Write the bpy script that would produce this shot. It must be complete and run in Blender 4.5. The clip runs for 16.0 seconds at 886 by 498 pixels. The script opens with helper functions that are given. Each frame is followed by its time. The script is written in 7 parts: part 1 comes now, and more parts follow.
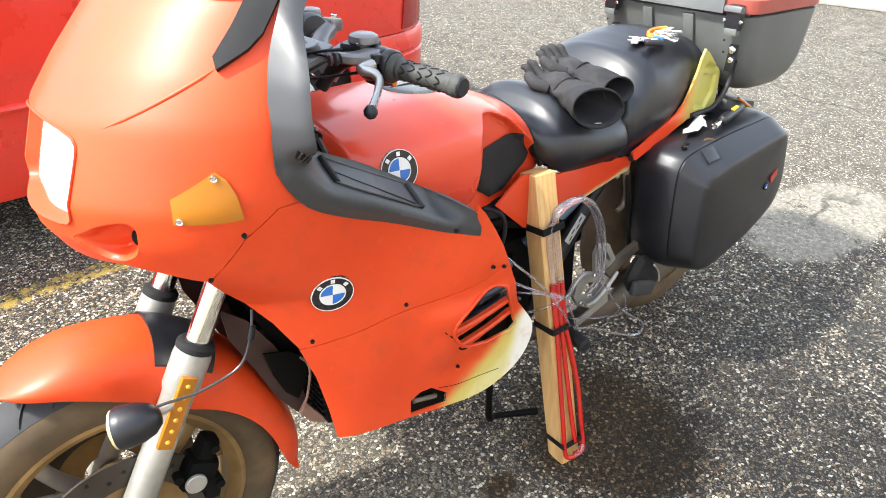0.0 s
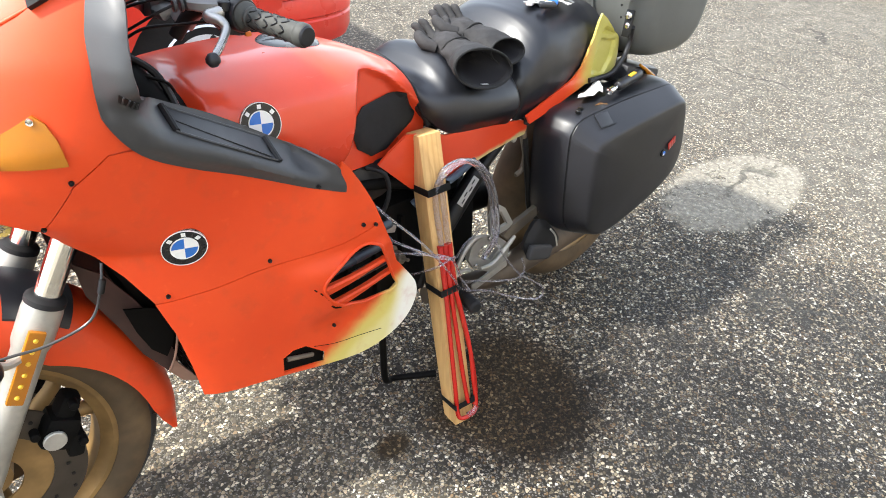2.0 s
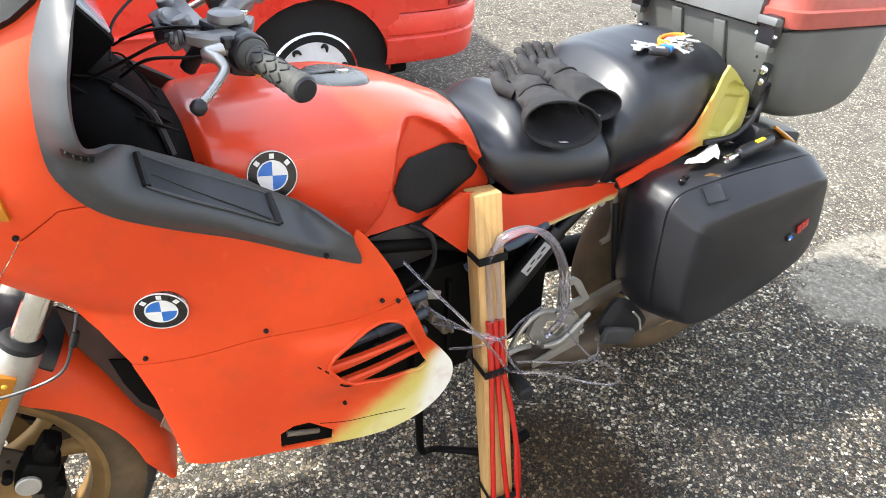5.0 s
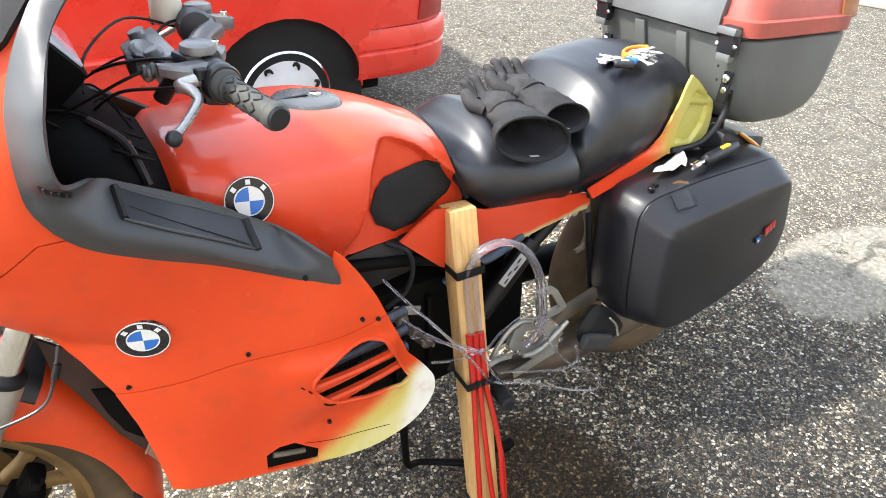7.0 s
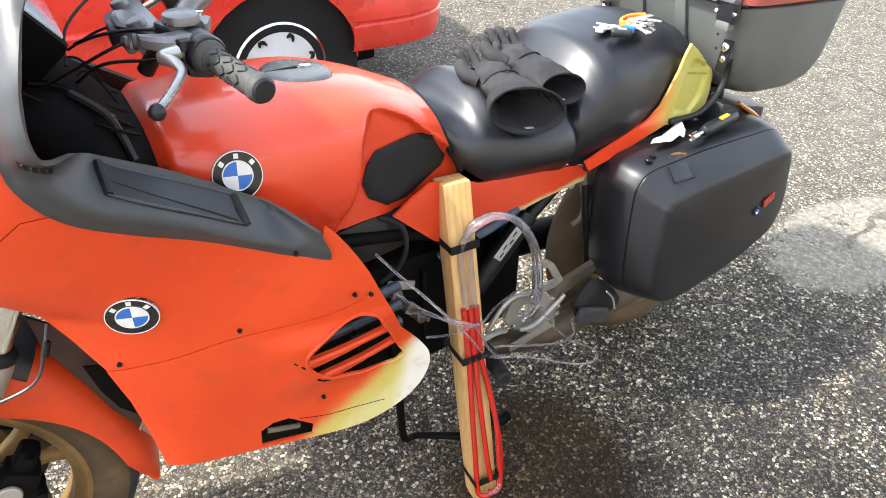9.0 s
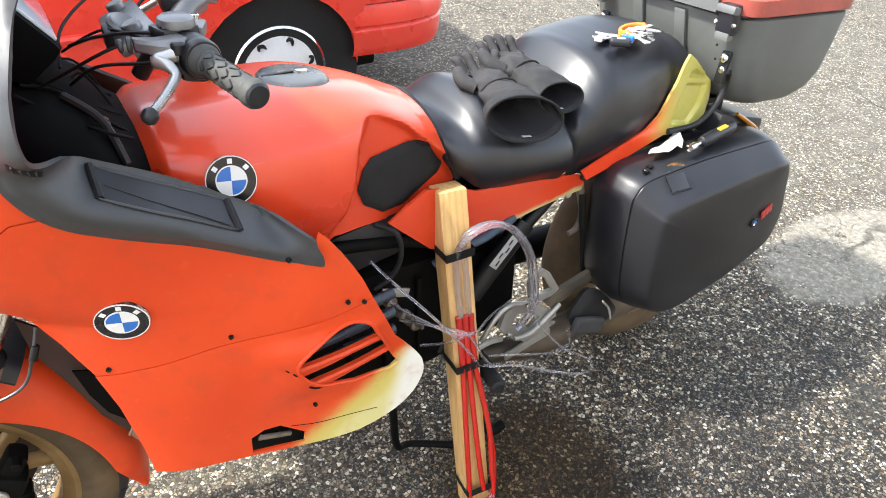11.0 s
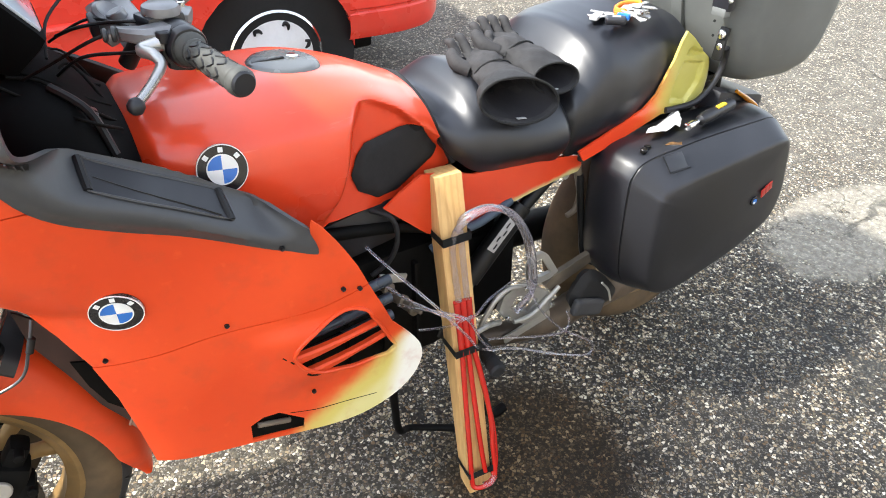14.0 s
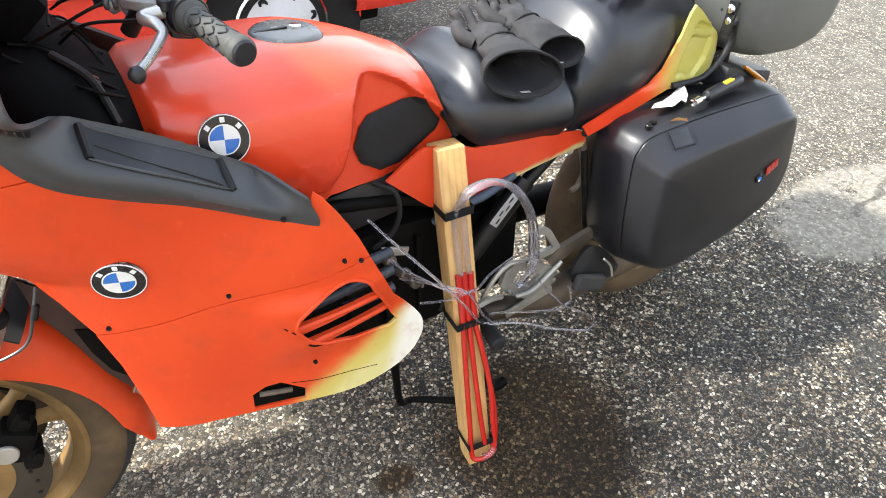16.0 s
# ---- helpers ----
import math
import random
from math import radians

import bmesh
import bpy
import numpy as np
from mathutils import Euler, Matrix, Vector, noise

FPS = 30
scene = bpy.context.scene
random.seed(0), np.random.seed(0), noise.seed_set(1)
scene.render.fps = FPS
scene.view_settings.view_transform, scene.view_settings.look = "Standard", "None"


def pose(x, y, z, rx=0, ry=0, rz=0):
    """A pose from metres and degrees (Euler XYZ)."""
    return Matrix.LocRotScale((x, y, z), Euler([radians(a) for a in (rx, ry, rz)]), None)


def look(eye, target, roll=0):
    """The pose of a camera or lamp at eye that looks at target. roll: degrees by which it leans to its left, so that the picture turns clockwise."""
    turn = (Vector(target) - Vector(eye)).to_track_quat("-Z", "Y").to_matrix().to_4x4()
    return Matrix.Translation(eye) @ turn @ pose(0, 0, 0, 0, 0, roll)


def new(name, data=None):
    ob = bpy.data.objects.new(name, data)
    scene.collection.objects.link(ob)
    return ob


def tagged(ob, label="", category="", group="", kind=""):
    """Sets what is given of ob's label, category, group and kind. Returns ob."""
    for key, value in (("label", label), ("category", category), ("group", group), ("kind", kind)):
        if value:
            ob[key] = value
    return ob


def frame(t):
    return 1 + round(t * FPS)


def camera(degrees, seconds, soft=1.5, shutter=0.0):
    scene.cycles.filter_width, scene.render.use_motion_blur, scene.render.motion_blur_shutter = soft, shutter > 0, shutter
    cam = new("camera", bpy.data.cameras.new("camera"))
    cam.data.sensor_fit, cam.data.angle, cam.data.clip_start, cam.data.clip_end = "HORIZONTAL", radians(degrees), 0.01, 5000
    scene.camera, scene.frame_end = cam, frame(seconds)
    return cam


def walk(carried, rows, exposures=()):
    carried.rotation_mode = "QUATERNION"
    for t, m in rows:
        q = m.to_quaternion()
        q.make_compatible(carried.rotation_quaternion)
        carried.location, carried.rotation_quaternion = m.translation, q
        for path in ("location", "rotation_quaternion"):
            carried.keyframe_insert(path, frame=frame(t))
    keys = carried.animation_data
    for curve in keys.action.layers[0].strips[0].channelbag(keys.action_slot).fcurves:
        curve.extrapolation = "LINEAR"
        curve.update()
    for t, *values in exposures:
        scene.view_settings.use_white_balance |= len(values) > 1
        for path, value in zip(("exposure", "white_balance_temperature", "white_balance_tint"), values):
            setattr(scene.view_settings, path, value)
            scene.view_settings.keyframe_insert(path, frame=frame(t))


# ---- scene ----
# ---- the camera and its way ----
cam = camera(65.32, 16.0, soft=0.95)
PATH = [
    (0.0, (-0.1004, -0.9550, 1.4070), (0.9902, 0.2981, 0.2920), 2.30),
    (0.5, (-0.2392, -0.8851, 1.4060), (0.9374, 0.2016, 0.2090), 1.60),
    (1.0, (-0.2047, -0.8959, 1.3920), (1.1189, 0.0014, 0.1900), 2.90),
    (1.5, (-0.0770, -1.0072, 1.3970), (1.1545, 0.0758, 0.2530), 4.50),
    (2.0, (0.0217, -1.0782, 1.3890), (1.1634, 0.0733, 0.2190), 5.00),
    (2.5, (0.1401, -1.0119, 1.3760), (1.2975, 0.1128, 0.1940), 5.40),
    (3.0, (0.2278, -0.9371, 1.3730), (1.3209, 0.2428, 0.1830), 3.40),
    (3.5, (0.2542, -0.9514, 1.3800), (1.1290, 0.4335, 0.2330), 3.80),
    (4.0, (0.2950, -0.9764, 1.3840), (1.1383, 0.3980, 0.2000), 5.20),
    (6.5, (0.3012, -0.9717, 1.4010), (1.1459, 0.3906, 0.2060), 3.20),
    (7.0, (0.2977, -0.9835, 1.4090), (1.1922, 0.3733, 0.2440), 3.70),
    (7.5, (0.3016, -0.9847, 1.4060), (1.1775, 0.3610, 0.2130), 3.20),
    (8.0, (0.3065, -0.9860, 1.4050), (1.1719, 0.3473, 0.1910), 2.80),
    (10.5, (0.3244, -0.9688, 1.3990), (1.2047, 0.3426, 0.1710), 4.40),
    (11.0, (0.3251, -0.9749, 1.4020), (1.2039, 0.3477, 0.1870), 4.30),
    (11.5, (0.3252, -0.9729, 1.4060), (1.1981, 0.3520, 0.1900), 4.00),
    (12.0, (0.3280, -0.9770, 1.4050), (1.2127, 0.3422, 0.1900), 4.20),
    (12.5, (0.3320, -0.9782, 1.4060), (1.1912, 0.3333, 0.1630), 3.50),
    (13.0, (0.3330, -0.9773, 1.4050), (1.1765, 0.3190, 0.1370), 3.10),
    (13.5, (0.3339, -0.9793, 1.4040), (1.1751, 0.3321, 0.1500), 3.00),
    (14.0, (0.3430, -0.9768, 1.4030), (1.1938, 0.3252, 0.1460), 3.00),
    (14.5, (0.3473, -0.9720, 1.4010), (1.1786, 0.3219, 0.1220), 3.30),
    (15.0, (0.3441, -0.9748, 1.4010), (1.1660, 0.3095, 0.1060), 3.80),
    (15.5, (0.3437, -0.9838, 1.4030), (1.1537, 0.3031, 0.1030), 3.40),
    (16.0, (0.3477, -0.9840, 1.4020), (1.1619, 0.2867, 0.0900), 3.40),
]
EXPOSURE = [(0.0, 2.12, 6300, 8), (0.4, 1.93, 6300, 8), (1.1, 1.91, 6300, 8), (1.6, 1.97, 6300, 8), (2.2, 2.06, 6300, 8), (3.5, 2.14, 6300, 8), (16.0, 2.19, 6300, 8)]
walk(cam, [(t, look(eye, target, roll)) for t, eye, target, roll in PATH], EXPOSURE)

# ---- world and sun ----
SUN_FROM = Vector((-0.73, 0.31, 1.0)).normalized()  # ahead of the bike, half-way up
world = bpy.data.worlds.new("sky")
scene.world = world
world.use_nodes = True
wn = world.node_tree
sky = wn.nodes.new("ShaderNodeTexSky")
sky.sky_type, sky.sun_disc = "NISHITA", False
sky.sun_elevation = math.asin(SUN_FROM.z)
sky.sun_rotation = math.atan2(SUN_FROM.x, SUN_FROM.y)
sky.dust_density, sky.ozone_density = 1.2, 1.0
pale = wn.nodes.new("ShaderNodeHueSaturation")  # a thin bright overcast, nearly white
pale.inputs["Saturation"].default_value = 0.40
wn.links.new(sky.outputs[0], pale.inputs["Color"])
wn.links.new(pale.outputs[0], wn.nodes["Background"].inputs[0])
wn.nodes["Background"].inputs[1].default_value = 0.15
sun = new("sun", bpy.data.lights.new("sun", "SUN"))
sun.data.energy, sun.data.angle, sun.data.color = 2.3, radians(3), (1.0, 0.94, 0.85)
sun.matrix_world = look(SUN_FROM * 20, (0, 0, 0))


# ---- materials ----
class Mat:
    """A small node-graph builder round one Principled shader."""

    def __init__(self, name, color=(0.5, 0.5, 0.5), rough=0.5, metal=0.0, **more):
        self.m = bpy.data.materials.new(name)
        self.m.use_nodes = True
        self.t = self.m.node_tree
        self.b = self.t.nodes["Principled BSDF"]
        self.set("Base Color", (*color, 1)), self.set("Roughness", rough), self.set("Metallic", metal)
        for key, value in more.items():
            self.set(key.replace("_", " "), value)

    def set(self, socket, value):
        if isinstance(value, bpy.types.NodeSocket):
            self.t.links.new(value, self.b.inputs[socket])
        else:
            self.b.inputs[socket].default_value = value

    def node(self, kind, ins=None, operation="", use_clamp=False, feature="", interpolation_type="", data_type="", blend_type=""):
        n = self.t.nodes.new("ShaderNode" + kind)
        if operation:
            n.operation = operation
        if use_clamp:
            n.use_clamp = True
        if feature:
            n.feature = feature
        if interpolation_type:
            n.interpolation_type = interpolation_type
        if data_type:
            n.data_type = data_type
        if blend_type:
            n.blend_type = blend_type
        for key, value in (ins or {}).items():
            if isinstance(value, bpy.types.NodeSocket):
                self.t.links.new(value, n.inputs[key])
            else:
                n.inputs[key].default_value = value
        return n

    def coord(self):
        return self.node("TexCoord").outputs["Object"]

    def axis(self, which, vec=None):
        return self.node("SeparateXYZ", {0: vec or self.coord()}).outputs["XYZ".index(which)]

    def math(self, op, a, b=0.0, c=0.0, clamp=False):
        return self.node("Math", {0: a, 1: b, 2: c}, operation=op, use_clamp=clamp).outputs[0]

    def noise(self, scale, detail=4.0, rough=0.55, vec=None, dist=0.0):
        return self.node("TexNoise", {"Vector": vec or self.coord(), "Scale": scale, "Detail": detail, "Roughness": rough, "Distortion": dist}).outputs[0]

    def voronoi(self, scale, feature="F1", vec=None, out=0, rand=1.0):
        return self.node("TexVoronoi", {"Vector": vec or self.coord(), "Scale": scale, "Randomness": rand}, feature=feature).outputs[out]

    def step(self, value, a, b, lo=0.0, hi=1.0):
        return self.node("MapRange", {0: value, 1: a, 2: b, 3: lo, 4: hi}, interpolation_type="SMOOTHSTEP").outputs[0]

    def mix(self, fac, a, b, mode="MIX"):
        n = self.node("Mix", {}, data_type="RGBA", blend_type=mode)
        for i, v in ((0, fac), (6, a), (7, b)):
            if isinstance(v, bpy.types.NodeSocket):
                self.t.links.new(v, n.inputs[i])
            else:
                n.inputs[i].default_value = (*v, 1) if i > 0 and len(v) == 3 else v
        return n.outputs[2]

    def ramp(self, fac, stops):
        n = self.node("ValToRGB", {0: fac})
        while len(n.color_ramp.elements) < len(stops):
            n.color_ramp.elements.new(0.5)
        for e, (p, c) in zip(n.color_ramp.elements, stops):
            e.position, e.color = p, (*c, 1)
        return n.outputs[0]

    def bump(self, height, strength=0.3, distance=0.002, after=None):
        ins = {"Height": height, "Strength": strength, "Distance": distance}
        if after is not None:
            ins["Normal"] = after
        n = self.node("Bump", ins).outputs[0]
        self.set("Normal", n)
        return n


def plain(name, color, rough, metal=0.0, vary=0.12, grain=60.0, bump=0.15, **more):
    """One colour with soft stains, fine grain and a little relief."""
    m = Mat(name, color, rough, metal, **more)
    big, fine = m.noise(7.0, 4), m.noise(grain, 3)
    c = m.mix(m.step(big, 0.35, 0.7), [v * (1 - vary) for v in color], [min(1, v * (1 + vary)) for v in color])
    c = m.mix(m.step(fine, 0.4, 0.75, 0, 0.35), c, [v * (1 - 1.6 * vary) for v in color])
    m.set("Base Color", c)
    m.set("Roughness", m.step(big, 0.3, 0.75, max(0.02, rough - 0.08), min(1, rough + 0.1)))
    if bump:
        m.bump(fine, bump, 0.001)
    return m.m


def fairing_paint():
    """Sprayed orange-red over yellow and white that show through at the rear lower tip."""
    m = Mat("fairing_paint", (0.7, 0.05, 0.01), 0.4, Coat_Weight=0.30, Coat_Roughness=0.36, Specular_IOR_Level=0.3)
    p = m.coord()
    x, z = m.axis("X", p), m.axis("Z", p)
    blot, spot = m.noise(5.0, 5, vec=p), m.noise(38.0, 3, vec=p)
    red = m.mix(m.step(blot, 0.3, 0.75), (0.65, 0.051, 0.006), (0.72, 0.066, 0.009))
    red = m.mix(m.step(spot, 0.62, 0.8, 0, 0.25), red, (0.86, 0.12, 0.03))
    # how far below the slanting line where the overspray ends
    d = m.math("SUBTRACT", m.math("MULTIPLY_ADD", x, 0.62, -0.004), z)
    d = m.math("ADD", d, m.math("MULTIPLY", m.math("SUBTRACT", m.noise(16.0, 3, vec=p), 0.5), 0.05))
    yellow = m.mix(m.step(d, 0.02, 0.06), (0.60, 0.50, 0.13), (0.66, 0.60, 0.26))
    low = m.mix(m.step(m.math("ADD", x, m.math("MULTIPLY", d, 0.35)), 0.735, 0.79), yellow, (0.80, 0.78, 0.70))
    rear = m.step(x, 0.50, 0.58)
    c = m.mix(m.math("MULTIPLY", m.step(d, -0.045, 0.02), rear), red, low)
    # road dirt along the lowest edge
    dirt = m.math("MULTIPLY", m.step(m.noise(24.0, 5, vec=p), 0.5, 0.72), 0.25)
    m.set("Base Color", m.mix(dirt, c, (0.42, 0.06, 0.02)))
    m.set("Roughness", m.step(blot, 0.3, 0.7, 0.46, 0.58))
    m.bump(m.noise(240.0, 2, vec=p), 0.05, 0.0006)
    return m.m


def tank_paint():
    m = Mat("tank_paint", (0.66, 0.03, 0.012), 0.3, Coat_Weight=0.55, Coat_Roughness=0.05)
    p = m.coord()
    blot = m.noise(6.0, 5, vec=p)
    c = m.mix(m.step(blot, 0.3, 0.75), (0.66, 0.046, 0.012), (0.74, 0.062, 0.016))
    scratch = m.noise(9.0, 6, vec=m.node("Mapping", {0: p, 3: (1.0, 1.0, 14.0)}).outputs[0])
    c = m.mix(m.step(scratch, 0.66, 0.74, 0, 0.35), c, (0.80, 0.20, 0.12))
    m.set("Base Color", c)
    m.set("Roughness", m.step(blot, 0.3, 0.7, 0.26, 0.40))
    m.bump(m.noise(300.0, 2, vec=p), 0.03, 0.0005)
    return m.m


def tail_paint():
    """Orange-red that was sprayed over yellow, worn through on the lower edge and the tail."""
    m = Mat("tail_paint", (0.7, 0.05, 0.01), 0.3, Coat_Weight=0.3, Coat_Roughness=0.15)
    p = m.coord()
    x, z = m.axis("X", p), m.axis("Z", p)
    n = m.math("MULTIPLY", m.math("SUBTRACT", m.noise(20.0, 4, vec=p), 0.5), 0.06)
    red = m.mix(m.step(m.noise(6.0, 4, vec=p), 0.3, 0.75), (0.74, 0.05, 0.012), (0.82, 0.075, 0.014))
    yellow = m.mix(m.step(m.noise(14.0, 4, vec=p), 0.3, 0.8), (0.46, 0.42, 0.085), (0.54, 0.50, 0.14))
    m.set("Base Color", m.mix(m.step(m.math("ADD", x, n), 1.37, 1.48), red, yellow))
    return m.m


def cover_paint():
    """The tank's red on a side cover, worn to yellow and pale primer along the lower edge."""
    m = Mat("cover_paint", (0.66, 0.05, 0.014), 0.3, Coat_Weight=0.6, Coat_Roughness=0.08)
    p = m.coord()
    x, z = m.axis("X", p), m.axis("Z", p)
    red = m.mix(m.step(m.noise(6.0, 5, vec=p), 0.3, 0.75), (0.66, 0.050, 0.014), (0.74, 0.070, 0.019))
    edge = m.math("SUBTRACT", z, m.math("MULTIPLY_ADD", x, 0.155, 0.426))
    edge = m.math("ADD", edge, m.math("MULTIPLY", m.math("SUBTRACT", m.noise(26.0, 4, vec=p), 0.5), 0.02))
    worn = m.math("MULTIPLY", m.step(edge, 0.002, 0.016, 1.0, 0.0), m.step(x, 1.02, 1.10))
    m.set("Base Color", m.mix(worn, red, (0.52, 0.45, 0.20)))
    m.set("Roughness", m.math("MULTIPLY_ADD", worn, 0.3, 0.3))
    return m.m


def asphalt():
    """Old asphalt with bare stones, a moist stain, oil, painted-in bike shade, pale patches, cracks and a worn yellow
    line.
    """
    m = Mat("asphalt", (0.1, 0.1, 0.1), 0.85)
    p = m.coord()
    x, y = m.axis("X", p), m.axis("Y", p)
    wob = m.math("MULTIPLY", m.math("SUBTRACT", m.noise(2.2, 5, vec=p), 0.5), 0.55)
    wob2 = m.math("MULTIPLY", m.math("SUBTRACT", m.noise(6.0, 5, vec=p), 0.5), 0.35)

    def blob(cx, cy, rx, ry, soft=0.25, w=None):
        dx = m.math("DIVIDE", m.math("SUBTRACT", x, cx), rx)
        dy = m.math("DIVIDE", m.math("SUBTRACT", y, cy), ry)
        r = m.math("SQRT", m.math("ADD", m.math("MULTIPLY", dx, dx), m.math("MULTIPLY", dy, dy)))
        return m.step(m.math("ADD", r, w or wob), 1.0 - soft, 1.0 + soft, 1.0, 0.0)

    rough_p = m.node("VectorMath", {0: p, 1: m.node("VectorMath", {0: m.node("TexNoise", {"Vector": p, "Scale": 140.0, "Detail": 2.0}).outputs[1], 3: 0.006}, operation="SCALE").outputs[0]}, operation="ADD").outputs[0]
    cells = m.node("TexVoronoi", {"Vector": rough_p, "Scale": 118.0}, feature="F1")
    rnd = m.axis("X", cells.outputs["Color"])
    rnd2 = m.axis("Y", cells.outputs["Color"])
    core = m.step(m.voronoi(118.0, "DISTANCE_TO_EDGE", vec=rough_p), 0.03, 0.16)
    fine = m.voronoi(300.0, vec=p, out=1)
    big = m.noise(0.9, 5, vec=p)
    mid = m.noise(9.0, 4, vec=p)
    binder = m.mix(m.step(mid, 0.3, 0.7), (0.022, 0.021, 0.019), (0.055, 0.051, 0.045))
    stone = m.ramp(rnd, [(0.0, (0.018, 0.016, 0.013)), (0.48, (0.050, 0.043, 0.032)), (0.72, (0.19, 0.157, 0.10)), (0.87, (0.60, 0.51, 0.35)), (1.0, (0.98, 0.93, 0.76))])
    stone = m.mix(m.step(rnd2, 0.75, 0.95, 0, 0.6), stone, (0.30, 0.19, 0.09))
    base = m.mix(core, binder, stone)
    base = m.mix(m.step(m.axis("Z", fine), 0.82, 0.9, 0, 0.5), base, (0.42, 0.40, 0.36))
    # dusty in front of and under the bike, with the sunlight there painted in
    dry = blob(0.38, -0.16, 0.42, 0.45, 0.35)
    base = m.mix(m.math("MULTIPLY", dry, 0.16), base, m.mix(m.step(rnd2, 0.2, 0.9), (0.20, 0.175, 0.13), (0.52, 0.47, 0.37)))
    # trodden, dusty and paler away from the bike
    beyond = m.math("MULTIPLY", m.math("MAXIMUM", m.math("SUBTRACT", y, 0.25), 0.0), 0.8)
    dusty = m.math("MULTIPLY", m.step(m.math("ADD", m.math("ADD", x, beyond), wob), 1.9, 3.4), m.step(big, 0.25, 0.65, 0.36, 0.66))
    base = m.mix(dusty, base, m.mix(m.step(mid, 0.35, 0.7), (0.130, 0.121, 0.102), (0.205, 0.191, 0.164)))
    base = m.mix(m.math("MULTIPLY", m.math("MULTIPLY", m.step(rnd, 0.78, 0.9, 0.0, 0.75), core), dusty), base, (0.56, 0.50, 0.38))
    base = m.mix(m.math("MULTIPLY", m.math("MULTIPLY", m.step(rnd, 0.12, 0.26, 0.7, 0.0), core), dusty), base, (0.07, 0.062, 0.05))
    # pale scraped patch with a crazed rim
    patch = m.math("MULTIPLY", blob(2.64, -0.12, 0.44, 0.21, 0.12, wob2), m.step(m.noise(11.0, 6, rough=0.7, vec=p), 0.34, 0.44))
    craze_p = m.node("VectorMath", {0: p, 1: m.node("VectorMath", {0: m.node("TexNoise", {"Vector": p, "Scale": 16.0, "Detail": 5.0}).outputs[1], 3: 0.08}, operation="SCALE").outputs[0]}, operation="ADD").outputs[0]
    craze = m.step(m.voronoi(9.0, "DISTANCE_TO_EDGE", vec=craze_p), 0.012, 0.05, 1.0, 0.0)
    pale = m.mix(m.step(m.noise(45.0, 4, vec=p), 0.35, 0.7), (0.27, 0.25, 0.205), (0.44, 0.41, 0.345))
    rim = m.math("SUBTRACT", 1.0, blob(2.55, -0.16, 0.36, 0.15, 0.3, wob2))
    pale = m.mix(m.math("MULTIPLY", m.math("MULTIPLY", craze, rim), m.step(m.noise(5.0, 3, vec=p), 0.38, 0.55, 0.0, 0.8)), pale, (0.09, 0.083, 0.07))
    base = m.mix(m.math("MULTIPLY", patch, 0.66), base, pale)
    # the yellow bay line
    worn = m.step(m.noise(26.0, 6, rough=0.75, vec=p), 0.44, 0.58)
    line = m.math("MULTIPLY", m.math("MULTIPLY", m.step(y, 1.18, 1.195), m.step(y, 1.265, 1.28, 1, 0)), m.math("MULTIPLY", worn, m.step(x, 1.5, 1.9, 1, 0)))
    base = m.mix(m.math("MULTIPLY", line, 0.85), base, (0.50, 0.36, 0.07))
    # moist ground and an oil stain, with the bike's shade painted into both
    wet_shade = blob(1.78, -1.22, 0.78, 1.02, 0.18)
    oil = m.math("MAXIMUM", blob(1.09, -0.31, 0.235, 0.250, 0.30, m.math("ADD", wob, wob2)), blob(0.73, -0.25, 0.05, 0.035, 0.4, wob2))
    base = m.mix(m.math("MULTIPLY", wet_shade, 0.9), base, m.mix(1.0, base, (0.50, 0.51, 0.54), "MULTIPLY"))
    base = m.mix(m.math("MULTIPLY", oil, 0.95), base, m.mix(0.45, m.mix(1.0, base, (0.42, 0.31, 0.18), "MULTIPLY"), (0.030, 0.019, 0.008)))
    # cast shadow of fairing and tank, multiplied into the asphalt colour
    bike_shade = blob(1.27, -0.72, 0.50, 0.42, 0.2)
    base = m.mix(m.math("MULTIPLY", bike_shade, 0.9), base, m.mix(1.0, base, (0.55, 0.55, 0.57), "MULTIPLY"))
    # long cracks
    bent = m.node("VectorMath", {0: p, 1: m.node("VectorMath", {0: m.node("TexNoise", {"Vector": p, "Scale": 3.0, "Detail": 6.0}).outputs[1], 3: 0.5}, operation="SCALE").outputs[0]}, operation="ADD").outputs[0]
    crack = m.step(m.voronoi(0.75, "DISTANCE_TO_EDGE", vec=bent), 0.004, 0.016, 1.0, 0.0)
    crack = m.math("MULTIPLY", crack, m.step(m.noise(1.3, 3, vec=p), 0.50, 0.62))
    base = m.mix(m.math("MULTIPLY", crack, 0.65), base, (0.03, 0.03, 0.028))
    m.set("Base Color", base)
    m.set("Roughness", m.math("SUBTRACT", 0.86, m.math("MULTIPLY", wet_shade, 0.18)))
    m.set("Specular IOR Level", 0.25)
    h = m.math("ADD", m.math("MULTIPLY", core, m.math("MULTIPLY_ADD", rnd2, 0.6, 0.4)), m.math("MULTIPLY", m.noise(420.0, 3, vec=p), 0.35))
    h = m.math("SUBTRACT", h, m.math("MULTIPLY", crack, 2.0))
    m.bump(m.math("ADD", h, m.math("MULTIPLY", mid, 1.2)), 1.0, 0.005)
    return m.m


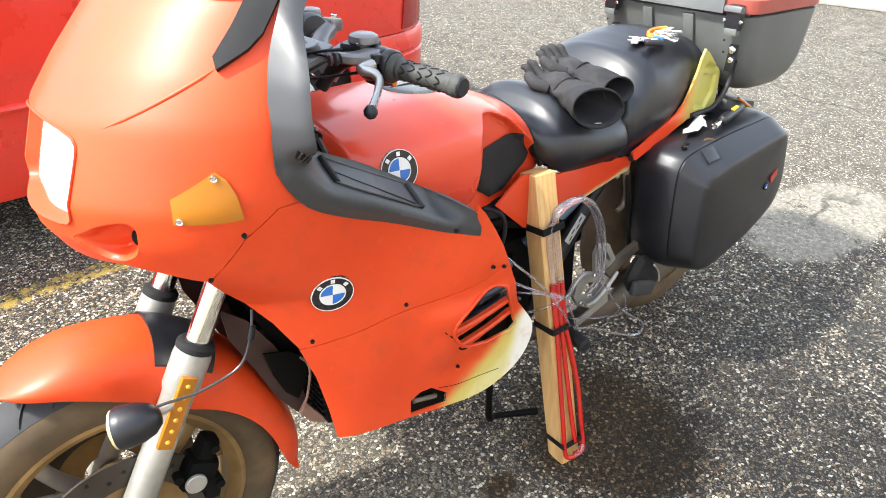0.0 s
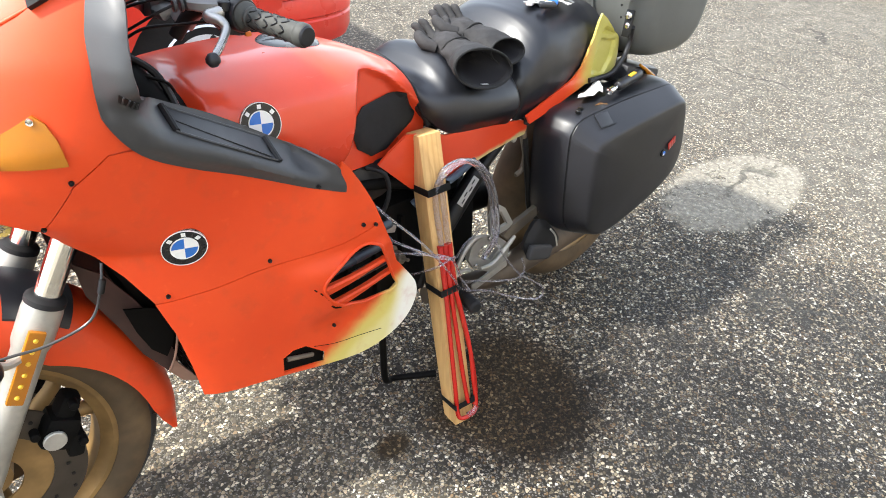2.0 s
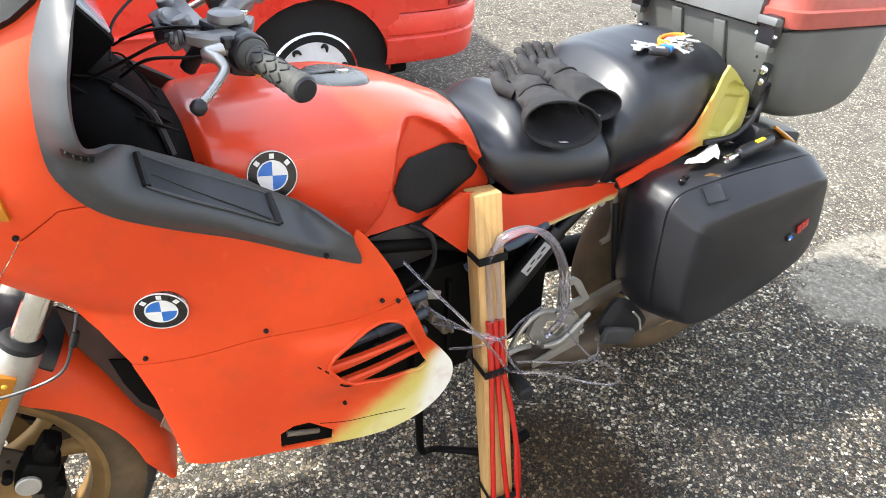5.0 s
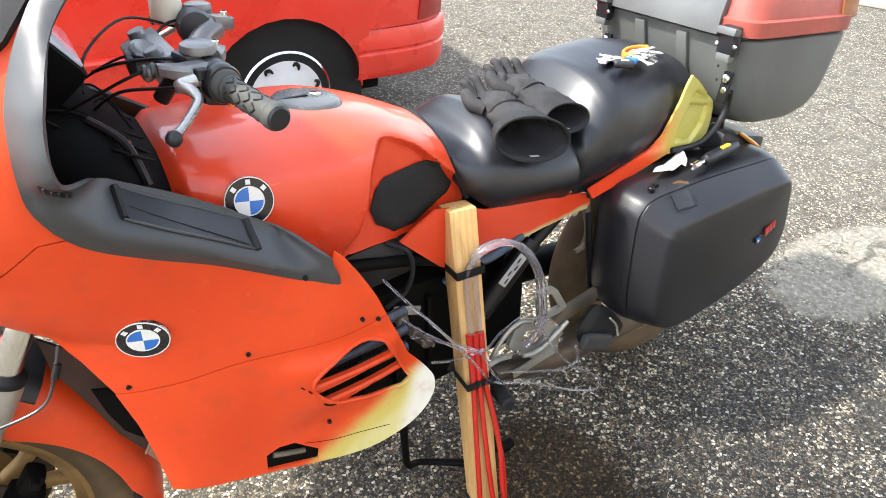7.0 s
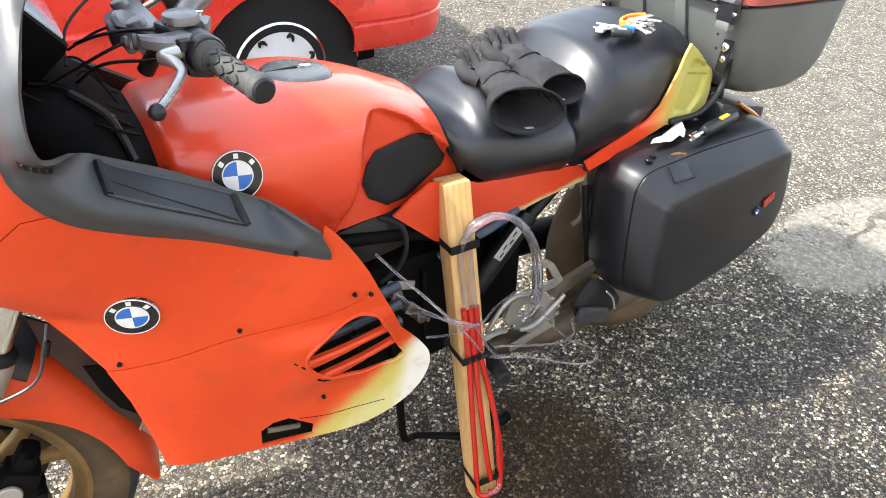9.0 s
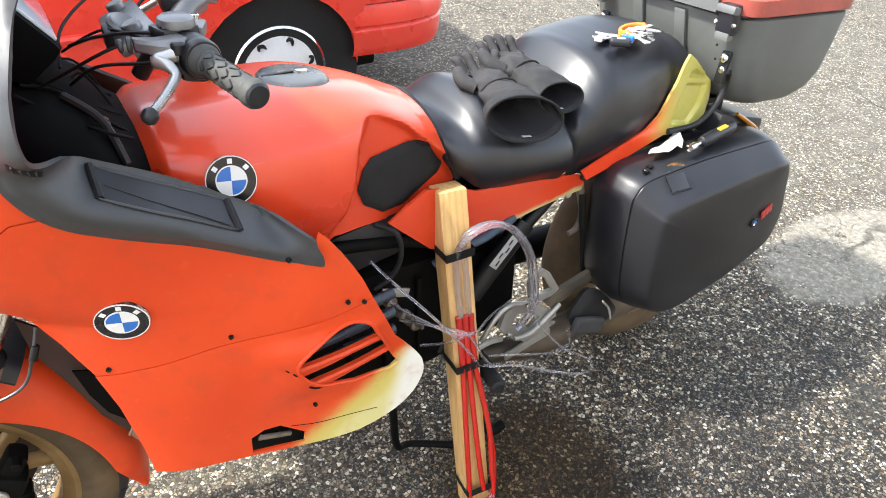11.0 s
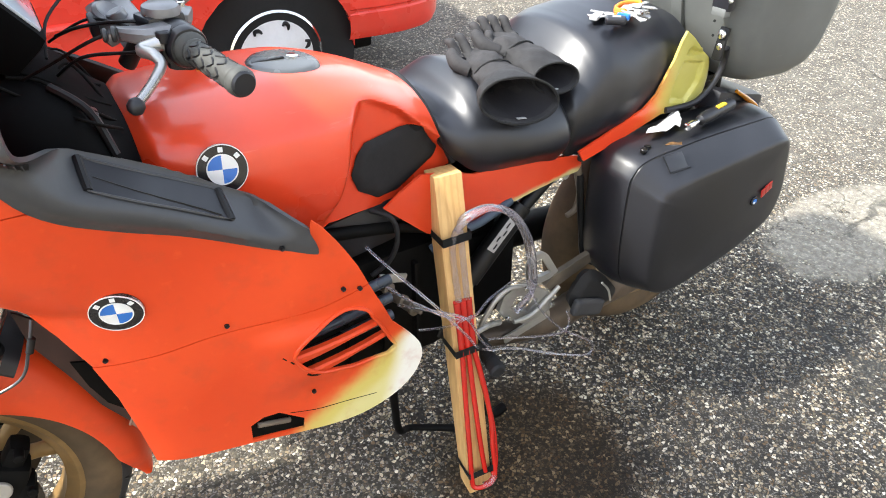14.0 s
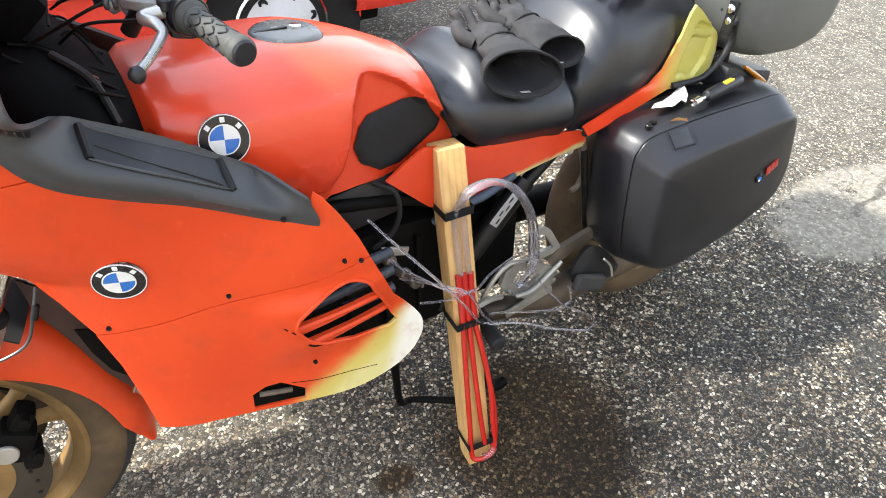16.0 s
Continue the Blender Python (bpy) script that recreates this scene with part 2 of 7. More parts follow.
def pine():
    """Sawn pine: long grain with late-wood lines and two knots' worth of colour."""
    m = Mat("pine", (0.55, 0.33, 0.14), 0.6)
    p = m.coord()
    q = m.node("Mapping", {0: p, 3: (16.0, 16.0, 1.1)}).outputs[0]
    ring = m.noise(3.0, 5, vec=q, dist=1.2)
    line = m.node("TexWave", {"Vector": q, "Scale": 1.6, "Distortion": 5.0, "Detail": 3.0, "Detail Scale": 0.7}).outputs[1]
    c = m.mix(m.step(ring, 0.3, 0.75), (0.58, 0.345, 0.125), (0.70, 0.455, 0.185))
    c = m.mix(m.step(line, 0.55, 0.95, 0, 0.40), c, (0.46, 0.25, 0.09))
    c = m.mix(m.step(m.noise(9.0, 5, vec=p), 0.60, 0.72, 0, 0.5), c, (0.30, 0.17, 0.08))
    m.set("Base Color", c)
    m.bump(line, 0.12, 0.001)
    return m.m


def vinyl():
    m = Mat("seat_vinyl", (0.01, 0.01, 0.014), 0.34, Specular_IOR_Level=0.5, Coat_Weight=0.35, Coat_Roughness=0.30)
    p = m.coord()
    g = m.voronoi(420.0, vec=p)
    blot = m.noise(6.0, 4, vec=p)
    m.set("Base Color", m.mix(m.step(blot, 0.3, 0.7), (0.005, 0.0058, 0.0085), (0.009, 0.010, 0.015)))
    m.set("Roughness", m.step(blot, 0.3, 0.75, 0.40, 0.47))
    m.bump(g, 0.05, 0.0006)
    return m.m


def abs_plastic(name, color, rough, scale=520.0, vary=0.2):
    """Grained moulded plastic with scuffs and dust."""
    m = Mat(name, color, rough)
    p = m.coord()
    blot = m.noise(5.0, 5, vec=p)
    c = m.mix(m.step(blot, 0.3, 0.75), [v * (1 - vary) for v in color], [v * (1 + vary) for v in color])
    scuff = m.noise(12.0, 6, rough=0.7, vec=m.node("Mapping", {0: p, 3: (1.0, 1.0, 6.0)}).outputs[0])
    c = m.mix(m.step(scuff, 0.62, 0.8, 0, 0.3), c, [min(0.5, v * 2.2 + 0.03) for v in color])
    m.set("Base Color", c)
    m.set("Roughness", m.step(blot, 0.3, 0.7, rough - 0.06, rough + 0.08))
    m.bump(m.voronoi(scale, vec=p), 0.05, 0.0006)
    return m.m


M_FAIR, M_TANK, M_TAIL, M_COVERPAINT = fairing_paint(), tank_paint(), tail_paint(), cover_paint()
M_ASPHALT, M_PINE, M_VINYL = asphalt(), pine(), vinyl()
M_TRIM = abs_plastic("grey_trim_plastic", (0.041, 0.042, 0.045), 0.42, vary=0.08)
M_CASE = abs_plastic("black_case_plastic", (0.012, 0.0125, 0.016), 0.38, 380.0, 0.35)
M_CASEGREY = abs_plastic("dark_grey_case_plastic", (0.118, 0.123, 0.117), 0.45, 380.0)
M_LIDGREY = abs_plastic("grey_lid_plastic", (0.115, 0.122, 0.122), 0.45, 380.0)
M_CASERED = plain("faded_red_plastic", (0.34, 0.072, 0.054), 0.40, vary=0.2)
M_BLACK = plain("black_metal", (0.007, 0.007, 0.0075), 0.45, vary=0.3, Specular_IOR_Level=0.35)
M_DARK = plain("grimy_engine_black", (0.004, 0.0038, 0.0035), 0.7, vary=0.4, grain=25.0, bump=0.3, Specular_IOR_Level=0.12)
M_RUBBER = plain("black_rubber", (0.014, 0.014, 0.015), 0.7, vary=0.25, grain=90.0, bump=0.3, Specular_IOR_Level=0.3)
M_CABLE = plain("black_cable_sheath", (0.006, 0.006, 0.0065), 0.5, vary=0.2, Specular_IOR_Level=0.3)
M_GRIP = plain("ribbed_grip_rubber", (0.050, 0.051, 0.046), 0.68, vary=0.2, grain=120.0)
M_TYRE = plain("dusty_tyre_rubber", (0.105, 0.070, 0.036), 0.85, vary=0.35, grain=30.0, bump=0.35)
M_TREAD = plain("tyre_tread_rubber", (0.035, 0.035, 0.037), 0.8, vary=0.25, grain=50.0, bump=0.3)
M_RIM = plain("dusty_gold_alloy", (0.30, 0.185, 0.070), 0.45, 0.25, vary=0.35, grain=20.0, bump=0.2)
M_ALLOY = plain("dull_cast_alloy", (0.43, 0.415, 0.375), 0.42, 0.5, vary=0.18, grain=80.0, bump=0.2)
M_ALUDIRT = plain("dirty_cast_alloy", (0.17, 0.14, 0.105), 0.55, 0.4, vary=0.3, grain=30.0, bump=0.3)
M_SPOKE = plain("dusty_cast_spoke", (0.40, 0.36, 0.30), 0.42, 0.5, vary=0.25, grain=30.0, bump=0.2)
M_CHROME = plain("bright_chrome", (0.82, 0.82, 0.80), 0.12, 1.0, vary=0.05, bump=0.0)
M_STEEL = plain("drilled_disc_steel", (0.075, 0.062, 0.050), 0.42, 0.5, vary=0.25, grain=40.0)
M_AMBER = Mat("amber_lens", (0.55, 0.20, 0.008), 0.22, Transmission_Weight=0.25, Coat_Weight=0.4).m
M_WHITE = plain("white_enamel", (0.80, 0.80, 0.78), 0.3, vary=0.03, bump=0.0)
M_BLUE = plain("blue_enamel", (0.03, 0.16, 0.55), 0.3, vary=0.05, bump=0.0)
M_BADGE = plain("black_enamel", (0.012, 0.012, 0.014), 0.28, vary=0.05, bump=0.0)
M_DUCT = plain("dark_duct_plastic", (0.062, 0.026, 0.019), 0.75, vary=0.4, grain=25.0)
M_BROWN = plain("dusty_brown_plastic", (0.30, 0.17, 0.12), 0.75, vary=0.3, grain=25.0)
M_STRAP = plain("black_webbing", (0.012, 0.012, 0.012), 0.85, vary=0.2, grain=300.0, bump=0.4)
M_CARRED = plain("red_car_paint", (0.74, 0.040, 0.022), 0.3, vary=0.06, bump=0.0, Coat_Weight=0.5, Coat_Roughness=0.08)
M_GLASS = Mat("dark_window_glass", (0.02, 0.025, 0.03), 0.06, Specular_IOR_Level=0.6).m


# ---- building helpers ----
BIKE = pose(0, 0, 0, -5, 0, 0)  # the bike leans five degrees to its right
WORLD = Matrix()
ORIGIN = {}


def thing(name, base, label, category, group="", frame_of=BIKE):
    ob = new(name)
    ob.empty_display_size = 0.05
    ob.matrix_world = frame_of @ Matrix.Translation(base)
    ORIGIN[name if ob.name == name else ob.name] = Vector(base)
    return tagged(ob, label, category, group)


def finish(bm, angle=38):
    bmesh.ops.recalc_face_normals(bm, faces=bm.faces)
    me = bpy.data.meshes.new("mesh")
    bm.to_mesh(me)
    bm.free()
    for poly in me.polygons:
        poly.use_smooth = True
    me.set_sharp_from_angle(angle=radians(angle))
    return me


def part(name, bm, material, parent=None, label="", angle=38):
    """Link a bmesh, given in its thing's frame, as one mesh object under a thing or a part."""
    root = parent
    while root is not None and root.parent is not None:
        root = root.parent
    if root is not None and root.name in ORIGIN:
        bmesh.ops.translate(bm, verts=bm.verts, vec=-ORIGIN[root.name])
    me = finish(bm, angle)
    me.materials.append(material)
    ob = new(name, me)
    if parent is not None:
        ob.parent = parent
    return tagged(ob, label)


def lone(name, bm, material, label, category, base=(0, 0, 0), group="", kind="", frame_of=WORLD, angle=38):
    """A thing that is one mesh."""
    bmesh.ops.translate(bm, verts=bm.verts, vec=-Vector(base))
    me = finish(bm, angle)
    me.materials.append(material)
    ob = new(name, me)
    ob.matrix_world = frame_of @ Matrix.Translation(base)
    return tagged(ob, label, category, group, kind)


def curve(points, closed=False, per=6):
    """A smooth line through the points (Catmull-Rom)."""
    p = [Vector(q) for q in points]
    n = len(p)
    out = []
    for i in range(n if closed else n - 1):
        a, b, c, d = ((p[(i - 1) % n], p[i], p[(i + 1) % n], p[(i + 2) % n]) if closed else (p[max(i - 1, 0)], p[i], p[i + 1], p[min(i + 2, n - 1)]))
        for k in range(per):
            t = k / per
            out.append(0.5 * ((2 * b) + (c - a) * t + (2 * a - 5 * b + 4 * c - d) * t * t + (3 * b - a - 3 * c + d) * t ** 3))
    if not closed:
        out.append(p[-1])
    return out


def box(bm, centre, size, bevel=0.004, turn=None, segs=2):
    made = bmesh.ops.create_cube(bm, size=1.0)["verts"]
    m = Matrix.Translation(centre) @ (turn.to_4x4() if turn is not None else Matrix()) @ Matrix.Diagonal((*size, 1))
    bmesh.ops.transform(bm, matrix=m, verts=made)
    if bevel:
        edges = {e for v in made for e in v.link_edges}
        bmesh.ops.bevel(bm, geom=list(edges), offset=bevel, segments=segs, affect="EDGES", profile=0.6)
    return bm


def tube(bm, points, radius, n=10, closed=False, smooth=6, caps=True):
    """A round bar along the points; radius is one number or one for each point."""
    if smooth:
        line = curve(points, closed, smooth)
    else:
        line = [Vector(p) for p in points]
    rad = radius if isinstance(radius, (list, tuple)) else [radius] * len(points)
    rings, up = [], None
    total = len(line)
    for i, p in enumerate(line):
        a, b = (line[(i - 1) % total], line[(i + 1) % total]) if closed else (line[max(i - 1, 0)], line[min(i + 1, total - 1)])
        d = (b - a).normalized()
        if up is None:
            up = d.orthogonal().normalized()
        up = (up - d * up.dot(d)).normalized()
        side = d.cross(up)
        f = i / max(1, total - 1) * (len(rad) - 1)
        k = min(int(f), len(rad) - 2) if len(rad) > 1 else 0
        r = rad[k] + (rad[min(k + 1, len(rad) - 1)] - rad[k]) * (f - k)
        rings.append([bm.verts.new(p + r * (math.cos(q) * up + math.sin(q) * side)) for q in (2 * math.pi * j / n for j in range(n))])
    stitch(bm, rings, True, closed)
    if caps and not closed:
        bm.faces.new(rings[0]), bm.faces.new(rings[-1])
    return bm


def stitch(bm, rings, round_ring=True, closed=False):
    n = len(rings[0])
    for i in range(len(rings) if closed else len(rings) - 1):
        a, b = rings[i], rings[(i + 1) % len(rings)]
        for j in range(n if round_ring else n - 1):
            k = (j + 1) % n
            bm.faces.new((a[j], a[k], b[k], b[j]))


def lathe(bm, profile, at, axis=(0, 1, 0), n=40, closed=False):
    """Turn (radius, height) pairs round an axis through a point."""
    axis = Vector(axis).normalized()
    u = axis.orthogonal().normalized()
    v = axis.cross(u)
    rings = [[bm.verts.new(Vector(at) + axis * h + r * (math.cos(q) * u + math.sin(q) * v)) for q in (2 * math.pi * j / n for j in range(n))] for r, h in profile]
    stitch(bm, rings, True, closed)
    if not closed:
        if profile[0][0] > 1e-5:
            bm.faces.new(rings[0])
        if profile[-1][0] > 1e-5:
            bm.faces.new(rings[-1])
    bmesh.ops.remove_doubles(bm, verts=bm.verts, dist=1e-6)
    return bm


def cyl(bm, a, b, r, n=20, bevel=0.0015):
    a, b = Vector(a), Vector(b)
    h = (b - a).length
    return lathe(bm, [(r - bevel, 0), (r, bevel), (r, h - bevel), (r - bevel, h)], a, b - a, n)


def inside(pt, poly):
    x, y = pt
    hit, j = False, len(poly) - 1
    for i in range(len(poly)):
        (x1, y1), (x2, y2) = poly[i], poly[j]
        if (y1 > y) != (y2 > y) and x < (x2 - x1) * (y - y1) / (y2 - y1) + x1:
            hit = not hit
        j = i
    return hit


def resample(poly, step):
    out = []
    for i, a in enumerate(poly):
        b = poly[(i + 1) % len(poly)]
        k = max(1, int(math.hypot(b[0] - a[0], b[1] - a[1]) / step))
        out += [(a[0] + (b[0] - a[0]) * j / k, a[1] + (b[1] - a[1]) * j / k) for j in range(k)]
    return out


def sheet(outline, place, thick=0.004, step=0.014, holes=(), out=(0, -1, 0), mirror=False):
    """A curved panel: the outline, in the panel's own two coordinates, is filled and each point put in space by place(u, v)."""
    from mathutils import geometry
    ring = resample(outline, step)
    cuts = [resample(h, step) for h in holes]
    pts, edges = [Vector(p) for p in ring], [(i, (i + 1) % len(ring)) for i in range(len(ring))]
    for cut in cuts:
        n0 = len(pts)
        pts += [Vector(p) for p in cut]
        edges += [(n0 + i, n0 + (i + 1) % len(cut)) for i in range(len(cut))]
    us, vs = [p[0] for p in ring], [p[1] for p in ring]
    edge_pts = list(pts)
    u = min(us) + step * 0.5
    row = 0
    while u < max(us):
        v = min(vs) + step * (0.5 if row % 2 else 0.25)
        while v < max(vs):
            if inside((u, v), ring) and not any(inside((u, v), c) for c in cuts):
                q = Vector((u, v))
                if min((q - e).length_squared for e in edge_pts) > (0.45 * step) ** 2:
                    pts.append(q)
            v += step
        u += step * 0.87
        row += 1
    flat, _, tris, *_ = geometry.delaunay_2d_cdt(pts, edges, [], 1, 1e-6)
    tris = [t for t in tris if len(t) == 3 and not any(inside(sum((flat[i] for i in t), Vector((0, 0))) / 3, c) for c in cuts)]
    front = [Vector(place(p[0], p[1])) for p in flat]
    normal = [Vector() for _ in front]
    for a, b, c in tris:
        nn = (front[b] - front[a]).cross(front[c] - front[a])
        for i in (a, b, c):
            normal[i] += nn
    total = sum((n for n in normal), Vector())
    sign = 1 if total.dot(Vector(out)) >= 0 else -1
    back = [p - sign * n.normalized() * thick if n.length > 0 else p for p, n in zip(front, normal)]
    bm = bmesh.new()
    for flip in ((1, -1) if mirror else (1,)):
        fv = [bm.verts.new((p.x, p.y * flip, p.z)) for p in front]
        bv = [bm.verts.new((p.x, p.y * flip, p.z)) for p in back]
        count = {}
        for a, b, c in tris:
            if sign * flip < 0:
                a, c = c, a
            bm.faces.new((fv[a], fv[b], fv[c]))
            bm.faces.new((bv[c], bv[b], bv[a]))
            for e in ((a, b), (b, c), (c, a)):
                count[e] = 1
        for a, b in list(count):
            if (b, a) not in count:
                bm.faces.new((fv[b], fv[a], bv[a], bv[b]))
    loose = [v for v in bm.verts if not v.link_faces]
    bmesh.ops.delete(bm, geom=loose, context="VERTS")
    return bm


def lerp_table(x, xs, rows):
    """Smooth interpolation of rows of numbers along x."""
    if x <= xs[0]:
        return rows[0]
    for i in range(len(xs) - 1):
        if x <= xs[i + 1]:
            t = (x - xs[i]) / (xs[i + 1] - xs[i])
            a, b, c, d = rows[max(i - 1, 0)], rows[i], rows[i + 1], rows[min(i + 2, len(rows) - 1)]
            return [0.5 * (2 * q + (r - p) * t + (2 * p - 5 * q + 4 * r - s) * t * t + (3 * q - p - 3 * r + s) * t ** 3) for p, q, r, s in zip(a, b, c, d)]
    return rows[-1]


def body_loft(bm, stations, length=48, per=7):
    """A symmetrical body along x. A station: x, then half the section from the lower edge over the shoulder to the top, as half-width, height."""
    xs, rows = [s[0] for s in stations], [s[1:] for s in stations]
    rings = []
    for i in range(length + 1):
        x = xs[0] + (xs[-1] - xs[0]) * i / length
        r = lerp_table(x, xs, rows)
        half = [(x, -r[k], r[k + 1]) for k in range(0, len(r) - 1, 2)] + [(x, 0, r[-1])]
        full = half + [(px, -py, pz) for px, py, pz in half[-2::-1]]
        line = curve(full, False, per)
        rings.append([bm.verts.new(p) for p in line])
    stitch(bm, rings, False)
    bm.faces.new(rings[0]), bm.faces.new(rings[-1][::-1])
    for a, b in zip(rings, rings[1:]):
        bm.faces.new((a[0], b[0], b[-1], a[-1]))
    return bm


def screw(bm, at, normal, r=0.0055):
    lathe(bm, [(0, 0.0022), (r * 0.45, 0.0020), (r * 0.5, 0.0008), (r * 0.9, 0.0026), (r, 0.0012), (r, -0.002)], at, normal, 12)


def sm(t):
    t = min(1.0, max(0.0, t))
    return t * t * (3 - 2 * t)


# ---- the ground ----
def ground():
    bm = bmesh.new()
    lines = [-600, -120, -30, -8, -3, 0, 3, 8, 30, 120, 600]
    grid = [[bm.verts.new((x, y, 0)) for y in lines] for x in lines]
    for a, b in zip(grid, grid[1:]):
        for j in range(len(lines) - 1):
            bm.faces.new((a[j], b[j], b[j + 1], a[j + 1]))
    lone("ground", bm, M_ASPHALT, "worn stony asphalt with moist stains and painted shade, cracks and a yellow line", "asphalt ground", kind="structure")


ground()

# ---- the motorcycle ----
bike = thing("motorcycle", (0, 0, 0), "orange-red sport touring motorcycle with grey trim, repainted over yellow", "motorcycle")

# the shape of the fairing, seen from the side: where its nose lies and how wide it is
NOSE_Z = [0.30, 0.70, 0.746, 0.80, 0.86, 0.917, 1.023, 1.077, 1.15, 1.25]
NOSE_X = [0.17, 0.165, 0.105, 0.042, 0.012, 0.009, 0.050, 0.093, 0.16, 0.27]
NOSE_L = 0.25


def nose(z):
    return float(np.interp(z, NOSE_Z, NOSE_X))


def fair_width(x, z):
    return 0.258 + 0.037 * sm((x - 0.42) / 0.22) * sm((z - 0.46) / 0.2) + 0.03 * sm((z - 0.74) / 0.2) - 0.03 * sm((z - 0.98) / 0.22)


def along(x, z):
    """How far round the fairing from its nose: 0 to 1 on the curved nose, more on the flank."""
    u = (nose(z) + NOSE_L - x) / NOSE_L
    return math.acos(min(1.0, u)) * 2 / math.pi if u > 0 else 1 + (x - nose(z) - NOSE_L) / 0.4


def fair(s, z, proud=0.0):
    if s < 1:
        x = nose(z) + NOSE_L * (1 - math.cos(s * math.pi / 2))
        y = -fair_width(x, z) * math.sin(s * math.pi / 2) ** 1.12
        k = Vector((-math.cos(s * math.pi / 2), -math.sin(s * math.pi / 2), 0))
    else:
        x = nose(z) + NOSE_L + (s - 1) * 0.4
        y, k = -fair_width(x, z), Vector((0, -1, 0))
    return Vector((x, y, z)) + k * proud


def fair_xz(x, z, proud=0.0):
    return fair(along(x, z), z, proud)


def fair_panel(outline, holes=(), proud=0.0, thick=0.004, step=0.014, mirror=False, dense=0):
    line = [tuple(p) for p in curve([(x, z, 0) for x, z in outline], True, 5)] if dense else outline
    line = resample([(p[0], p[1]) for p in line], 0.012)
    conv = lambda poly: [(along(max(x, nose(z)), z) * 0.4, z) for x, z in poly]
    return sheet(conv(line), lambda u, v: fair(u / 0.4, v, proud), thick, step, [conv(resample(h, 0.01)) for h in holes], (-0.4, -1, 0), mirror)


def to_line(p, line):
    best = 9.0
    for a, b in zip(line, line[1:]):
        d = ((b[0] - a[0]) ** 2 + (b[1] - a[1]) ** 2)
        t = max(0.0, min(1.0, ((p[0] - a[0]) * (b[0] - a[0]) + (p[1] - a[1]) * (b[1] - a[1])) / d))
        best = min(best, math.hypot(p[0] - a[0] - t * (b[0] - a[0]), p[1] - a[1] - t * (b[1] - a[1])))
    return best


# upper fairing: nose, cheeks and headlight surround
INLET = [(p.x, p.y) for p in curve([(x, z, 0) for x, z in ((0.033, 0.868), (0.045, 0.884), (0.055, 0.895), (0.071, 0.904), (0.084, 0.906), (0.0905, 0.897), (0.091, 0.880), (0.088, 0.856), (0.082, 0.842), (0.072, 0.834), (0.058, 0.838), (0.043, 0.852))], True, 4)]
upper = [(0.36, 1.19), (0.352, 1.170), (0.318, 1.146), (0.296, 1.112), (0.285, 1.06), (0.272, 1.0), (0.277, 0.955), (0.300, 0.905), (0.255, 0.905), (0.206, 0.869), (0.162, 0.792), (0.119, 0.812), (0.075, 0.828), (0.050, 0.822)]
LENS_HALF = [(0.0, 0.885), (0.03, 0.885), (0.06, 0.886), (0.09, 0.887), (0.108, 0.890), (0.116, 0.897), (0.119, 0.908), (0.1215, 0.985), (0.120, 0.996), (0.112, 1.005), (0.09, 1.012), (0.06, 1.017), (0.03, 1.021), (0.0, 1.022)]
arc = lambda poly: [(along(max(x, nose(z)), z) * 0.4, z) for x, z in resample(poly, 0.012)]
upper_line = resample(upper, 0.012)
upper_line = upper_line[:upper_line.index(upper[-1]) + 1]
front_line = [(0.0, z) for z in (0.822, 0.84, 0.86)] + LENS_HALF + [(0.0, z) for z in (1.032, 1.045, 1.06, 1.077, 1.11, 1.15, 1.19)]
ufair = part("upper_fairing", sheet(front_line + [(along(x, 1.19) * 0.4, 1.19) for x in (0.22, 0.25, 0.28, 0.32)] + [(along(max(x, nose(z)), z) * 0.4, z) for x, z in upper_line], lambda u, v: fair(u / 0.4, v), 0.004, 0.012, [arc(INLET)], (-0.4, -1, 0), True), M_FAIR, bike, "glossy orange-red nose fairing")
for flip in (1, -1):
    rim_line = [(along(x, z) * 0.4, z) for x, z in INLET + INLET[:1]]
    bm2 = sheet([(along(x, z) * 0.4, z) for x, z in INLET], lambda u, v: fair(u / 0.4, v, -0.040 * sm((u - 0.095) / 0.095) * sm(to_line((u, v), rim_line) / 0.013) - 0.001), 0.003, 0.0035)
    bmesh.ops.scale(bm2, vec=(1, flip, 1), verts=bm2.verts)
    inlet = part("air_inlet", bm2, M_FAIR, ufair, "scooped air inlet below the headlight")
    bm2 = lathe(bmesh.new(), [(0, 0.002), (0.010, 0.002), (0.012, 0)], fair_xz(0.0850, 0.874, -0.016), (-0.9, -0.35, 0.1), 20)
    bmesh.ops.scale(bm2, vec=(1, flip, 1), verts=bm2.verts)
    part("inlet_hole", bm2, M_DARK, inlet, "dark hole of the inlet")
# side panel behind the wheel arch, with the vent cut through
VENT = [(0.561, 0.567), (0.590, 0.592), (0.625, 0.607), (0.655, 0.611), (0.683, 0.598), (0.715, 0.535), (0.748, 0.462), (0.731, 0.452), (0.66, 0.461), (0.600, 0.487), (0.572, 0.515), (0.557, 0.545)]
BELLY = [(0.470, 0.379), (0.472, 0.412), (0.495, 0.420), (0.522, 0.416), (0.564, 0.378), (0.560, 0.356), (0.515, 0.368)]
arch = [(0.1630, 0.7905), (0.192, 0.748), (0.228, 0.700), (0.256, 0.663), (0.284, 0.610), (0.302, 0.545), (0.314, 0.47), (0.322, 0.40)]
CREASE = [(0.2846, 0.6075), (0.34, 0.617), (0.40, 0.622), (0.47, 0.624), (0.54, 0.626), (0.60, 0.630), (0.66, 0.640), (0.690, 0.648)]
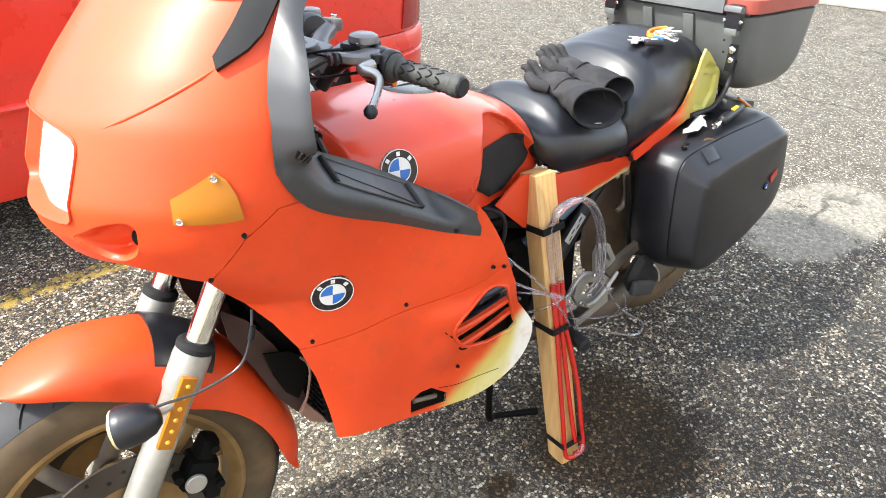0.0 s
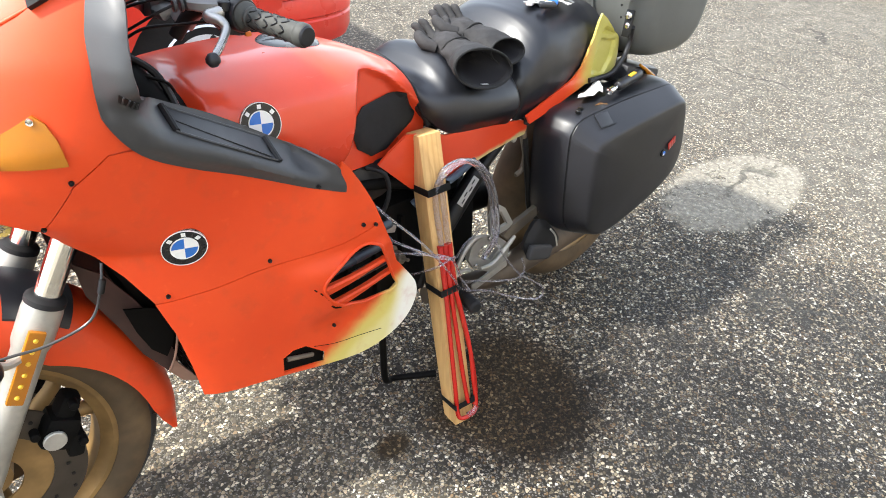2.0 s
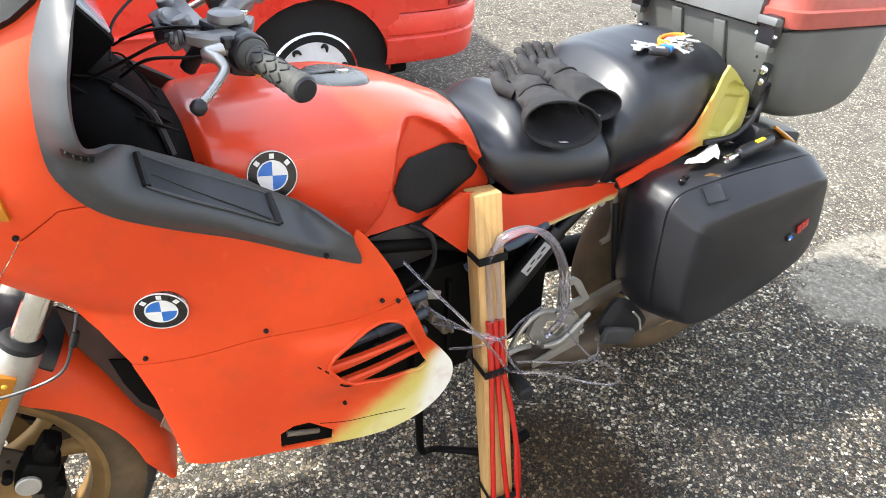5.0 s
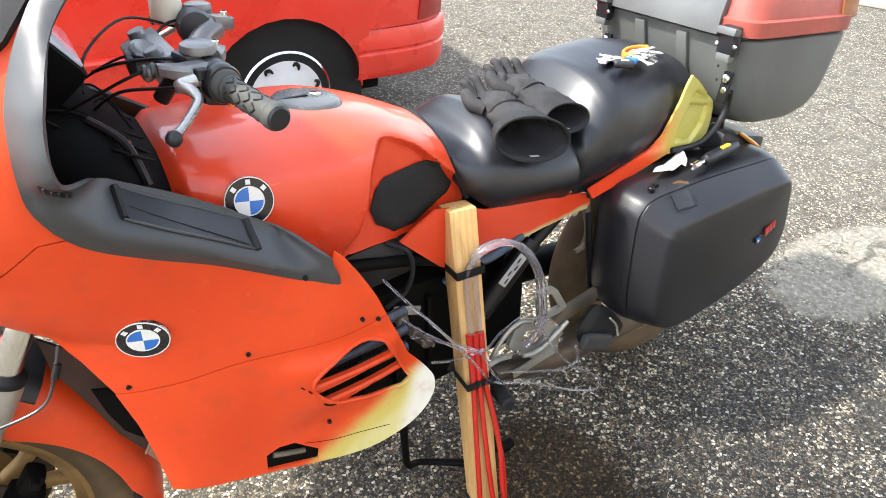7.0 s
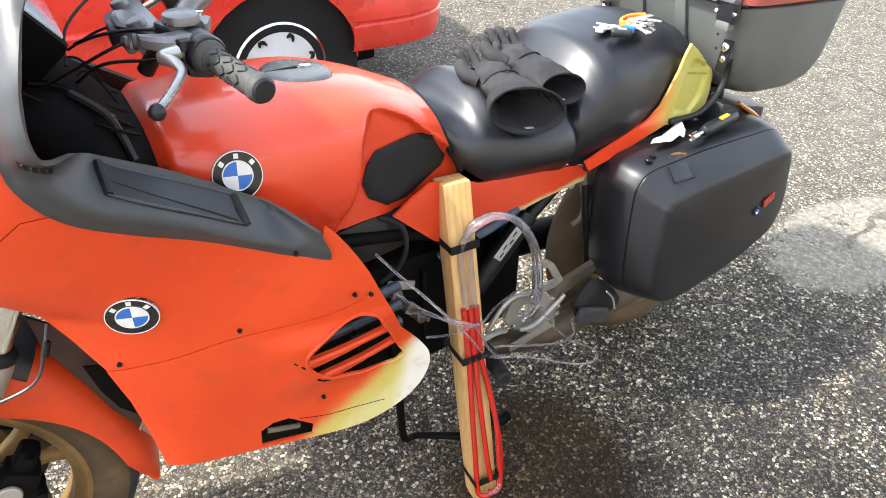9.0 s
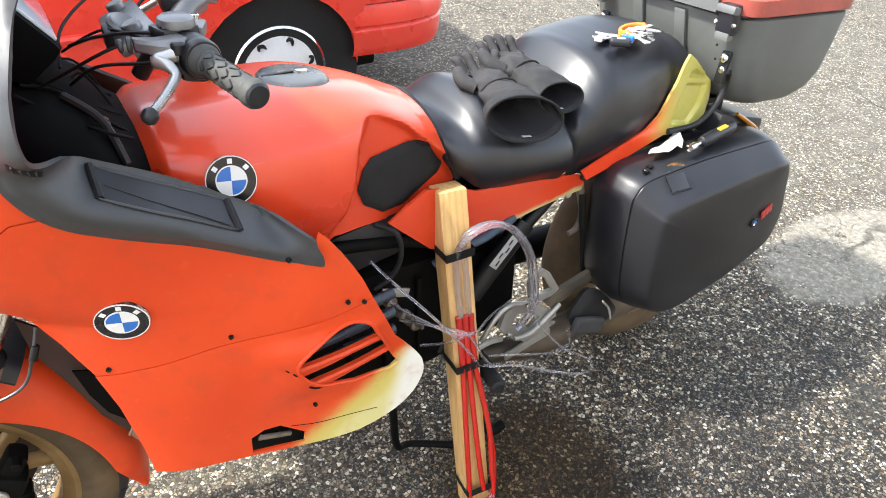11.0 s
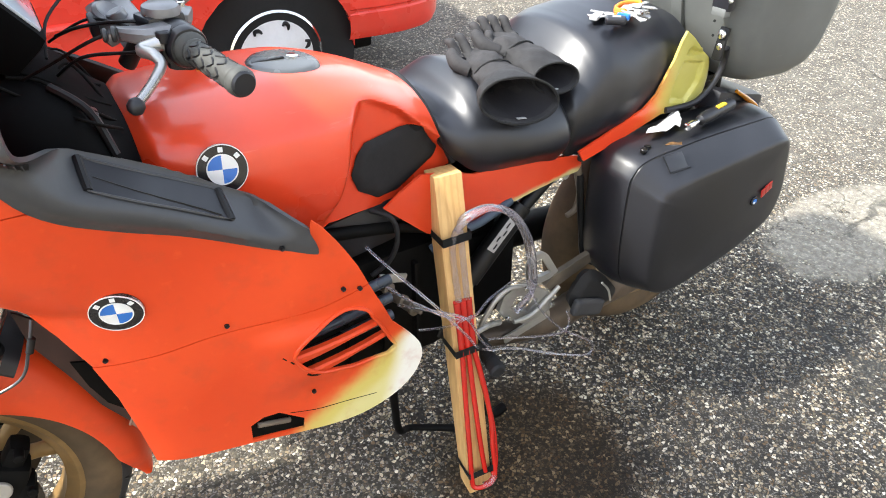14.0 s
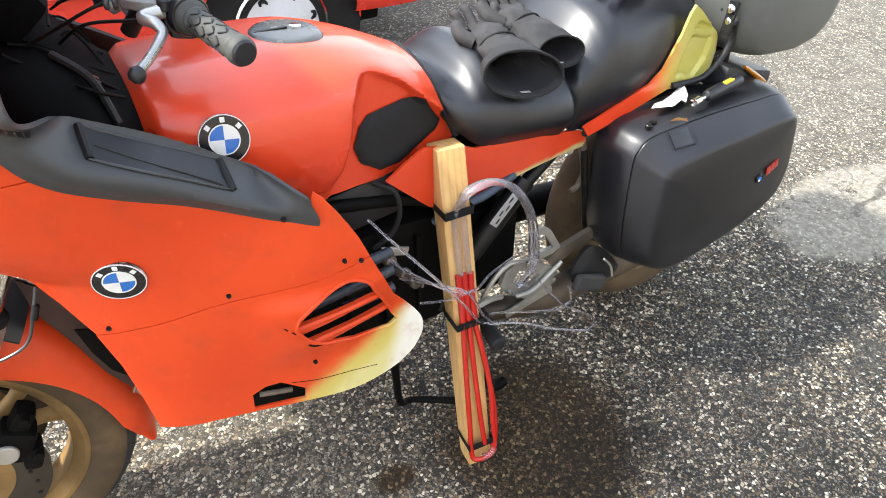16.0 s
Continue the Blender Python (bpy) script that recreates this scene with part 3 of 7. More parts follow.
side_top = arch[:5] + [(x, z + 0.0004) for x, z in CREASE] + [(0.674, 0.690), (0.660, 0.718), (0.645, 0.745), (0.625, 0.776), (0.610, 0.793), (0.606, 0.780), (0.600, 0.756), (0.52, 0.782), (0.42, 0.824), (0.33, 0.885), (0.298, 0.902), (0.2560, 0.9035), (0.2070, 0.8676)]
side_low = [(x, z - 0.0004) for x, z in CREASE[::-1]] + arch[5:] + [(0.340, 0.396), (0.406, 0.388), (0.478, 0.370)] + [(p.x, p.y) for p in curve([(x, z, 0) for x, z in ((0.552, 0.349), (0.62, 0.333), (0.677, 0.329), (0.737, 0.342), (0.778, 0.368), (0.799, 0.402), (0.801, 0.432), (0.788, 0.462), (0.741, 0.527))], False, 6)]


def scoop(x, z):
    """The lower panel swells round its vent."""
    return 0.022 * math.exp(-((x - 0.605) / 0.100) ** 4 - ((z - 0.540) / 0.078) ** 4) * (1 - sm((z - 0.585) / 0.035)) + 0.001


def low_panel(step):
    conv = lambda poly: [(along(x, z) * 0.4, z) for x, z in resample(poly, 0.008)]

    def put(u, v):
        p = fair(u / 0.4, v)
        return fair(u / 0.4, v, scoop(p.x, p.z))
    return sheet(conv(side_low), put, 0.005, step, [conv(VENT), conv(BELLY)], (-0.4, -1, 0))


sfair = part("side_fairing", fair_panel(side_top), M_FAIR, bike, "orange-red upper side fairing")
lfair = part("lower_fairing", low_panel(0.012), M_FAIR, bike, "orange-red lower fairing fading to yellow and white")
for bm in (fair_panel(side_top, step=0.03), low_panel(0.03)):
    bmesh.ops.scale(bm, vec=(1, -1, 1), verts=bm.verts)
    part("side_fairing", bm, M_FAIR, bike)
# grey trim that frames the cockpit and runs back as a wing
TRIM_IN = [(0.606, 0.772), (0.596, 0.790), (0.520, 0.843), (0.430, 0.902), (0.385, 0.927), (0.348, 0.947), (0.316, 0.968), (0.297, 0.988), (0.293, 1.02), (0.300, 1.065), (0.326, 1.128), (0.360, 1.172)]
TRIM_OUT = [(0.340, 1.180), (0.310, 1.146), (0.288, 1.110), (0.272, 1.075), (0.264, 1.045), (0.258, 0.992), (0.262, 0.945), (0.297, 0.893), (0.36, 0.852), (0.44, 0.812), (0.53, 0.768), (0.600, 0.739), (0.615, 0.739)]


def trim_place(x, z):
    p = fair_xz(x, z, 0.004)
    d_in, d_out = to_line((x, z), TRIM_IN), to_line((x, z), TRIM_OUT)
    p.y -= 0.010 * sm(d_out / 0.02) * sm(d_in / 0.04)
    flare = sm((z - 0.952) / 0.05) * (1 - 0.4 * sm((z - 1.06) / 0.1))  # the upright part stands out, the wing turns in to a ledge
    p.y -= 0.052 * flare * (1 - sm(d_in / 0.042))
    p.y += 0.060 * (1 - flare) * sm((x - 0.292) / 0.06) * sm((0.600 - x) / 0.06) * (1 - sm(d_in / 0.055)) ** 1.3
    return p


trim_line = [(p.x, p.y) for p in curve([(x, z, 0) for x, z in TRIM_IN + TRIM_OUT], True, 4)]
trim = part("fairing_trim", sheet(trim_line, trim_place, 0.006, 0.008), M_TRIM, bike, "sun-greyed black plastic trim round the cockpit")
bm = sheet(trim_line, trim_place, 0.006, 0.02)
bmesh.ops.scale(bm, vec=(1, -1, 1), verts=bm.verts)
part("fairing_trim", bm, M_TRIM, bike)

# ---- tank ----
TANK = [
    (0.425, 0.120, 0.800, 0.140, 0.84, 0.130, 0.880, 0.075, 0.900, 0.905),
    (0.450, 0.150, 0.780, 0.172, 0.83, 0.155, 0.888, 0.085, 0.914, 0.920),
    (0.52, 0.165, 0.735, 0.190, 0.80, 0.172, 0.880, 0.095, 0.918, 0.925),
    (0.62, 0.170, 0.695, 0.195, 0.775, 0.178, 0.874, 0.098, 0.918, 0.925),
    (0.70, 0.167, 0.684, 0.190, 0.765, 0.172, 0.869, 0.095, 0.914, 0.921),
    (0.76, 0.160, 0.676, 0.178, 0.755, 0.160, 0.862, 0.090, 0.901, 0.908),
    (0.82, 0.150, 0.672, 0.162, 0.755, 0.145, 0.852, 0.082, 0.882, 0.890),
    (0.88, 0.136, 0.680, 0.146, 0.755, 0.130, 0.826, 0.075, 0.856, 0.864),
    (0.92, 0.124, 0.690, 0.132, 0.745, 0.118, 0.800, 0.068, 0.832, 0.842),
    (0.958, 0.116, 0.700, 0.120, 0.722, 0.104, 0.750, 0.06, 0.775, 0.782),
]
tank_bm = body_loft(bmesh.new(), TANK, 110, 12)
for v in tank_bm.verts:  # the hollow for the knee, behind a crease that leans back as it rises
    x, y, z = v.co
    front = float(np.interp(z, [0.70, 0.74, 0.79, 0.84, 0.875, 0.90], [0.664, 0.695, 0.716, 0.728, 0.748, 0.785]))
    ceil = float(np.interp(x, [0.74, 0.79, 0.84, 0.88, 0.93], [0.905, 0.888, 0.856, 0.816, 0.77]))
    floor_y = float(np.interp(x, [0.70, 0.74, 0.80, 0.86, 0.95], [0.152, 0.138, 0.124, 0.114, 0.100]))
    k = sm((x - front) / 0.030) * sm((ceil - z) / 0.022)
    if abs(y) > floor_y:
        v.co.y = math.copysign(abs(y) + (floor_y - abs(y)) * k, y)
from mathutils.bvhtree import BVHTree
tank_bm.normal_update()
TANK_TREE = BVHTree.FromBMesh(tank_bm)
tank = part("fuel_tank", tank_bm, M_TANK, bike, "glossy orange-red fuel tank with scratches")

# ---- seat ----
RIDER = [
    (0.902, 0.095, 0.800, 0.106, 0.815, 0.096, 0.832, 0.055, 0.845, 0.849),
    (0.935, 0.125, 0.745, 0.138, 0.772, 0.120, 0.800, 0.07, 0.818, 0.824),
    (0.965, 0.140, 0.712, 0.160, 0.748, 0.142, 0.788, 0.08, 0.810, 0.815),
    (0.990, 0.146, 0.694, 0.170, 0.740, 0.152, 0.790, 0.085, 0.830, 0.840),
    (1.020, 0.147, 0.686, 0.178, 0.733, 0.158, 0.790, 0.088, 0.842, 0.855),
    (1.08, 0.147, 0.680, 0.184, 0.727, 0.163, 0.778, 0.090, 0.828, 0.842),
    (1.14, 0.147, 0.674, 0.184, 0.722, 0.163, 0.772, 0.090, 0.818, 0.832),
    (1.185, 0.147, 0.668, 0.177, 0.718, 0.156, 0.770, 0.086, 0.815, 0.828),
    (1.207, 0.130, 0.68, 0.160, 0.718, 0.140, 0.760, 0.075, 0.800, 0.810),
]
PILLION = [
    (1.190, 0.130, 0.700, 0.152, 0.732, 0.142, 0.768, 0.08, 0.796, 0.803),
    (1.206, 0.145, 0.669, 0.170, 0.735, 0.158, 0.788, 0.092, 0.826, 0.834),
    (1.230, 0.147, 0.666, 0.174, 0.742, 0.158, 0.806, 0.092, 0.852, 0.865),
    (1.254, 0.148, 0.667, 0.176, 0.75, 0.158, 0.828, 0.094, 0.876, 0.890),
    (1.268, 0.149, 0.669, 0.177, 0.755, 0.158, 0.840, 0.096, 0.886, 0.899),
    (1.295, 0.150, 0.674, 0.177, 0.765, 0.158, 0.850, 0.104, 0.893, 0.904),
    (1.34, 0.154, 0.687, 0.176, 0.775, 0.154, 0.853, 0.096, 0.902, 0.914),
    (1.40, 0.152, 0.712, 0.163, 0.785, 0.146, 0.858, 0.090, 0.908, 0.924),
    (1.47, 0.148, 0.775, 0.154, 0.815, 0.136, 0.866, 0.084, 0.900, 0.913),
    (1.52, 0.135, 0.83, 0.140, 0.85, 0.115, 0.874, 0.075, 0.890, 0.896),
]
seat = part("seat", body_loft(bmesh.new(), RIDER, 90, 9), M_VINYL, bike, "smooth black vinyl rider's seat")
part("pillion_seat", body_loft(bmesh.new(), PILLION, 90, 9), M_VINYL, bike, "raised black vinyl pillion seat with a sloping front")
part("seat_lip", tube(bmesh.new(), [(0.955, -0.120, 0.715), (0.936, -0.120, 0.757), (0.917, -0.116, 0.797), (0.910, -0.095, 0.822), (0.909, -0.06, 0.838), (0.908, 0.0, 0.850), (0.909, 0.06, 0.838), (0.910, 0.095, 0.822), (0.917, 0.116, 0.797), (0.955, 0.120, 0.715)], 0.0075, 8), M_RUBBER, seat, "black rubber lip behind the tank")


# ---- red panels under the seat and yellow tail ----
def side_y(x, z):
    return (x, -0.150 + 0.006 * sm((x - 0.9) / 0.3) + 0.05 * max(0.0, 0.68 - z), z)


cover = [(0.794, 0.676), (0.83, 0.7), (0.87, 0.722), (0.93, 0.712), (0.98, 0.692), (1.1, 0.68), (1.235, 0.661), (1.256, 0.652), (1.26, 0.63), (1.253, 0.618), (1.208, 0.614), (1.137, 0.604), (1.068, 0.592), (0.981, 0.575), (0.92, 0.575), (0.882, 0.592)]
def both_sides(name, make, material, label=""):
    for flip in (1, -1):
        bm = make()
        bmesh.ops.scale(bm, vec=(1, flip, 1), verts=bm.verts)
        part(name, bm, material, bike, label)


both_sides("side_cover", lambda: sheet(cover, side_y, 0.006, 0.02), M_COVERPAINT, "orange-red side cover worn to yellow along its lower edge")
part("strap_end", box(bmesh.new(), (1.247, -0.152, 0.664), (0.012, 0.012, 0.030), 0.003), M_STRAP, bike, "black strap end")
strip = [(1.225, 0.680), (1.240, 0.657), (1.320, 0.676), (1.385, 0.695), (1.444, 0.712), (1.501, 0.708), (1.559, 0.728), (1.584, 0.765), (1.573, 0.795), (1.560, 0.814), (1.538, 0.832), (1.520, 0.850), (1.500, 0.868), (1.481, 0.881), (1.470, 0.862), (1.458, 0.827), (1.437, 0.788), (1.422, 0.760), (1.391, 0.735), (1.314, 0.709)]
HOLLOWS = ([(1.503, 0.848), (1.545, 0.830), (1.550, 0.819), (1.486, 0.832)], [(1.487, 0.821), (1.551, 0.807), (1.545, 0.762), (1.516, 0.722), (1.462, 0.734), (1.470, 0.778)])


def tail_y(x, z):
    """The tail panel is sunk inside raised borders."""
    deep = 0.0
    for h in HOLLOWS:
        if inside((x, z), h):
            deep = 0.008 * sm(to_line((x, z), h + h[:1]) / 0.006)
    return (x, -0.168 + deep + 0.012 * sm((x - 1.55) / 0.04) ** 2, z)


both_sides("tail_panel", lambda: sheet(strip, tail_y, 0.006, 0.0045), M_TAIL, "tail panel fading from orange-red to yellow")

# ---- front wheel, fork and mudguard, turned a little to the right ----
AXLE = Vector((-0.012, 0, 0.292))
STEER = Matrix.Translation((0.12, 0, 0)) @ Matrix.Rotation(radians(-4.2), 4, "Z") @ Matrix.Translation((-0.12, -0.015, 0))


def fpart(name, bm, material, parent=None, label="", angle=38):
    bmesh.ops.transform(bm, matrix=STEER, verts=bm.verts)
    return part(name, bm, material, parent or bike, label, angle)


def wheel(centre, tyre_r, half, rim_r, material, holder):
    tyre_bm = bmesh.new()
    prof = []
    for k in range(19):
        a = math.pi * (k / 18 - 0.5) * 1.36
        prof.append((tyre_r - half * 0.95 + half * 0.95 * math.cos(a), half * math.sin(a) / math.sin(math.pi * 0.5 * 1.0) * 1.0))
    prof += [(rim_r - 0.004, prof[-1][1] * 0.8), (rim_r - 0.004, prof[0][1] * 0.8)]
    lathe(tyre_bm, prof, centre, (0, 1, 0), 64, True)
    wh = holder("front_wheel", lathe(bmesh.new(), [(rim_r + 0.002, 0.047), (rim_r + 0.002, 0.040), (rim_r - 0.012, 0.036), (rim_r - 0.022, 0.024), (rim_r - 0.024, -0.024), (rim_r - 0.012, -0.036), (rim_r + 0.002, -0.040), (rim_r + 0.002, -0.047), (rim_r - 0.014, -0.047), (rim_r - 0.034, -0.030), (rim_r - 0.036, 0.030), (rim_r - 0.014, 0.047)], centre, (0, 1, 0), 64, True), material, None, "dusty gold three-spoke alloy wheel")
    tyre = holder("tyre", tyre_bm, M_TYRE, wh, "dust-brown tyre")
    band = [(r + 0.0009, w) for r, w in prof[5:14]]
    band += [(r - 0.004, w) for r, w in band[::-1]]
    holder("tread_band", lathe(bmesh.new(), band, centre, (0, 1, 0), 64, True), M_TREAD, tyre, "worn black tread")
    return wh


fw = wheel(AXLE, 0.302, 0.058, 0.222, M_RIM, fpart)
for k in range(3):
    a = radians(20 + 120 * k)
    d, q = Vector((math.cos(a), 0, math.sin(a))), Vector((-math.sin(a), 0, math.cos(a)))
    bm = bmesh.new()
    for sgn in (-1, 1):
        pts = [AXLE + d * 0.03 + q * sgn * 0.008, AXLE + d * 0.09 + q * sgn * 0.014, AXLE + d * 0.15 + q * sgn * 0.034, AXLE + d * 0.197 + q * sgn * 0.062]
        tube(bm, pts, [0.021, 0.016, 0.014, 0.016], 10)
    fpart("spoke", bm, M_SPOKE if k == 1 else M_RIM, fw)
fpart("hub", lathe(bmesh.new(), [(0.018, -0.075), (0.035, -0.07), (0.042, -0.03), (0.042, 0.03), (0.035, 0.07), (0.018, 0.075)], AXLE, (0, 1, 0), 28), M_RIM, fw)


def fender_place(a, c):
    """a: degrees round the axle; c: -1 to 1 across."""
    q = abs(c) * math.pi / 2
    crown = float(np.interp(a, [-14, 15, 32, 52, 70, 90, 102, 110], [0.335, 0.335, 0.340, 0.355, 0.368, 0.364, 0.352, 0.342]))
    edge = float(np.interp(a, [-14, -8, 3, 21, 35, 54, 70, 83, 96, 110], [0.325, 0.302, 0.285, 0.276, 0.267, 0.252, 0.262, 0.285, 0.318, 0.345]))
    r = edge + (crown - edge) * max(0.0, math.cos(q)) ** 0.75
    y = 0.087 * math.copysign(math.sin(q) ** 0.8, c) * math.sqrt(max(0.03, 1 - max(0.0, (a - 84) / 26) ** 2.4)) * (1 - 0.35 * sm((4 - a) / 18))
    a = radians(a)
    return AXLE + Vector((math.cos(a) * r, y, math.sin(a) * r))


bm = bmesh.new()
na, nc = 60, 24
top = [[fender_place(-14 + 124 * i / na, -1 + 2 * j / nc) for j in range(nc + 1)] for i in range(na + 1)]
rings = [[bm.verts.new(p) for p in row] + [bm.verts.new(p + (AXLE - p).normalized() * 0.005) for p in row[::-1]] for row in top]
stitch(bm, rings)
bm.faces.new(rings[0]), bm.faces.new(rings[-1])
fpart("front_mudguard", bm, M_FAIR, None, "orange-red front mudguard")

RAKE = Vector((0.171, 0, 0.298)).normalized()
SEAL = Vector((0.157, 0, 0.622))
for sgn in (-1, 1):
    off = Vector((0, 0.098 * sgn, 0))
    foot = SEAL - RAKE * 0.385 + off
    bm = lathe(bmesh.new(), [(0.02, 0), (0.027, 0.01), (0.028, 0.06), (0.0265, 0.10), (0.0265, 0.30), (0.031, 0.315), (0.0315, 0.372), (0.030, 0.385)], foot, RAKE, 28)
    leg = fpart("fork_leg", bm, M_ALLOY, None, "dull grey alloy fork slider")
    fpart("dust_seal", lathe(bmesh.new(), [(0.022, 0), (0.0315, 0.001), (0.0315, 0.010), (0.026, 0.016), (0.021, 0.017)], SEAL + off, RAKE, 24), M_RUBBER, leg)
    fpart("fork_tube", cyl(bmesh.new(), SEAL + off + RAKE * 0.005, SEAL + off + RAKE * 0.29, 0.0205, 24), M_CHROME, leg, "chromed fork tube")
    disc = bmesh.new()
    lathe(disc, [(0.154, -0.0025), (0.154, 0.0025), (0.098, 0.0025), (0.098, -0.0025)], AXLE + Vector((0, 0.078 * sgn, 0)), (0, 1, 0), 56, True)
    dd = fpart("brake_disc", disc, M_STEEL, fw, "drilled steel brake disc")


# ---- headlight, lamps, screws and badges of the fairing ----
M_LENS = Mat("headlight_glass", (0.66, 0.69, 0.68), 0.15, Coat_Weight=0.6, Coat_Roughness=0.03)
M_LENS.bump(M_LENS.node("TexWave", {"Vector": M_LENS.coord(), "Scale": 26.0}).outputs[1], 0.25, 0.002)
M_LENS = M_LENS.m
SMOKE = Mat("smoked_screen", (0.03, 0.03, 0.035), 0.1, Coat_Weight=0.3).m
M_LABEL = plain("silver_label", (0.38, 0.38, 0.38), 0.4, vary=0.1)
M_OLDLENS = plain("yellowed_lens", (0.62, 0.50, 0.26), 0.25, vary=0.2)
M_YELLOW = plain("yellow_rubber", (0.75, 0.48, 0.03), 0.5)
M_ORANGE = plain("orange_nylon", (0.85, 0.22, 0.02), 0.5)
M_GLOVE = plain("black_glove_leather", (0.030, 0.029, 0.030), 0.78, vary=0.4, grain=110.0, bump=0.8, Specular_IOR_Level=0.3)
M_LINING = plain("dark_glove_lining", (0.012, 0.011, 0.014), 0.9, vary=0.2, grain=200.0, bump=0.4)
M_PAPER = plain("crumpled_paper", (0.47, 0.46, 0.45), 0.8, vary=0.06, grain=80.0)


def clear_hose(name, color, rough=0.12, through_it=0.75):
    m = Mat(name, color, rough, Transmission_Weight=through_it, IOR=1.35, Specular_IOR_Level=0.5)
    return m.m


M_HOSE = clear_hose("clear_vinyl_hose", (0.80, 0.78, 0.84), 0.12, 0.92)
M_FLUID = Mat("red_fluid_in_hose", (0.46, 0.014, 0.008), 0.14, Coat_Weight=0.6, Coat_Roughness=0.05).m


def signed(u, v, proud):
    """A point on the nose, to either side of its middle."""
    p = fair(abs(u) / 0.4, v, proud)
    if u < 0:
        p.y = -p.y
    return p


lens_ring = [(u, z) for u, z in LENS_HALF] + [(-u, z) for u, z in LENS_HALF[-2:0:-1]]
bm = bmesh.new()
rings = [[bm.verts.new(signed(u * k, 0.947 + (z - 0.947) * k, d)) for u, z in resample(lens_ring, 0.012)] for k, d in ((1.012, 0.001), (1.0, 0.0035), (0.985, 0.002), (0.975, -0.024))]
stitch(bm, rings)
bez = part("headlight", bm, M_FAIR, bike, "rectangular headlight sunk in the nose")
part("headlight_lens", sheet([(u * 0.99, 0.947 + (z - 0.947) * 0.99) for u, z in lens_ring], lambda u, v: signed(u, v, -0.022), 0.004, 0.012, out=(-1, 0, 0)), M_LENS, bez, "clear ribbed headlight glass")
part("nose_crease", tube(bmesh.new(), [fair_xz(0.096 + 0.130 * k / 8, 1.022 + 0.066 * k / 8, -0.0012) for k in range(9)], [0.001, 0.0028, 0.003, 0.003, 0.003, 0.003, 0.003, 0.0028, 0.001], 10), M_FAIR, ufair)
IND = [(0.134, 0.942), (0.160, 0.957), (0.187, 0.973), (0.197, 0.962), (0.204, 0.940), (0.208, 0.903), (0.165, 0.905), (0.130, 0.908)]
for flip in (1, -1):
    bm = fair_panel(IND, proud=0.006, thick=0.008, step=0.01)
    bmesh.ops.scale(bm, vec=(1, flip, 1), verts=bm.verts)
    part("indicator", bm, M_AMBER, ufair, "amber front indicator lens")
    for x, z in ((0.184, 0.966), (0.137, 0.914)):
        bm = bmesh.new()
        p = fair_xz(x, z, 0.0065)
        screw(bm, p, (-0.5, -1, 0), 0.005)
        bmesh.ops.scale(bm, vec=(1, flip, 1), verts=bm.verts)
        if flip == 1:
            part("screw", bm, M_CHROME, bike)
        else:
            bm.free()
for x, z, proud, owner in ((0.304, 0.622, 0.001, sfair), (0.471, 0.637, 0.001, sfair), (0.586, 0.437, 0.006, lfair), (0.646, 0.657, 0.003, sfair), (0.673, 0.648, 0.004, lfair), (0.564, 0.759, 0.006, sfair), (0.206, 0.876, 0.001, ufair), (0.166, 0.799, 0.001, ufair)):
    bm = bmesh.new()
    p = fair_xz(x, z, proud)
    screw(bm, p, (fair_xz(x, z, 1.0) - fair_xz(x, z, 0.0)), 0.0038)
    part("screw", bm, M_BLACK, owner)


def badge(at, normal, up, r, owner, name="badge"):
    """A round black badge with a quartered blue and white middle; its lettering is three plain bars."""
    n = Vector(normal).normalized()
    up = (Vector(up) - n * Vector(up).dot(n)).normalized()
    side = up.cross(n)
    at = Vector(at)
    base = part(name, lathe(bmesh.new(), [(0, 0.0022), (r * 0.97, 0.0022), (r, 0.0012), (r, -0.004)], at, n, 40), M_BADGE, owner, "round black badge with blue and white quarters")
    part("rim", lathe(bmesh.new(), [(r * 0.965, 0.0020), (r * 0.965, 0.0029), (r * 1.0, 0.0029), (r * 1.0, -0.003)], at, n, 40), M_WHITE, base)
    part("inner_rim", lathe(bmesh.new(), [(r * 0.57, 0.0020), (r * 0.57, 0.0033), (r * 0.62, 0.0033), (r * 0.62, 0.0020)], at, n, 36, True), M_WHITE, base)
    for k in range(4):
        bm = bmesh.new()
        ring = [Vector((0, 0, 0))] + [Vector((math.cos(a), math.sin(a), 0)) * r * 0.57 for a in (math.pi / 2 * (k + j / 8) for j in range(9))]
        lo = [bm.verts.new(at + side * p.x + up * p.y + n * 0.0015) for p in ring]
        hi = [bm.verts.new(at + side * p.x + up * p.y + n * 0.0030) for p in ring]
        bm.faces.new(hi), bm.faces.new(lo[::-1])
        for a in range(10):
            b = (a + 1) % 10
            bm.faces.new((lo[a], lo[b], hi[b], hi[a]))
        part("quarter", bm, M_BLUE if k % 2 else M_WHITE, base)
    for a in (140, 90, 40):
        bm = bmesh.new()
        d = side * math.cos(radians(a)) + up * math.sin(radians(a))
        turn = Matrix((d.cross(n), d, n)).transposed()
        box(bm, at + d * r * 0.785 + n * 0.0024, (r * 0.19, r * 0.20, 0.001), 0.0, turn)
        part("letter_bar", bm, M_WHITE, base)
    return base


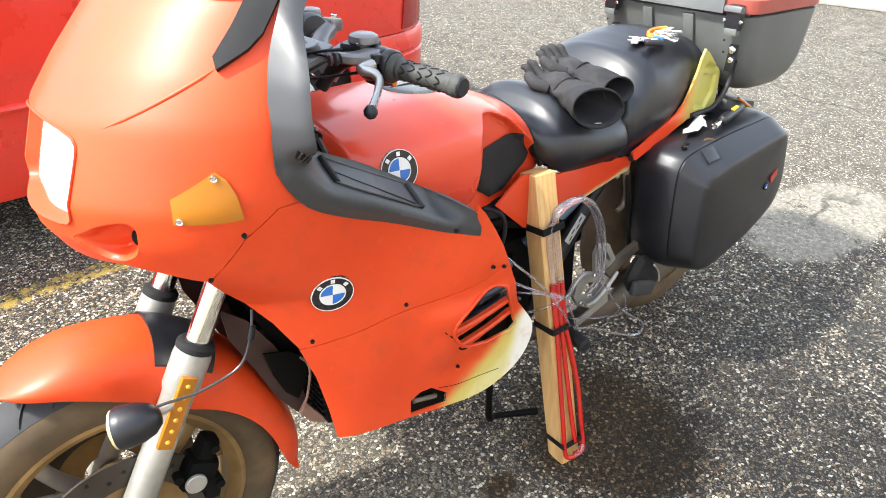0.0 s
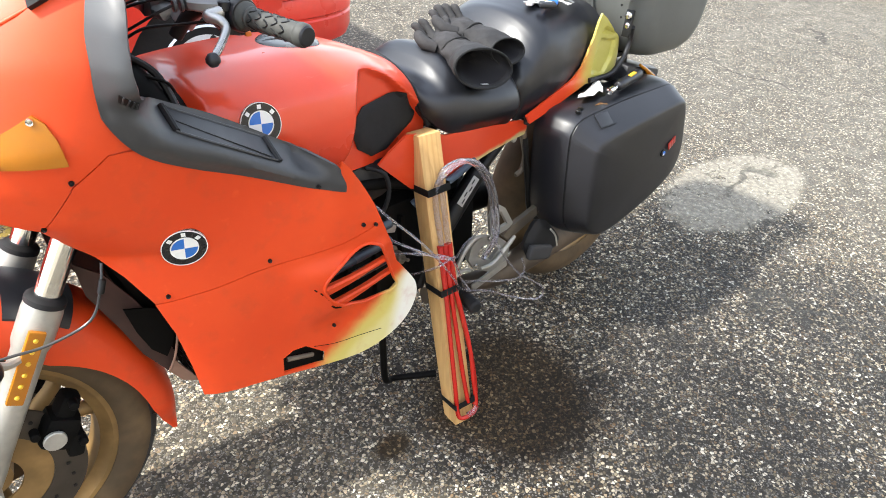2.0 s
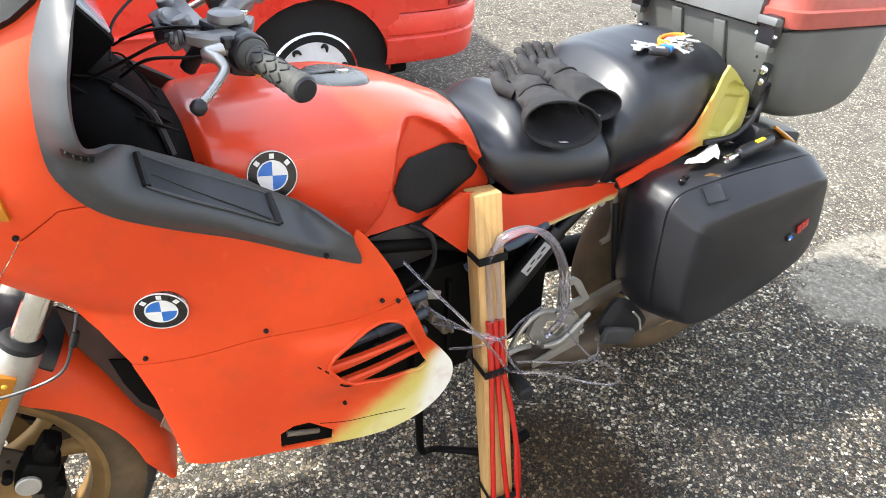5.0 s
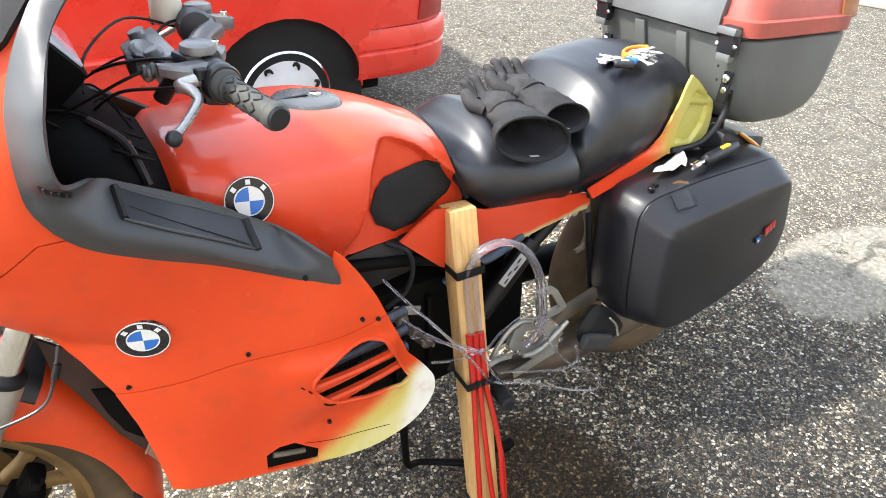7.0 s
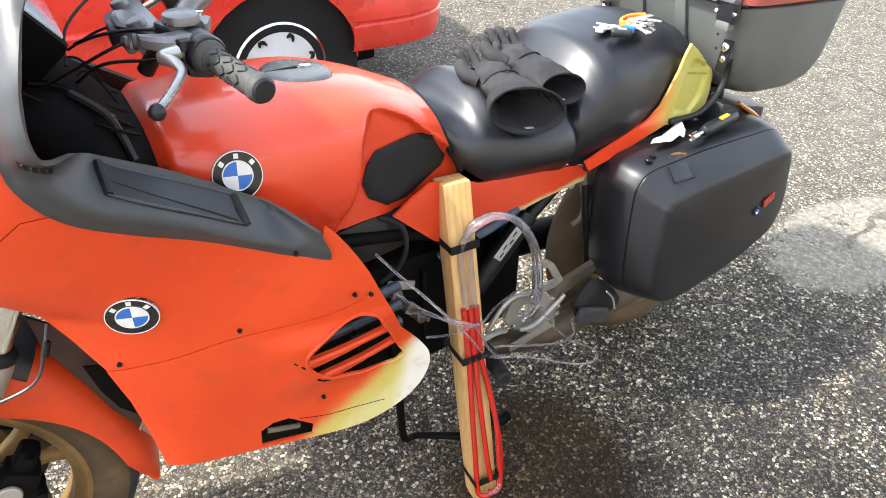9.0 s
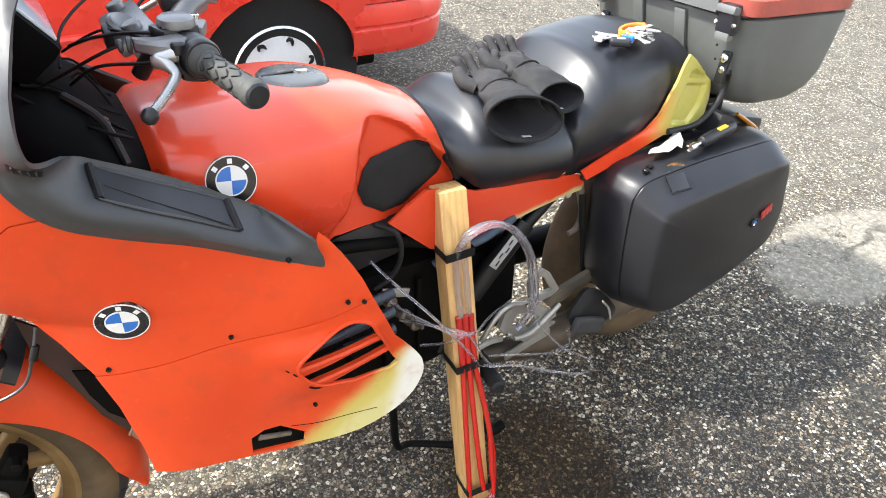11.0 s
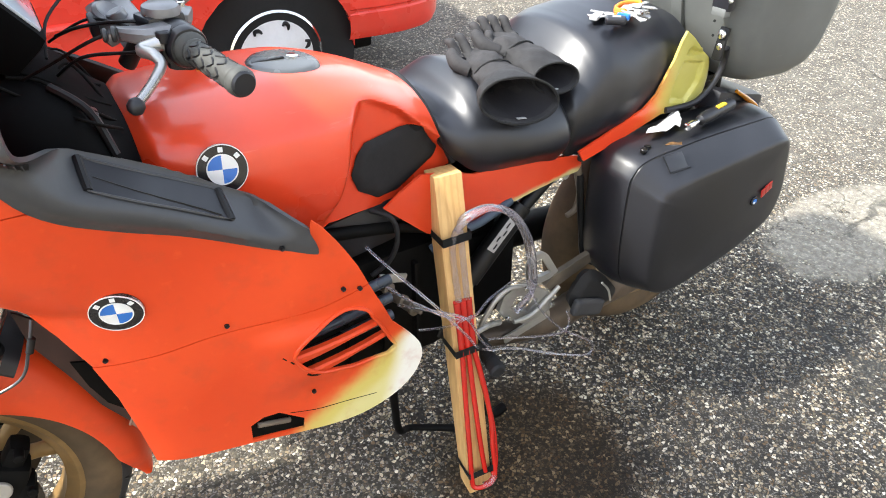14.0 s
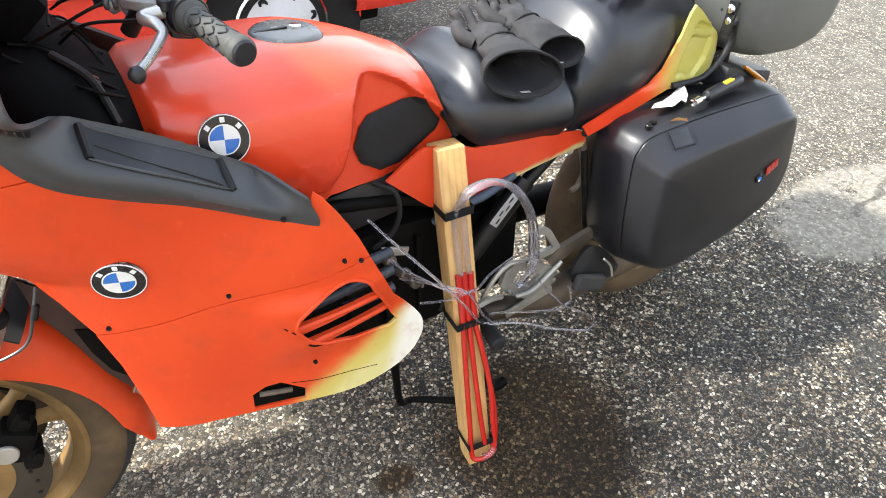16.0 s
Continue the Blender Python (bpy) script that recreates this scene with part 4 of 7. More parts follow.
side_n = (fair_xz(0.37, 0.713) - fair_xz(0.306, 0.713)).cross(fair_xz(0.338, 0.745) - fair_xz(0.338, 0.681))
badge(fair_xz(0.338, 0.713) + Vector((0, -0.002, 0)), side_n if side_n.y < 0 else -side_n, (0.06, 0, 1), 0.035, sfair)
hit_p, hit_n, _, _ = TANK_TREE.ray_cast(Vector((0.527, -1, 0.848)), Vector((0, 1, 0)))
badge(hit_p, hit_n if hit_n.y < 0 else -hit_n, (0.1, 0, 1), 0.036, tank)

# vent: two slats and dark piping behind
for (x0, z0), (x1, z1) in (((0.560, 0.543), (0.708, 0.546)), ((0.581, 0.497), (0.733, 0.500))):
    bm = bmesh.new()
    rings = []
    for k in range(9):
        t = k / 8
        p = fair_xz(x0, z0, scoop(x0, z0)).lerp(fair_xz(x1, z1, scoop(x1, z1)), t) + Vector((0, -0.004 * math.sin(math.pi * t), 0))
        d = 0.008 + 0.012 * (1 - t)
        rings.append([bm.verts.new(p + Vector((0, dy, dz))) for dy, dz in ((0.003, 0.006), (-0.001, 0.003), (0.0, -0.002), (0.010, -d), (0.016, -d), (0.014, 0.004))])
    stitch(bm, rings)
    bm.faces.new(rings[0]), bm.faces.new(rings[-1])
    part("vent_slat", bm, M_FAIR, lfair)
bm = bmesh.new()
for k in range(3):
    tube(bm, [(0.53, -0.222, 0.545 - 0.032 * k), (0.62, -0.236, 0.575 - 0.036 * k), (0.76, -0.225, 0.585 - 0.04 * k)], 0.010, 10)
part("coolant_pipe", bm, plain("blue_grey_pipe", (0.03, 0.04, 0.055), 0.3), bike)

# grey trim: ledge with a recessed slot, and a small grille
SLOT = [(0.353, 0.937), (0.505, 0.846), (0.508, 0.816), (0.353, 0.911)]
bm = sheet(SLOT, lambda x, z: trim_place(x, z) + Vector((0, 0.002 - 0.006, 0)), 0.004, 0.012)
part("slot_floor", bm, M_CASE, trim, "recessed black slot")
bm = bmesh.new()
tube(bm, [trim_place(x, z) + Vector((0, -0.003, 0)) for x, z in resample(SLOT, 0.02)], 0.0022, 6, True, 0)
part("slot_rim", bm, M_TRIM, trim)
for a, b in ((0, 3), (1, 2)):
    ends = [trim_place(*SLOT[a]) + Vector((0, -0.002, 0)), trim_place(*SLOT[b]) + Vector((0, -0.002, 0))]
    part("slot_end", tube(bmesh.new(), ends, 0.0055, 8, False, 0), M_BLACK, trim, "black end of the slot")
part("slot_line", tube(bmesh.new(), [trim_place(0.362 + 0.135 * k / 6, 0.918 - 0.092 * k / 6) + Vector((0, -0.0045, 0)) for k in range(7)], 0.0012, 5, False, 0), M_BLACK, trim)
grille = part("grille", sheet([(0.276, 0.992), (0.306, 0.968), (0.304, 0.958), (0.276, 0.980)], lambda x, z: trim_place(x, z) + Vector((0, -0.0015, 0)), 0.003, 0.008), M_BLACK, trim, "small black grille")
for k in range(4):
    part("grille_bar", tube(bmesh.new(), [trim_place(0.280 + 0.0065 * k, 0.9895 - 0.0052 * k) + Vector((0, -0.003, 0)), trim_place(0.280 + 0.0065 * k, 0.978 - 0.0052 * k) + Vector((0, -0.003, 0))], 0.0012, 5, False, 0), M_TRIM, grille)

# windscreen with its black side mounts
MOUNT = [(0.228, 1.090), (0.231, 1.104), (0.262, 1.135), (0.29, 1.166), (0.32, 1.20), (0.362, 1.205), (0.334, 1.176), (0.310, 1.149), (0.290, 1.126), (0.268, 1.110), (0.246, 1.099)]
for flip in (1, -1):
    bm = fair_panel(MOUNT, proud=0.012, thick=0.014, step=0.01)
    bmesh.ops.scale(bm, vec=(1, flip, 1), verts=bm.verts)
    part("screen_mount", bm, M_RUBBER, bike, "black plastic windscreen mount")


def screen_place(c, h):
    z = 1.17 + h * 0.17
    a = c * 1.25
    return (0.19 + 0.17 * h + 0.15 * (1 - math.cos(a)), 0.235 * math.sin(a), z)


part("windscreen", sheet([(-1, 0), (1, 0), (0.8, 0.8), (0.5, 1), (-0.5, 1), (-0.8, 0.8)], screen_place, 0.004, 0.08, out=(-1, 0, 0.3)), SMOKE, bike, "low smoked windscreen")

# ---- tank fittings ----
PAD = [(0.742, 0.752), (0.755, 0.785), (0.774, 0.803), (0.850, 0.810), (0.884, 0.805), (0.928, 0.746), (0.918, 0.730), (0.838, 0.691), (0.794, 0.690), (0.753, 0.720)]


def on_tank(x, z, proud=0.0):
    p, n, _, _ = TANK_TREE.ray_cast(Vector((x, -1, z)), Vector((0, 1, 0)))
    return Vector((x, -0.15, z)) if p is None else p + Vector((0, -proud, 0))


def pad_place(x, z):
    e = to_line((x, z), PAD + PAD[:1])
    return on_tank(x, z, 0.003 + 0.007 * sm(e / 0.012))


pad_ring = [(p.x, p.y) for p in curve([(x, z, 0) for x, z in resample(PAD, 0.012)], True, 2)]
both_pad = sheet(pad_ring, pad_place, 0.006, 0.01)
part("knee_pad", both_pad, M_RUBBER, tank, "black rubber knee pad")
bm = sheet(pad_ring, pad_place, 0.006, 0.02)
bmesh.ops.scale(bm, vec=(1, -1, 1), verts=bm.verts)
part("knee_pad", bm, M_RUBBER, tank)
M_CAP = plain("cap_black", (0.035, 0.036, 0.038), 0.35, vary=0.15)
cap_at, cap_n = Vector((0.692, -0.012, 0.9165)), Vector((0.08, -0.03, 1)).normalized()
cap = part("filler_cap", lathe(bmesh.new(), [(0, 0.010), (0.048, 0.009), (0.056, 0.007), (0.060, 0.003), (0.063, -0.004)], cap_at, cap_n, 44), plain("grey_cap_enamel", (0.085, 0.090, 0.092), 0.30, vary=0.15), tank, "dark grey round fuel filler cap")
bm = bmesh.new()
lathe(bm, [(0, 0.0125), (0.008, 0.0125), (0.010, 0.0115), (0.010, 0.008)], cap_at + Vector((0.018, 0.004, 0)), cap_n, 20)
part("lock", bm, M_CHROME, cap, "chrome cap lock")
bm = bmesh.new()
box(bm, cap_at + Vector((-0.024, 0, 0.0115)), (0.055, 0.006, 0.003), 0.001)
part("flap_ridge", bm, M_BLACK, cap)

# ---- front end details ----
bm = bmesh.new()
rows = [[fender_place(53 + 18 * i / 8, -0.66 + 1.32 * j / 16) for j in range(17)] for i in range(9)]
rings = [[bm.verts.new(p + (p - AXLE).normalized() * 0.005) for p in row] + [bm.verts.new(p + (p - AXLE).normalized() * 0.0005) for p in row[::-1]] for row in rows]
stitch(bm, rings)
bm.faces.new(rings[0]), bm.faces.new(rings[-1])
fpart("fork_brace", bm, M_CASE, None, "black brace over the mudguard")
# lamp on the fork
LAMP = Vector((0.024, -0.165, 0.580))
lamp = fpart("spot_lamp", lathe(bmesh.new(), [(0, 0.052), (0.013, 0.049), (0.024, 0.038), (0.031, 0.019), (0.0330, 0.0), (0.0335, -0.010), (0.0315, -0.014)], LAMP, (0.88, -0.30, 0.12), 32), M_CASE, None, "black round spot lamp on the fork")
fpart("lamp_lens", lathe(bmesh.new(), [(0.0310, -0.011), (0.0300, -0.018), (0.018, -0.023), (0, -0.025)], LAMP, (0.88, -0.30, 0.12), 32), M_OLDLENS, lamp, "yellowed lamp lens")
fpart("lamp_arm", tube(bmesh.new(), [LAMP + Vector((0.03, 0.02, 0.0)), (0.08, -0.14, 0.56), (0.12, -0.112, 0.555)], 0.007, 8), M_ALLOY, lamp)
# amber light strip along the slider
d = Vector((0.171, 0, 0.298)).normalized()
turn = Matrix((Vector((0, 1, 0)).cross(d), Vector((0, 1, 0)), d)).transposed()
mid = Vector((0.100, -0.131, 0.537))
strip_l = fpart("amber_strip", box(bmesh.new(), mid, (0.026, 0.010, 0.135), 0.003, turn), M_AMBER, None, "amber marker strip with small bulbs")
for k in range(6):
    bm = bmesh.new()
    lathe(bm, [(0, 0.0035), (0.003, 0.0025), (0.0042, 0)], mid + d * (-0.052 + 0.021 * k) + Vector((0, -0.005, 0)), (0, -1, 0), 10)
    fpart("bulb", bm, M_YELLOW, strip_l)
for sgn in (-1, 1):
    bm = box(bmesh.new(), (0.112, 0.088 * sgn, 0.362), (0.060, 0.056, 0.070), 0.018, Matrix.Rotation(radians(30), 3, "Y"))
    box(bm, (0.135, 0.086 * sgn, 0.402), (0.034, 0.040, 0.052), 0.012, Matrix.Rotation(radians(35), 3, "Y"))
    box(bm, (0.128, 0.092 * sgn, 0.325), (0.030, 0.044, 0.050), 0.010, Matrix.Rotation(radians(15), 3, "Y"))
    for x, z in ((0.145, 0.418), (0.140, 0.335), (0.075, 0.385)):
        cyl(bm, (x, 0.10 * sgn, z), (x, 0.122 * sgn, z), 0.008, 12)
    cal = fpart("brake_caliper", bm, M_DARK, None, "black brake caliper")
    fpart("caliper_cap", cyl(bmesh.new(), (0.100, 0.117 * sgn, 0.364), (0.100, 0.125 * sgn, 0.364), 0.019, 24), M_ALLOY, cal)
for k in range(30):
    a = 2 * math.pi * k / 30
    r = 0.142 - 0.011 * (k % 3)
    fpart("drilling", lathe(bmesh.new(), [(0.0038, 0), (0.0038, 0.0008), (0, 0.0008)], AXLE + Vector((r * math.cos(a), -0.0812, r * math.sin(a))), (0, -1, 0), 8), M_BLACK, fw)
for y in (-0.078, 0.078):
    fpart("disc_carrier", lathe(bmesh.new(), [(0.05, 0), (0.104, 0), (0.104, 0.004), (0.05, 0.004)], AXLE + Vector((0, y, 0)), (0, 1, 0), 32, True), M_RIM, fw)
fpart("axle", cyl(bmesh.new(), AXLE + Vector((0, -0.125, 0)), AXLE + Vector((0, 0.125, 0)), 0.013, 18), M_ALLOY, fw)
# tread grooves on the tyre
for k in range(34):
    a = 2 * math.pi * k / 34
    for sgn in (-1, 1):
        pts = []
        for j in range(5):
            w = 0.010 + 0.034 * j / 4
            q = a + sgn * 0.02 + 0.10 * j / 4
            rr = 0.302 - 0.0551 + 0.0551 * math.sqrt(max(0, 1 - (w / 0.058) ** 2)) + 0.0012
            pts.append(AXLE + Vector((math.cos(q) * rr, sgn * w, math.sin(q) * rr)))
        fpart("tread_groove", tube(bmesh.new(), pts, [0.0016, 0.0028, 0.0032, 0.0028, 0.0012], 5, False, 0), M_BLACK, fw)
# wire from the lamp to the fairing
fpart("lamp_wire", tube(bmesh.new(), [(0.045, -0.155, 0.585), (0.085, -0.16, 0.588), (0.14, -0.165, 0.588), (0.205, -0.165, 0.605), (0.232, -0.165, 0.655), (0.246, -0.15, 0.69)], 0.0024, 8), M_CAP, None, "grey wire")
fpart("connector", cyl(bmesh.new(), (0.230, -0.165, 0.646), (0.240, -0.160, 0.668), 0.0055, 12), M_BLACK)

# radiator, its dusty duct and the dark inside of the fairing
bm = box(bmesh.new(), (0.36, 0, 0.53), (0.04, 0.34, 0.32), 0.006)
rad = part("radiator", bm, M_DARK, bike, "dark finned radiator")
for k in range(20):
    part("radiator_fin", box(bmesh.new(), (0.337, 0, 0.39 + 0.0145 * k), (0.006, 0.33, 0.003), 0.0), M_BLACK, rad)
DUCT = [(0.205, 0.665), (0.245, 0.628), (0.282, 0.560), (0.312, 0.480), (0.325, 0.410), (0.318, 0.385), (0.302, 0.392), (0.270, 0.445), (0.245, 0.515), (0.21, 0.60)]
for flip in (1, -1):
    bm = sheet(DUCT, lambda x, z: (x, -0.105 - 0.02 * sm((x - 0.20) / 0.14), z), 0.005, 0.02)
    bmesh.ops.scale(bm, vec=(1, flip, 1), verts=bm.verts)
    part("radiator_duct", bm, M_DUCT, bike, "dark reddish-brown radiator duct")
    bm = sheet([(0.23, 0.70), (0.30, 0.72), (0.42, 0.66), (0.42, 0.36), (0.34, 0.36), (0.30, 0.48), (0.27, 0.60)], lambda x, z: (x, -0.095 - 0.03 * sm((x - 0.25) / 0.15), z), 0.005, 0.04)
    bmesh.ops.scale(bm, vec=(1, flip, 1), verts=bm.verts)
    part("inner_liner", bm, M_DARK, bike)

# flat black sheets give the shade of the duct's openings; nothing is cut
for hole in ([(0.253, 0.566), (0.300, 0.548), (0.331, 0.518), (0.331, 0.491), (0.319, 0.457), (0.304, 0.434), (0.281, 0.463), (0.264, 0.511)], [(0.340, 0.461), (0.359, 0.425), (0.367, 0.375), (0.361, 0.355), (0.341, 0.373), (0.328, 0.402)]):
    part("duct_shade_sheet", sheet(hole, lambda x, z: (x, -0.135, z), 0.004, 0.02), M_DARK, bike, "black sheet painted as the shade inside the duct")
part("duct_floor", sheet([(0.300, 0.400), (0.312, 0.425), (0.326, 0.400), (0.345, 0.368), (0.374, 0.385), (0.374, 0.372), (0.345, 0.362), (0.318, 0.372)], lambda x, z: (x, -0.128 - 0.03 * sm((x - 0.27) / 0.1), z), 0.004, 0.02), M_BROWN, bike)
part("duct_fin", tube(bmesh.new(), [(0.316, -0.143, 0.53), (0.326, -0.145, 0.515), (0.329, -0.146, 0.49), (0.316, -0.147, 0.442), (0.300, -0.147, 0.410)], 0.0025, 8), M_BROWN, bike, "pale curved edge inside the duct")

# ---- cockpit ----
LINER = [
    (0.20, 0.10, 0.84, 0.13, 0.88, 0.12, 0.93, 0.07, 0.96, 0.97),
    (0.28, 0.16, 0.80, 0.20, 0.88, 0.185, 0.970, 0.10, 1.000, 1.004),
    (0.36, 0.18, 0.77, 0.21, 0.85, 0.190, 0.945, 0.11, 0.975, 0.980),
    (0.43, 0.15, 0.75, 0.17, 0.79, 0.15, 0.87, 0.09, 0.905, 0.910),
]
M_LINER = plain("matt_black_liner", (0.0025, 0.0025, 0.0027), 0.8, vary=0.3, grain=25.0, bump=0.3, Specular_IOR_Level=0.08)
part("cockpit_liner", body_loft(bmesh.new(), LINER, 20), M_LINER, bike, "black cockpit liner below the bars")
pod_turn = Matrix.Rotation(radians(-38), 3, "Y")
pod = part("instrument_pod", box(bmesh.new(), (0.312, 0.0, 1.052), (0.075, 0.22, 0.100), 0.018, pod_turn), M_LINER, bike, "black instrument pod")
M_DIAL = Mat("instrument_glass", (0.50, 0.56, 0.62), 0.06, Coat_Weight=0.5).m
part("instrument_glass", box(bmesh.new(), Vector((0.312, 0, 1.052)) + pod_turn @ Vector((0.037, 0, 0.004)), (0.006, 0.195, 0.078), 0.003, pod_turn), M_DIAL, pod, "pale reflective instrument glass")
M_CREAM = plain("milky_plastic", (0.72, 0.69, 0.58), 0.45, vary=0.05, bump=0.0)
M_BAR = plain("satin_grey_alloy", (0.20, 0.20, 0.205), 0.34, 0.5, vary=0.15, grain=90.0, bump=0.1)
M_LEVER = plain("worn_bright_alloy", (0.46, 0.46, 0.45), 0.30, 0.75, vary=0.15, grain=90.0, bump=0.1)
yoke = part("top_yoke", box(bmesh.new(), (0.462, 0.0, 1.028), (0.060, 0.17, 0.020), 0.007, Matrix.Rotation(radians(-24), 3, "Y")), M_BAR, bike, "grey alloy top yoke")
for y in (-0.06, 0.06):
    part("yoke_nut", cyl(bmesh.new(), (0.462, y, 1.034), (0.456, y, 1.050), 0.013, 18), M_BAR, yoke)
bm = lathe(bmesh.new(), [(0.017, 0), (0.022, 0.002), (0.022, 0.022), (0.017, 0.026), (0.010, 0.020), (0, 0.018)], (0.444, -0.030, 1.026), (0.35, -0.45, 0.8), 26)
lock = part("ignition_lock", bm, M_BAR, bike, "grey ignition lock")
part("key_head", box(bmesh.new(), (0.428, -0.045, 1.030), (0.012, 0.024, 0.030), 0.004, Matrix.Rotation(radians(20), 3, "X")), M_CASE, lock, "black key in the ignition")


def handlebar(flip, label):
    A, B = Vector((0.539, -0.338, 1.022)), Vector((0.512, -0.200, 1.031))
    shift = Vector((0.075 if flip < 0 else 0, 0, -0.012 if flip < 0 else 0))
    ax = (B - A).normalized()

    def put(name, bm, mat, owner, lab=""):
        bmesh.ops.scale(bm, vec=(1, flip, 1), verts=bm.verts)
        bmesh.ops.translate(bm, verts=bm.verts, vec=shift)
        return part(name, bm, mat, owner, lab)

    hb = put("handlebar", tube(bmesh.new(), [A + ax * 0.01, B, B + ax * 0.06, (0.475, -0.105, 1.02), (0.452, -0.085, 0.985)], 0.0118, 14), M_BLACK, bike, label)
    L = (B - A).length
    grip = put("grip", lathe(bmesh.new(), [(0.010, -0.001), (0.0155, 0.0), (0.0175, 0.004), (0.0178, 0.012), (0.0160, 0.0145), (0.0166, 0.0175), (0.0166, 0.021), (0.0152, 0.0225), (0.0152, 0.112), (0.0168, 0.114), (0.0168, 0.118), (0.0155, 0.120), (0.020, 0.124), (0.0215, 0.128), (0.0215, 0.134), (0.012, 0.136)], A, ax, 28), M_GRIP, hb, "black rubber grip with raised chevrons")
    u = ax.orthogonal().normalized()
    v = ax.cross(u)
    for k in range(5):
        for s in range(6):
            a0 = 2 * math.pi * s / 6 + (0.5 if k % 2 else 0)
            bm = bmesh.new()
            pts = [A + ax * (0.034 + 0.017 * k + dz) + 0.0153 * (math.cos(a0 + da) * u + math.sin(a0 + da) * v) for da, dz in ((-0.38, 0.006), (-0.2, 0.0), (0, -0.0035), (0.2, 0.0), (0.38, 0.006))]
            tube(bm, pts, 0.0014, 5, False, 0)
            put("grip_rib", bm, M_BLACK, grip)
    put("grip_end", lathe(bmesh.new(), [(0, -0.004), (0.013, -0.0035), (0.0152, -0.001), (0.0152, 0.002)], A, ax, 28), M_CASE, grip, "black grip end cap")
    sw_at = B + ax * 0.022
    put("flange", lathe(bmesh.new(), [(0.014, -0.012), (0.024, -0.010), (0.026, -0.006), (0.026, 0.004), (0.022, 0.008)], B, ax, 30), M_CASE, hb, "black collar beside the grip")
    sw = put("switch_block", lathe(bmesh.new(), [(0.016, 0), (0.027, 0.003), (0.029, 0.010), (0.029, 0.032), (0.026, 0.042), (0.016, 0.046)], B + ax * 0.006 + Vector((0, 0, -0.003)), ax, 30), M_CASE, hb, "black switch block")
    put("switch_body", box(bmesh.new(), sw_at + Vector((-0.002, 0.0, -0.020)), (0.034, 0.036, 0.028), 0.008, Matrix.Rotation(radians(12), 3, "Y")), M_CASE, sw)
    put("switch_button", box(bmesh.new(), sw_at + Vector((0.016, 0.0, -0.026)), (0.010, 0.016, 0.012), 0.003), M_BLACK, sw)
    put("switch_button", box(bmesh.new(), sw_at + Vector((0.016, -0.012, -0.034)), (0.010, 0.010, 0.008), 0.003), M_ORANGE, sw)
    # perch: a wedge from the clamp out to the lever's pivot and cable adjuster
    bm = bmesh.new()
    rings = []
    for x, y, z, w, h in ((0.506, -0.176, 1.036, 0.020, 0.020), (0.488, -0.184, 1.042, 0.018, 0.016), (0.468, -0.180, 1.046, 0.017, 0.010), (0.450, -0.172, 1.049, 0.013, 0.008), (0.442, -0.169, 1.050, 0.008, 0.008)):
        rings.append([bm.verts.new((x + dx * 0.3, y + dy * w, z + dz * h)) for dx, dy, dz in ((0, -1, -0.7), (0, -1.0, 0.5), (0, -0.6, 1), (0, 0.6, 1), (0, 1, 0.5), (0, 1, -0.7), (0, 0.6, -1), (0, -0.6, -1))])
    stitch(bm, rings)
    bm.faces.new(rings[0]), bm.faces.new(rings[-1])
    perch = put("lever_perch", bm, M_BAR, hb, "grey alloy lever perch")
    put("pivot_bolt", cyl(bmesh.new(), (0.487, -0.200, 1.040), (0.488, -0.200, 1.054), 0.009, 18), M_CASE, perch)
    for k in range(2):
        put("adjuster_ring", cyl(bmesh.new(), (0.440 - 0.010 * k, -0.168, 1.050), (0.434 - 0.010 * k, -0.167, 1.050), 0.010 - 0.0015 * k, 18), M_CAP, perch)
    put("lever", tube(bmesh.new(), [(0.482, -0.200, 1.040), (0.460, -0.200, 1.036), (0.470, -0.216, 1.032), (0.474, -0.224, 1.022), (0.463, -0.236, 1.012), (0.446, -0.250, 1.001), (0.433, -0.259, 0.994)], [0.009, 0.0085, 0.0075, 0.0068, 0.0062, 0.006, 0.0062], 12), M_LEVER, hb, "bright alloy hand lever")
    put("lever_ball", lathe(bmesh.new(), [(0, -0.011), (0.006, -0.009), (0.0105, -0.003), (0.0105, 0.003), (0.006, 0.009), (0, 0.011)], (0.430, -0.262, 0.992), (0, 0, 1), 16), M_CASE, hb)
    turn = Matrix.Rotation(radians(14), 3, "Z")
    res = put("fluid_reservoir", box(bmesh.new(), (0.497, -0.146, 1.050), (0.050, 0.046, 0.026), 0.006, turn), M_CASE, hb, "black master cylinder reservoir")
    put("reservoir_lid", lathe(bmesh.new(), [(0, 0.013), (0.018, 0.0125), (0.0225, 0.010), (0.024, 0.004), (0.024, 0)], (0.500, -0.150, 1.062), (0.05, -0.05, 1), 24), M_BAR, res, "round grey reservoir lid")
    put("reservoir_screw", cyl(bmesh.new(), (0.482, -0.160, 1.062), (0.482, -0.160, 1.066), 0.004, 10), M_CHROME, res)
    put("mounting_clamp", box(bmesh.new(), (0.522, -0.118, 1.046), (0.040, 0.044, 0.024), 0.006, Matrix.Rotation(radians(-22), 3, "Z") @ Matrix.Rotation(radians(12), 3, "Y")), M_BAR, hb, "angular grey bar clamp")
    put("clamp_bolt", cyl(bmesh.new(), (0.532, -0.112, 1.054), (0.533, -0.112, 1.064), 0.006, 12), M_CHROME, hb)
    put("bar_riser", tube(bmesh.new(), [(0.515, -0.110, 1.040), (0.490, -0.095, 1.030), (0.468, -0.080, 1.005)], [0.020, 0.019, 0.022], 14), M_BAR, hb)
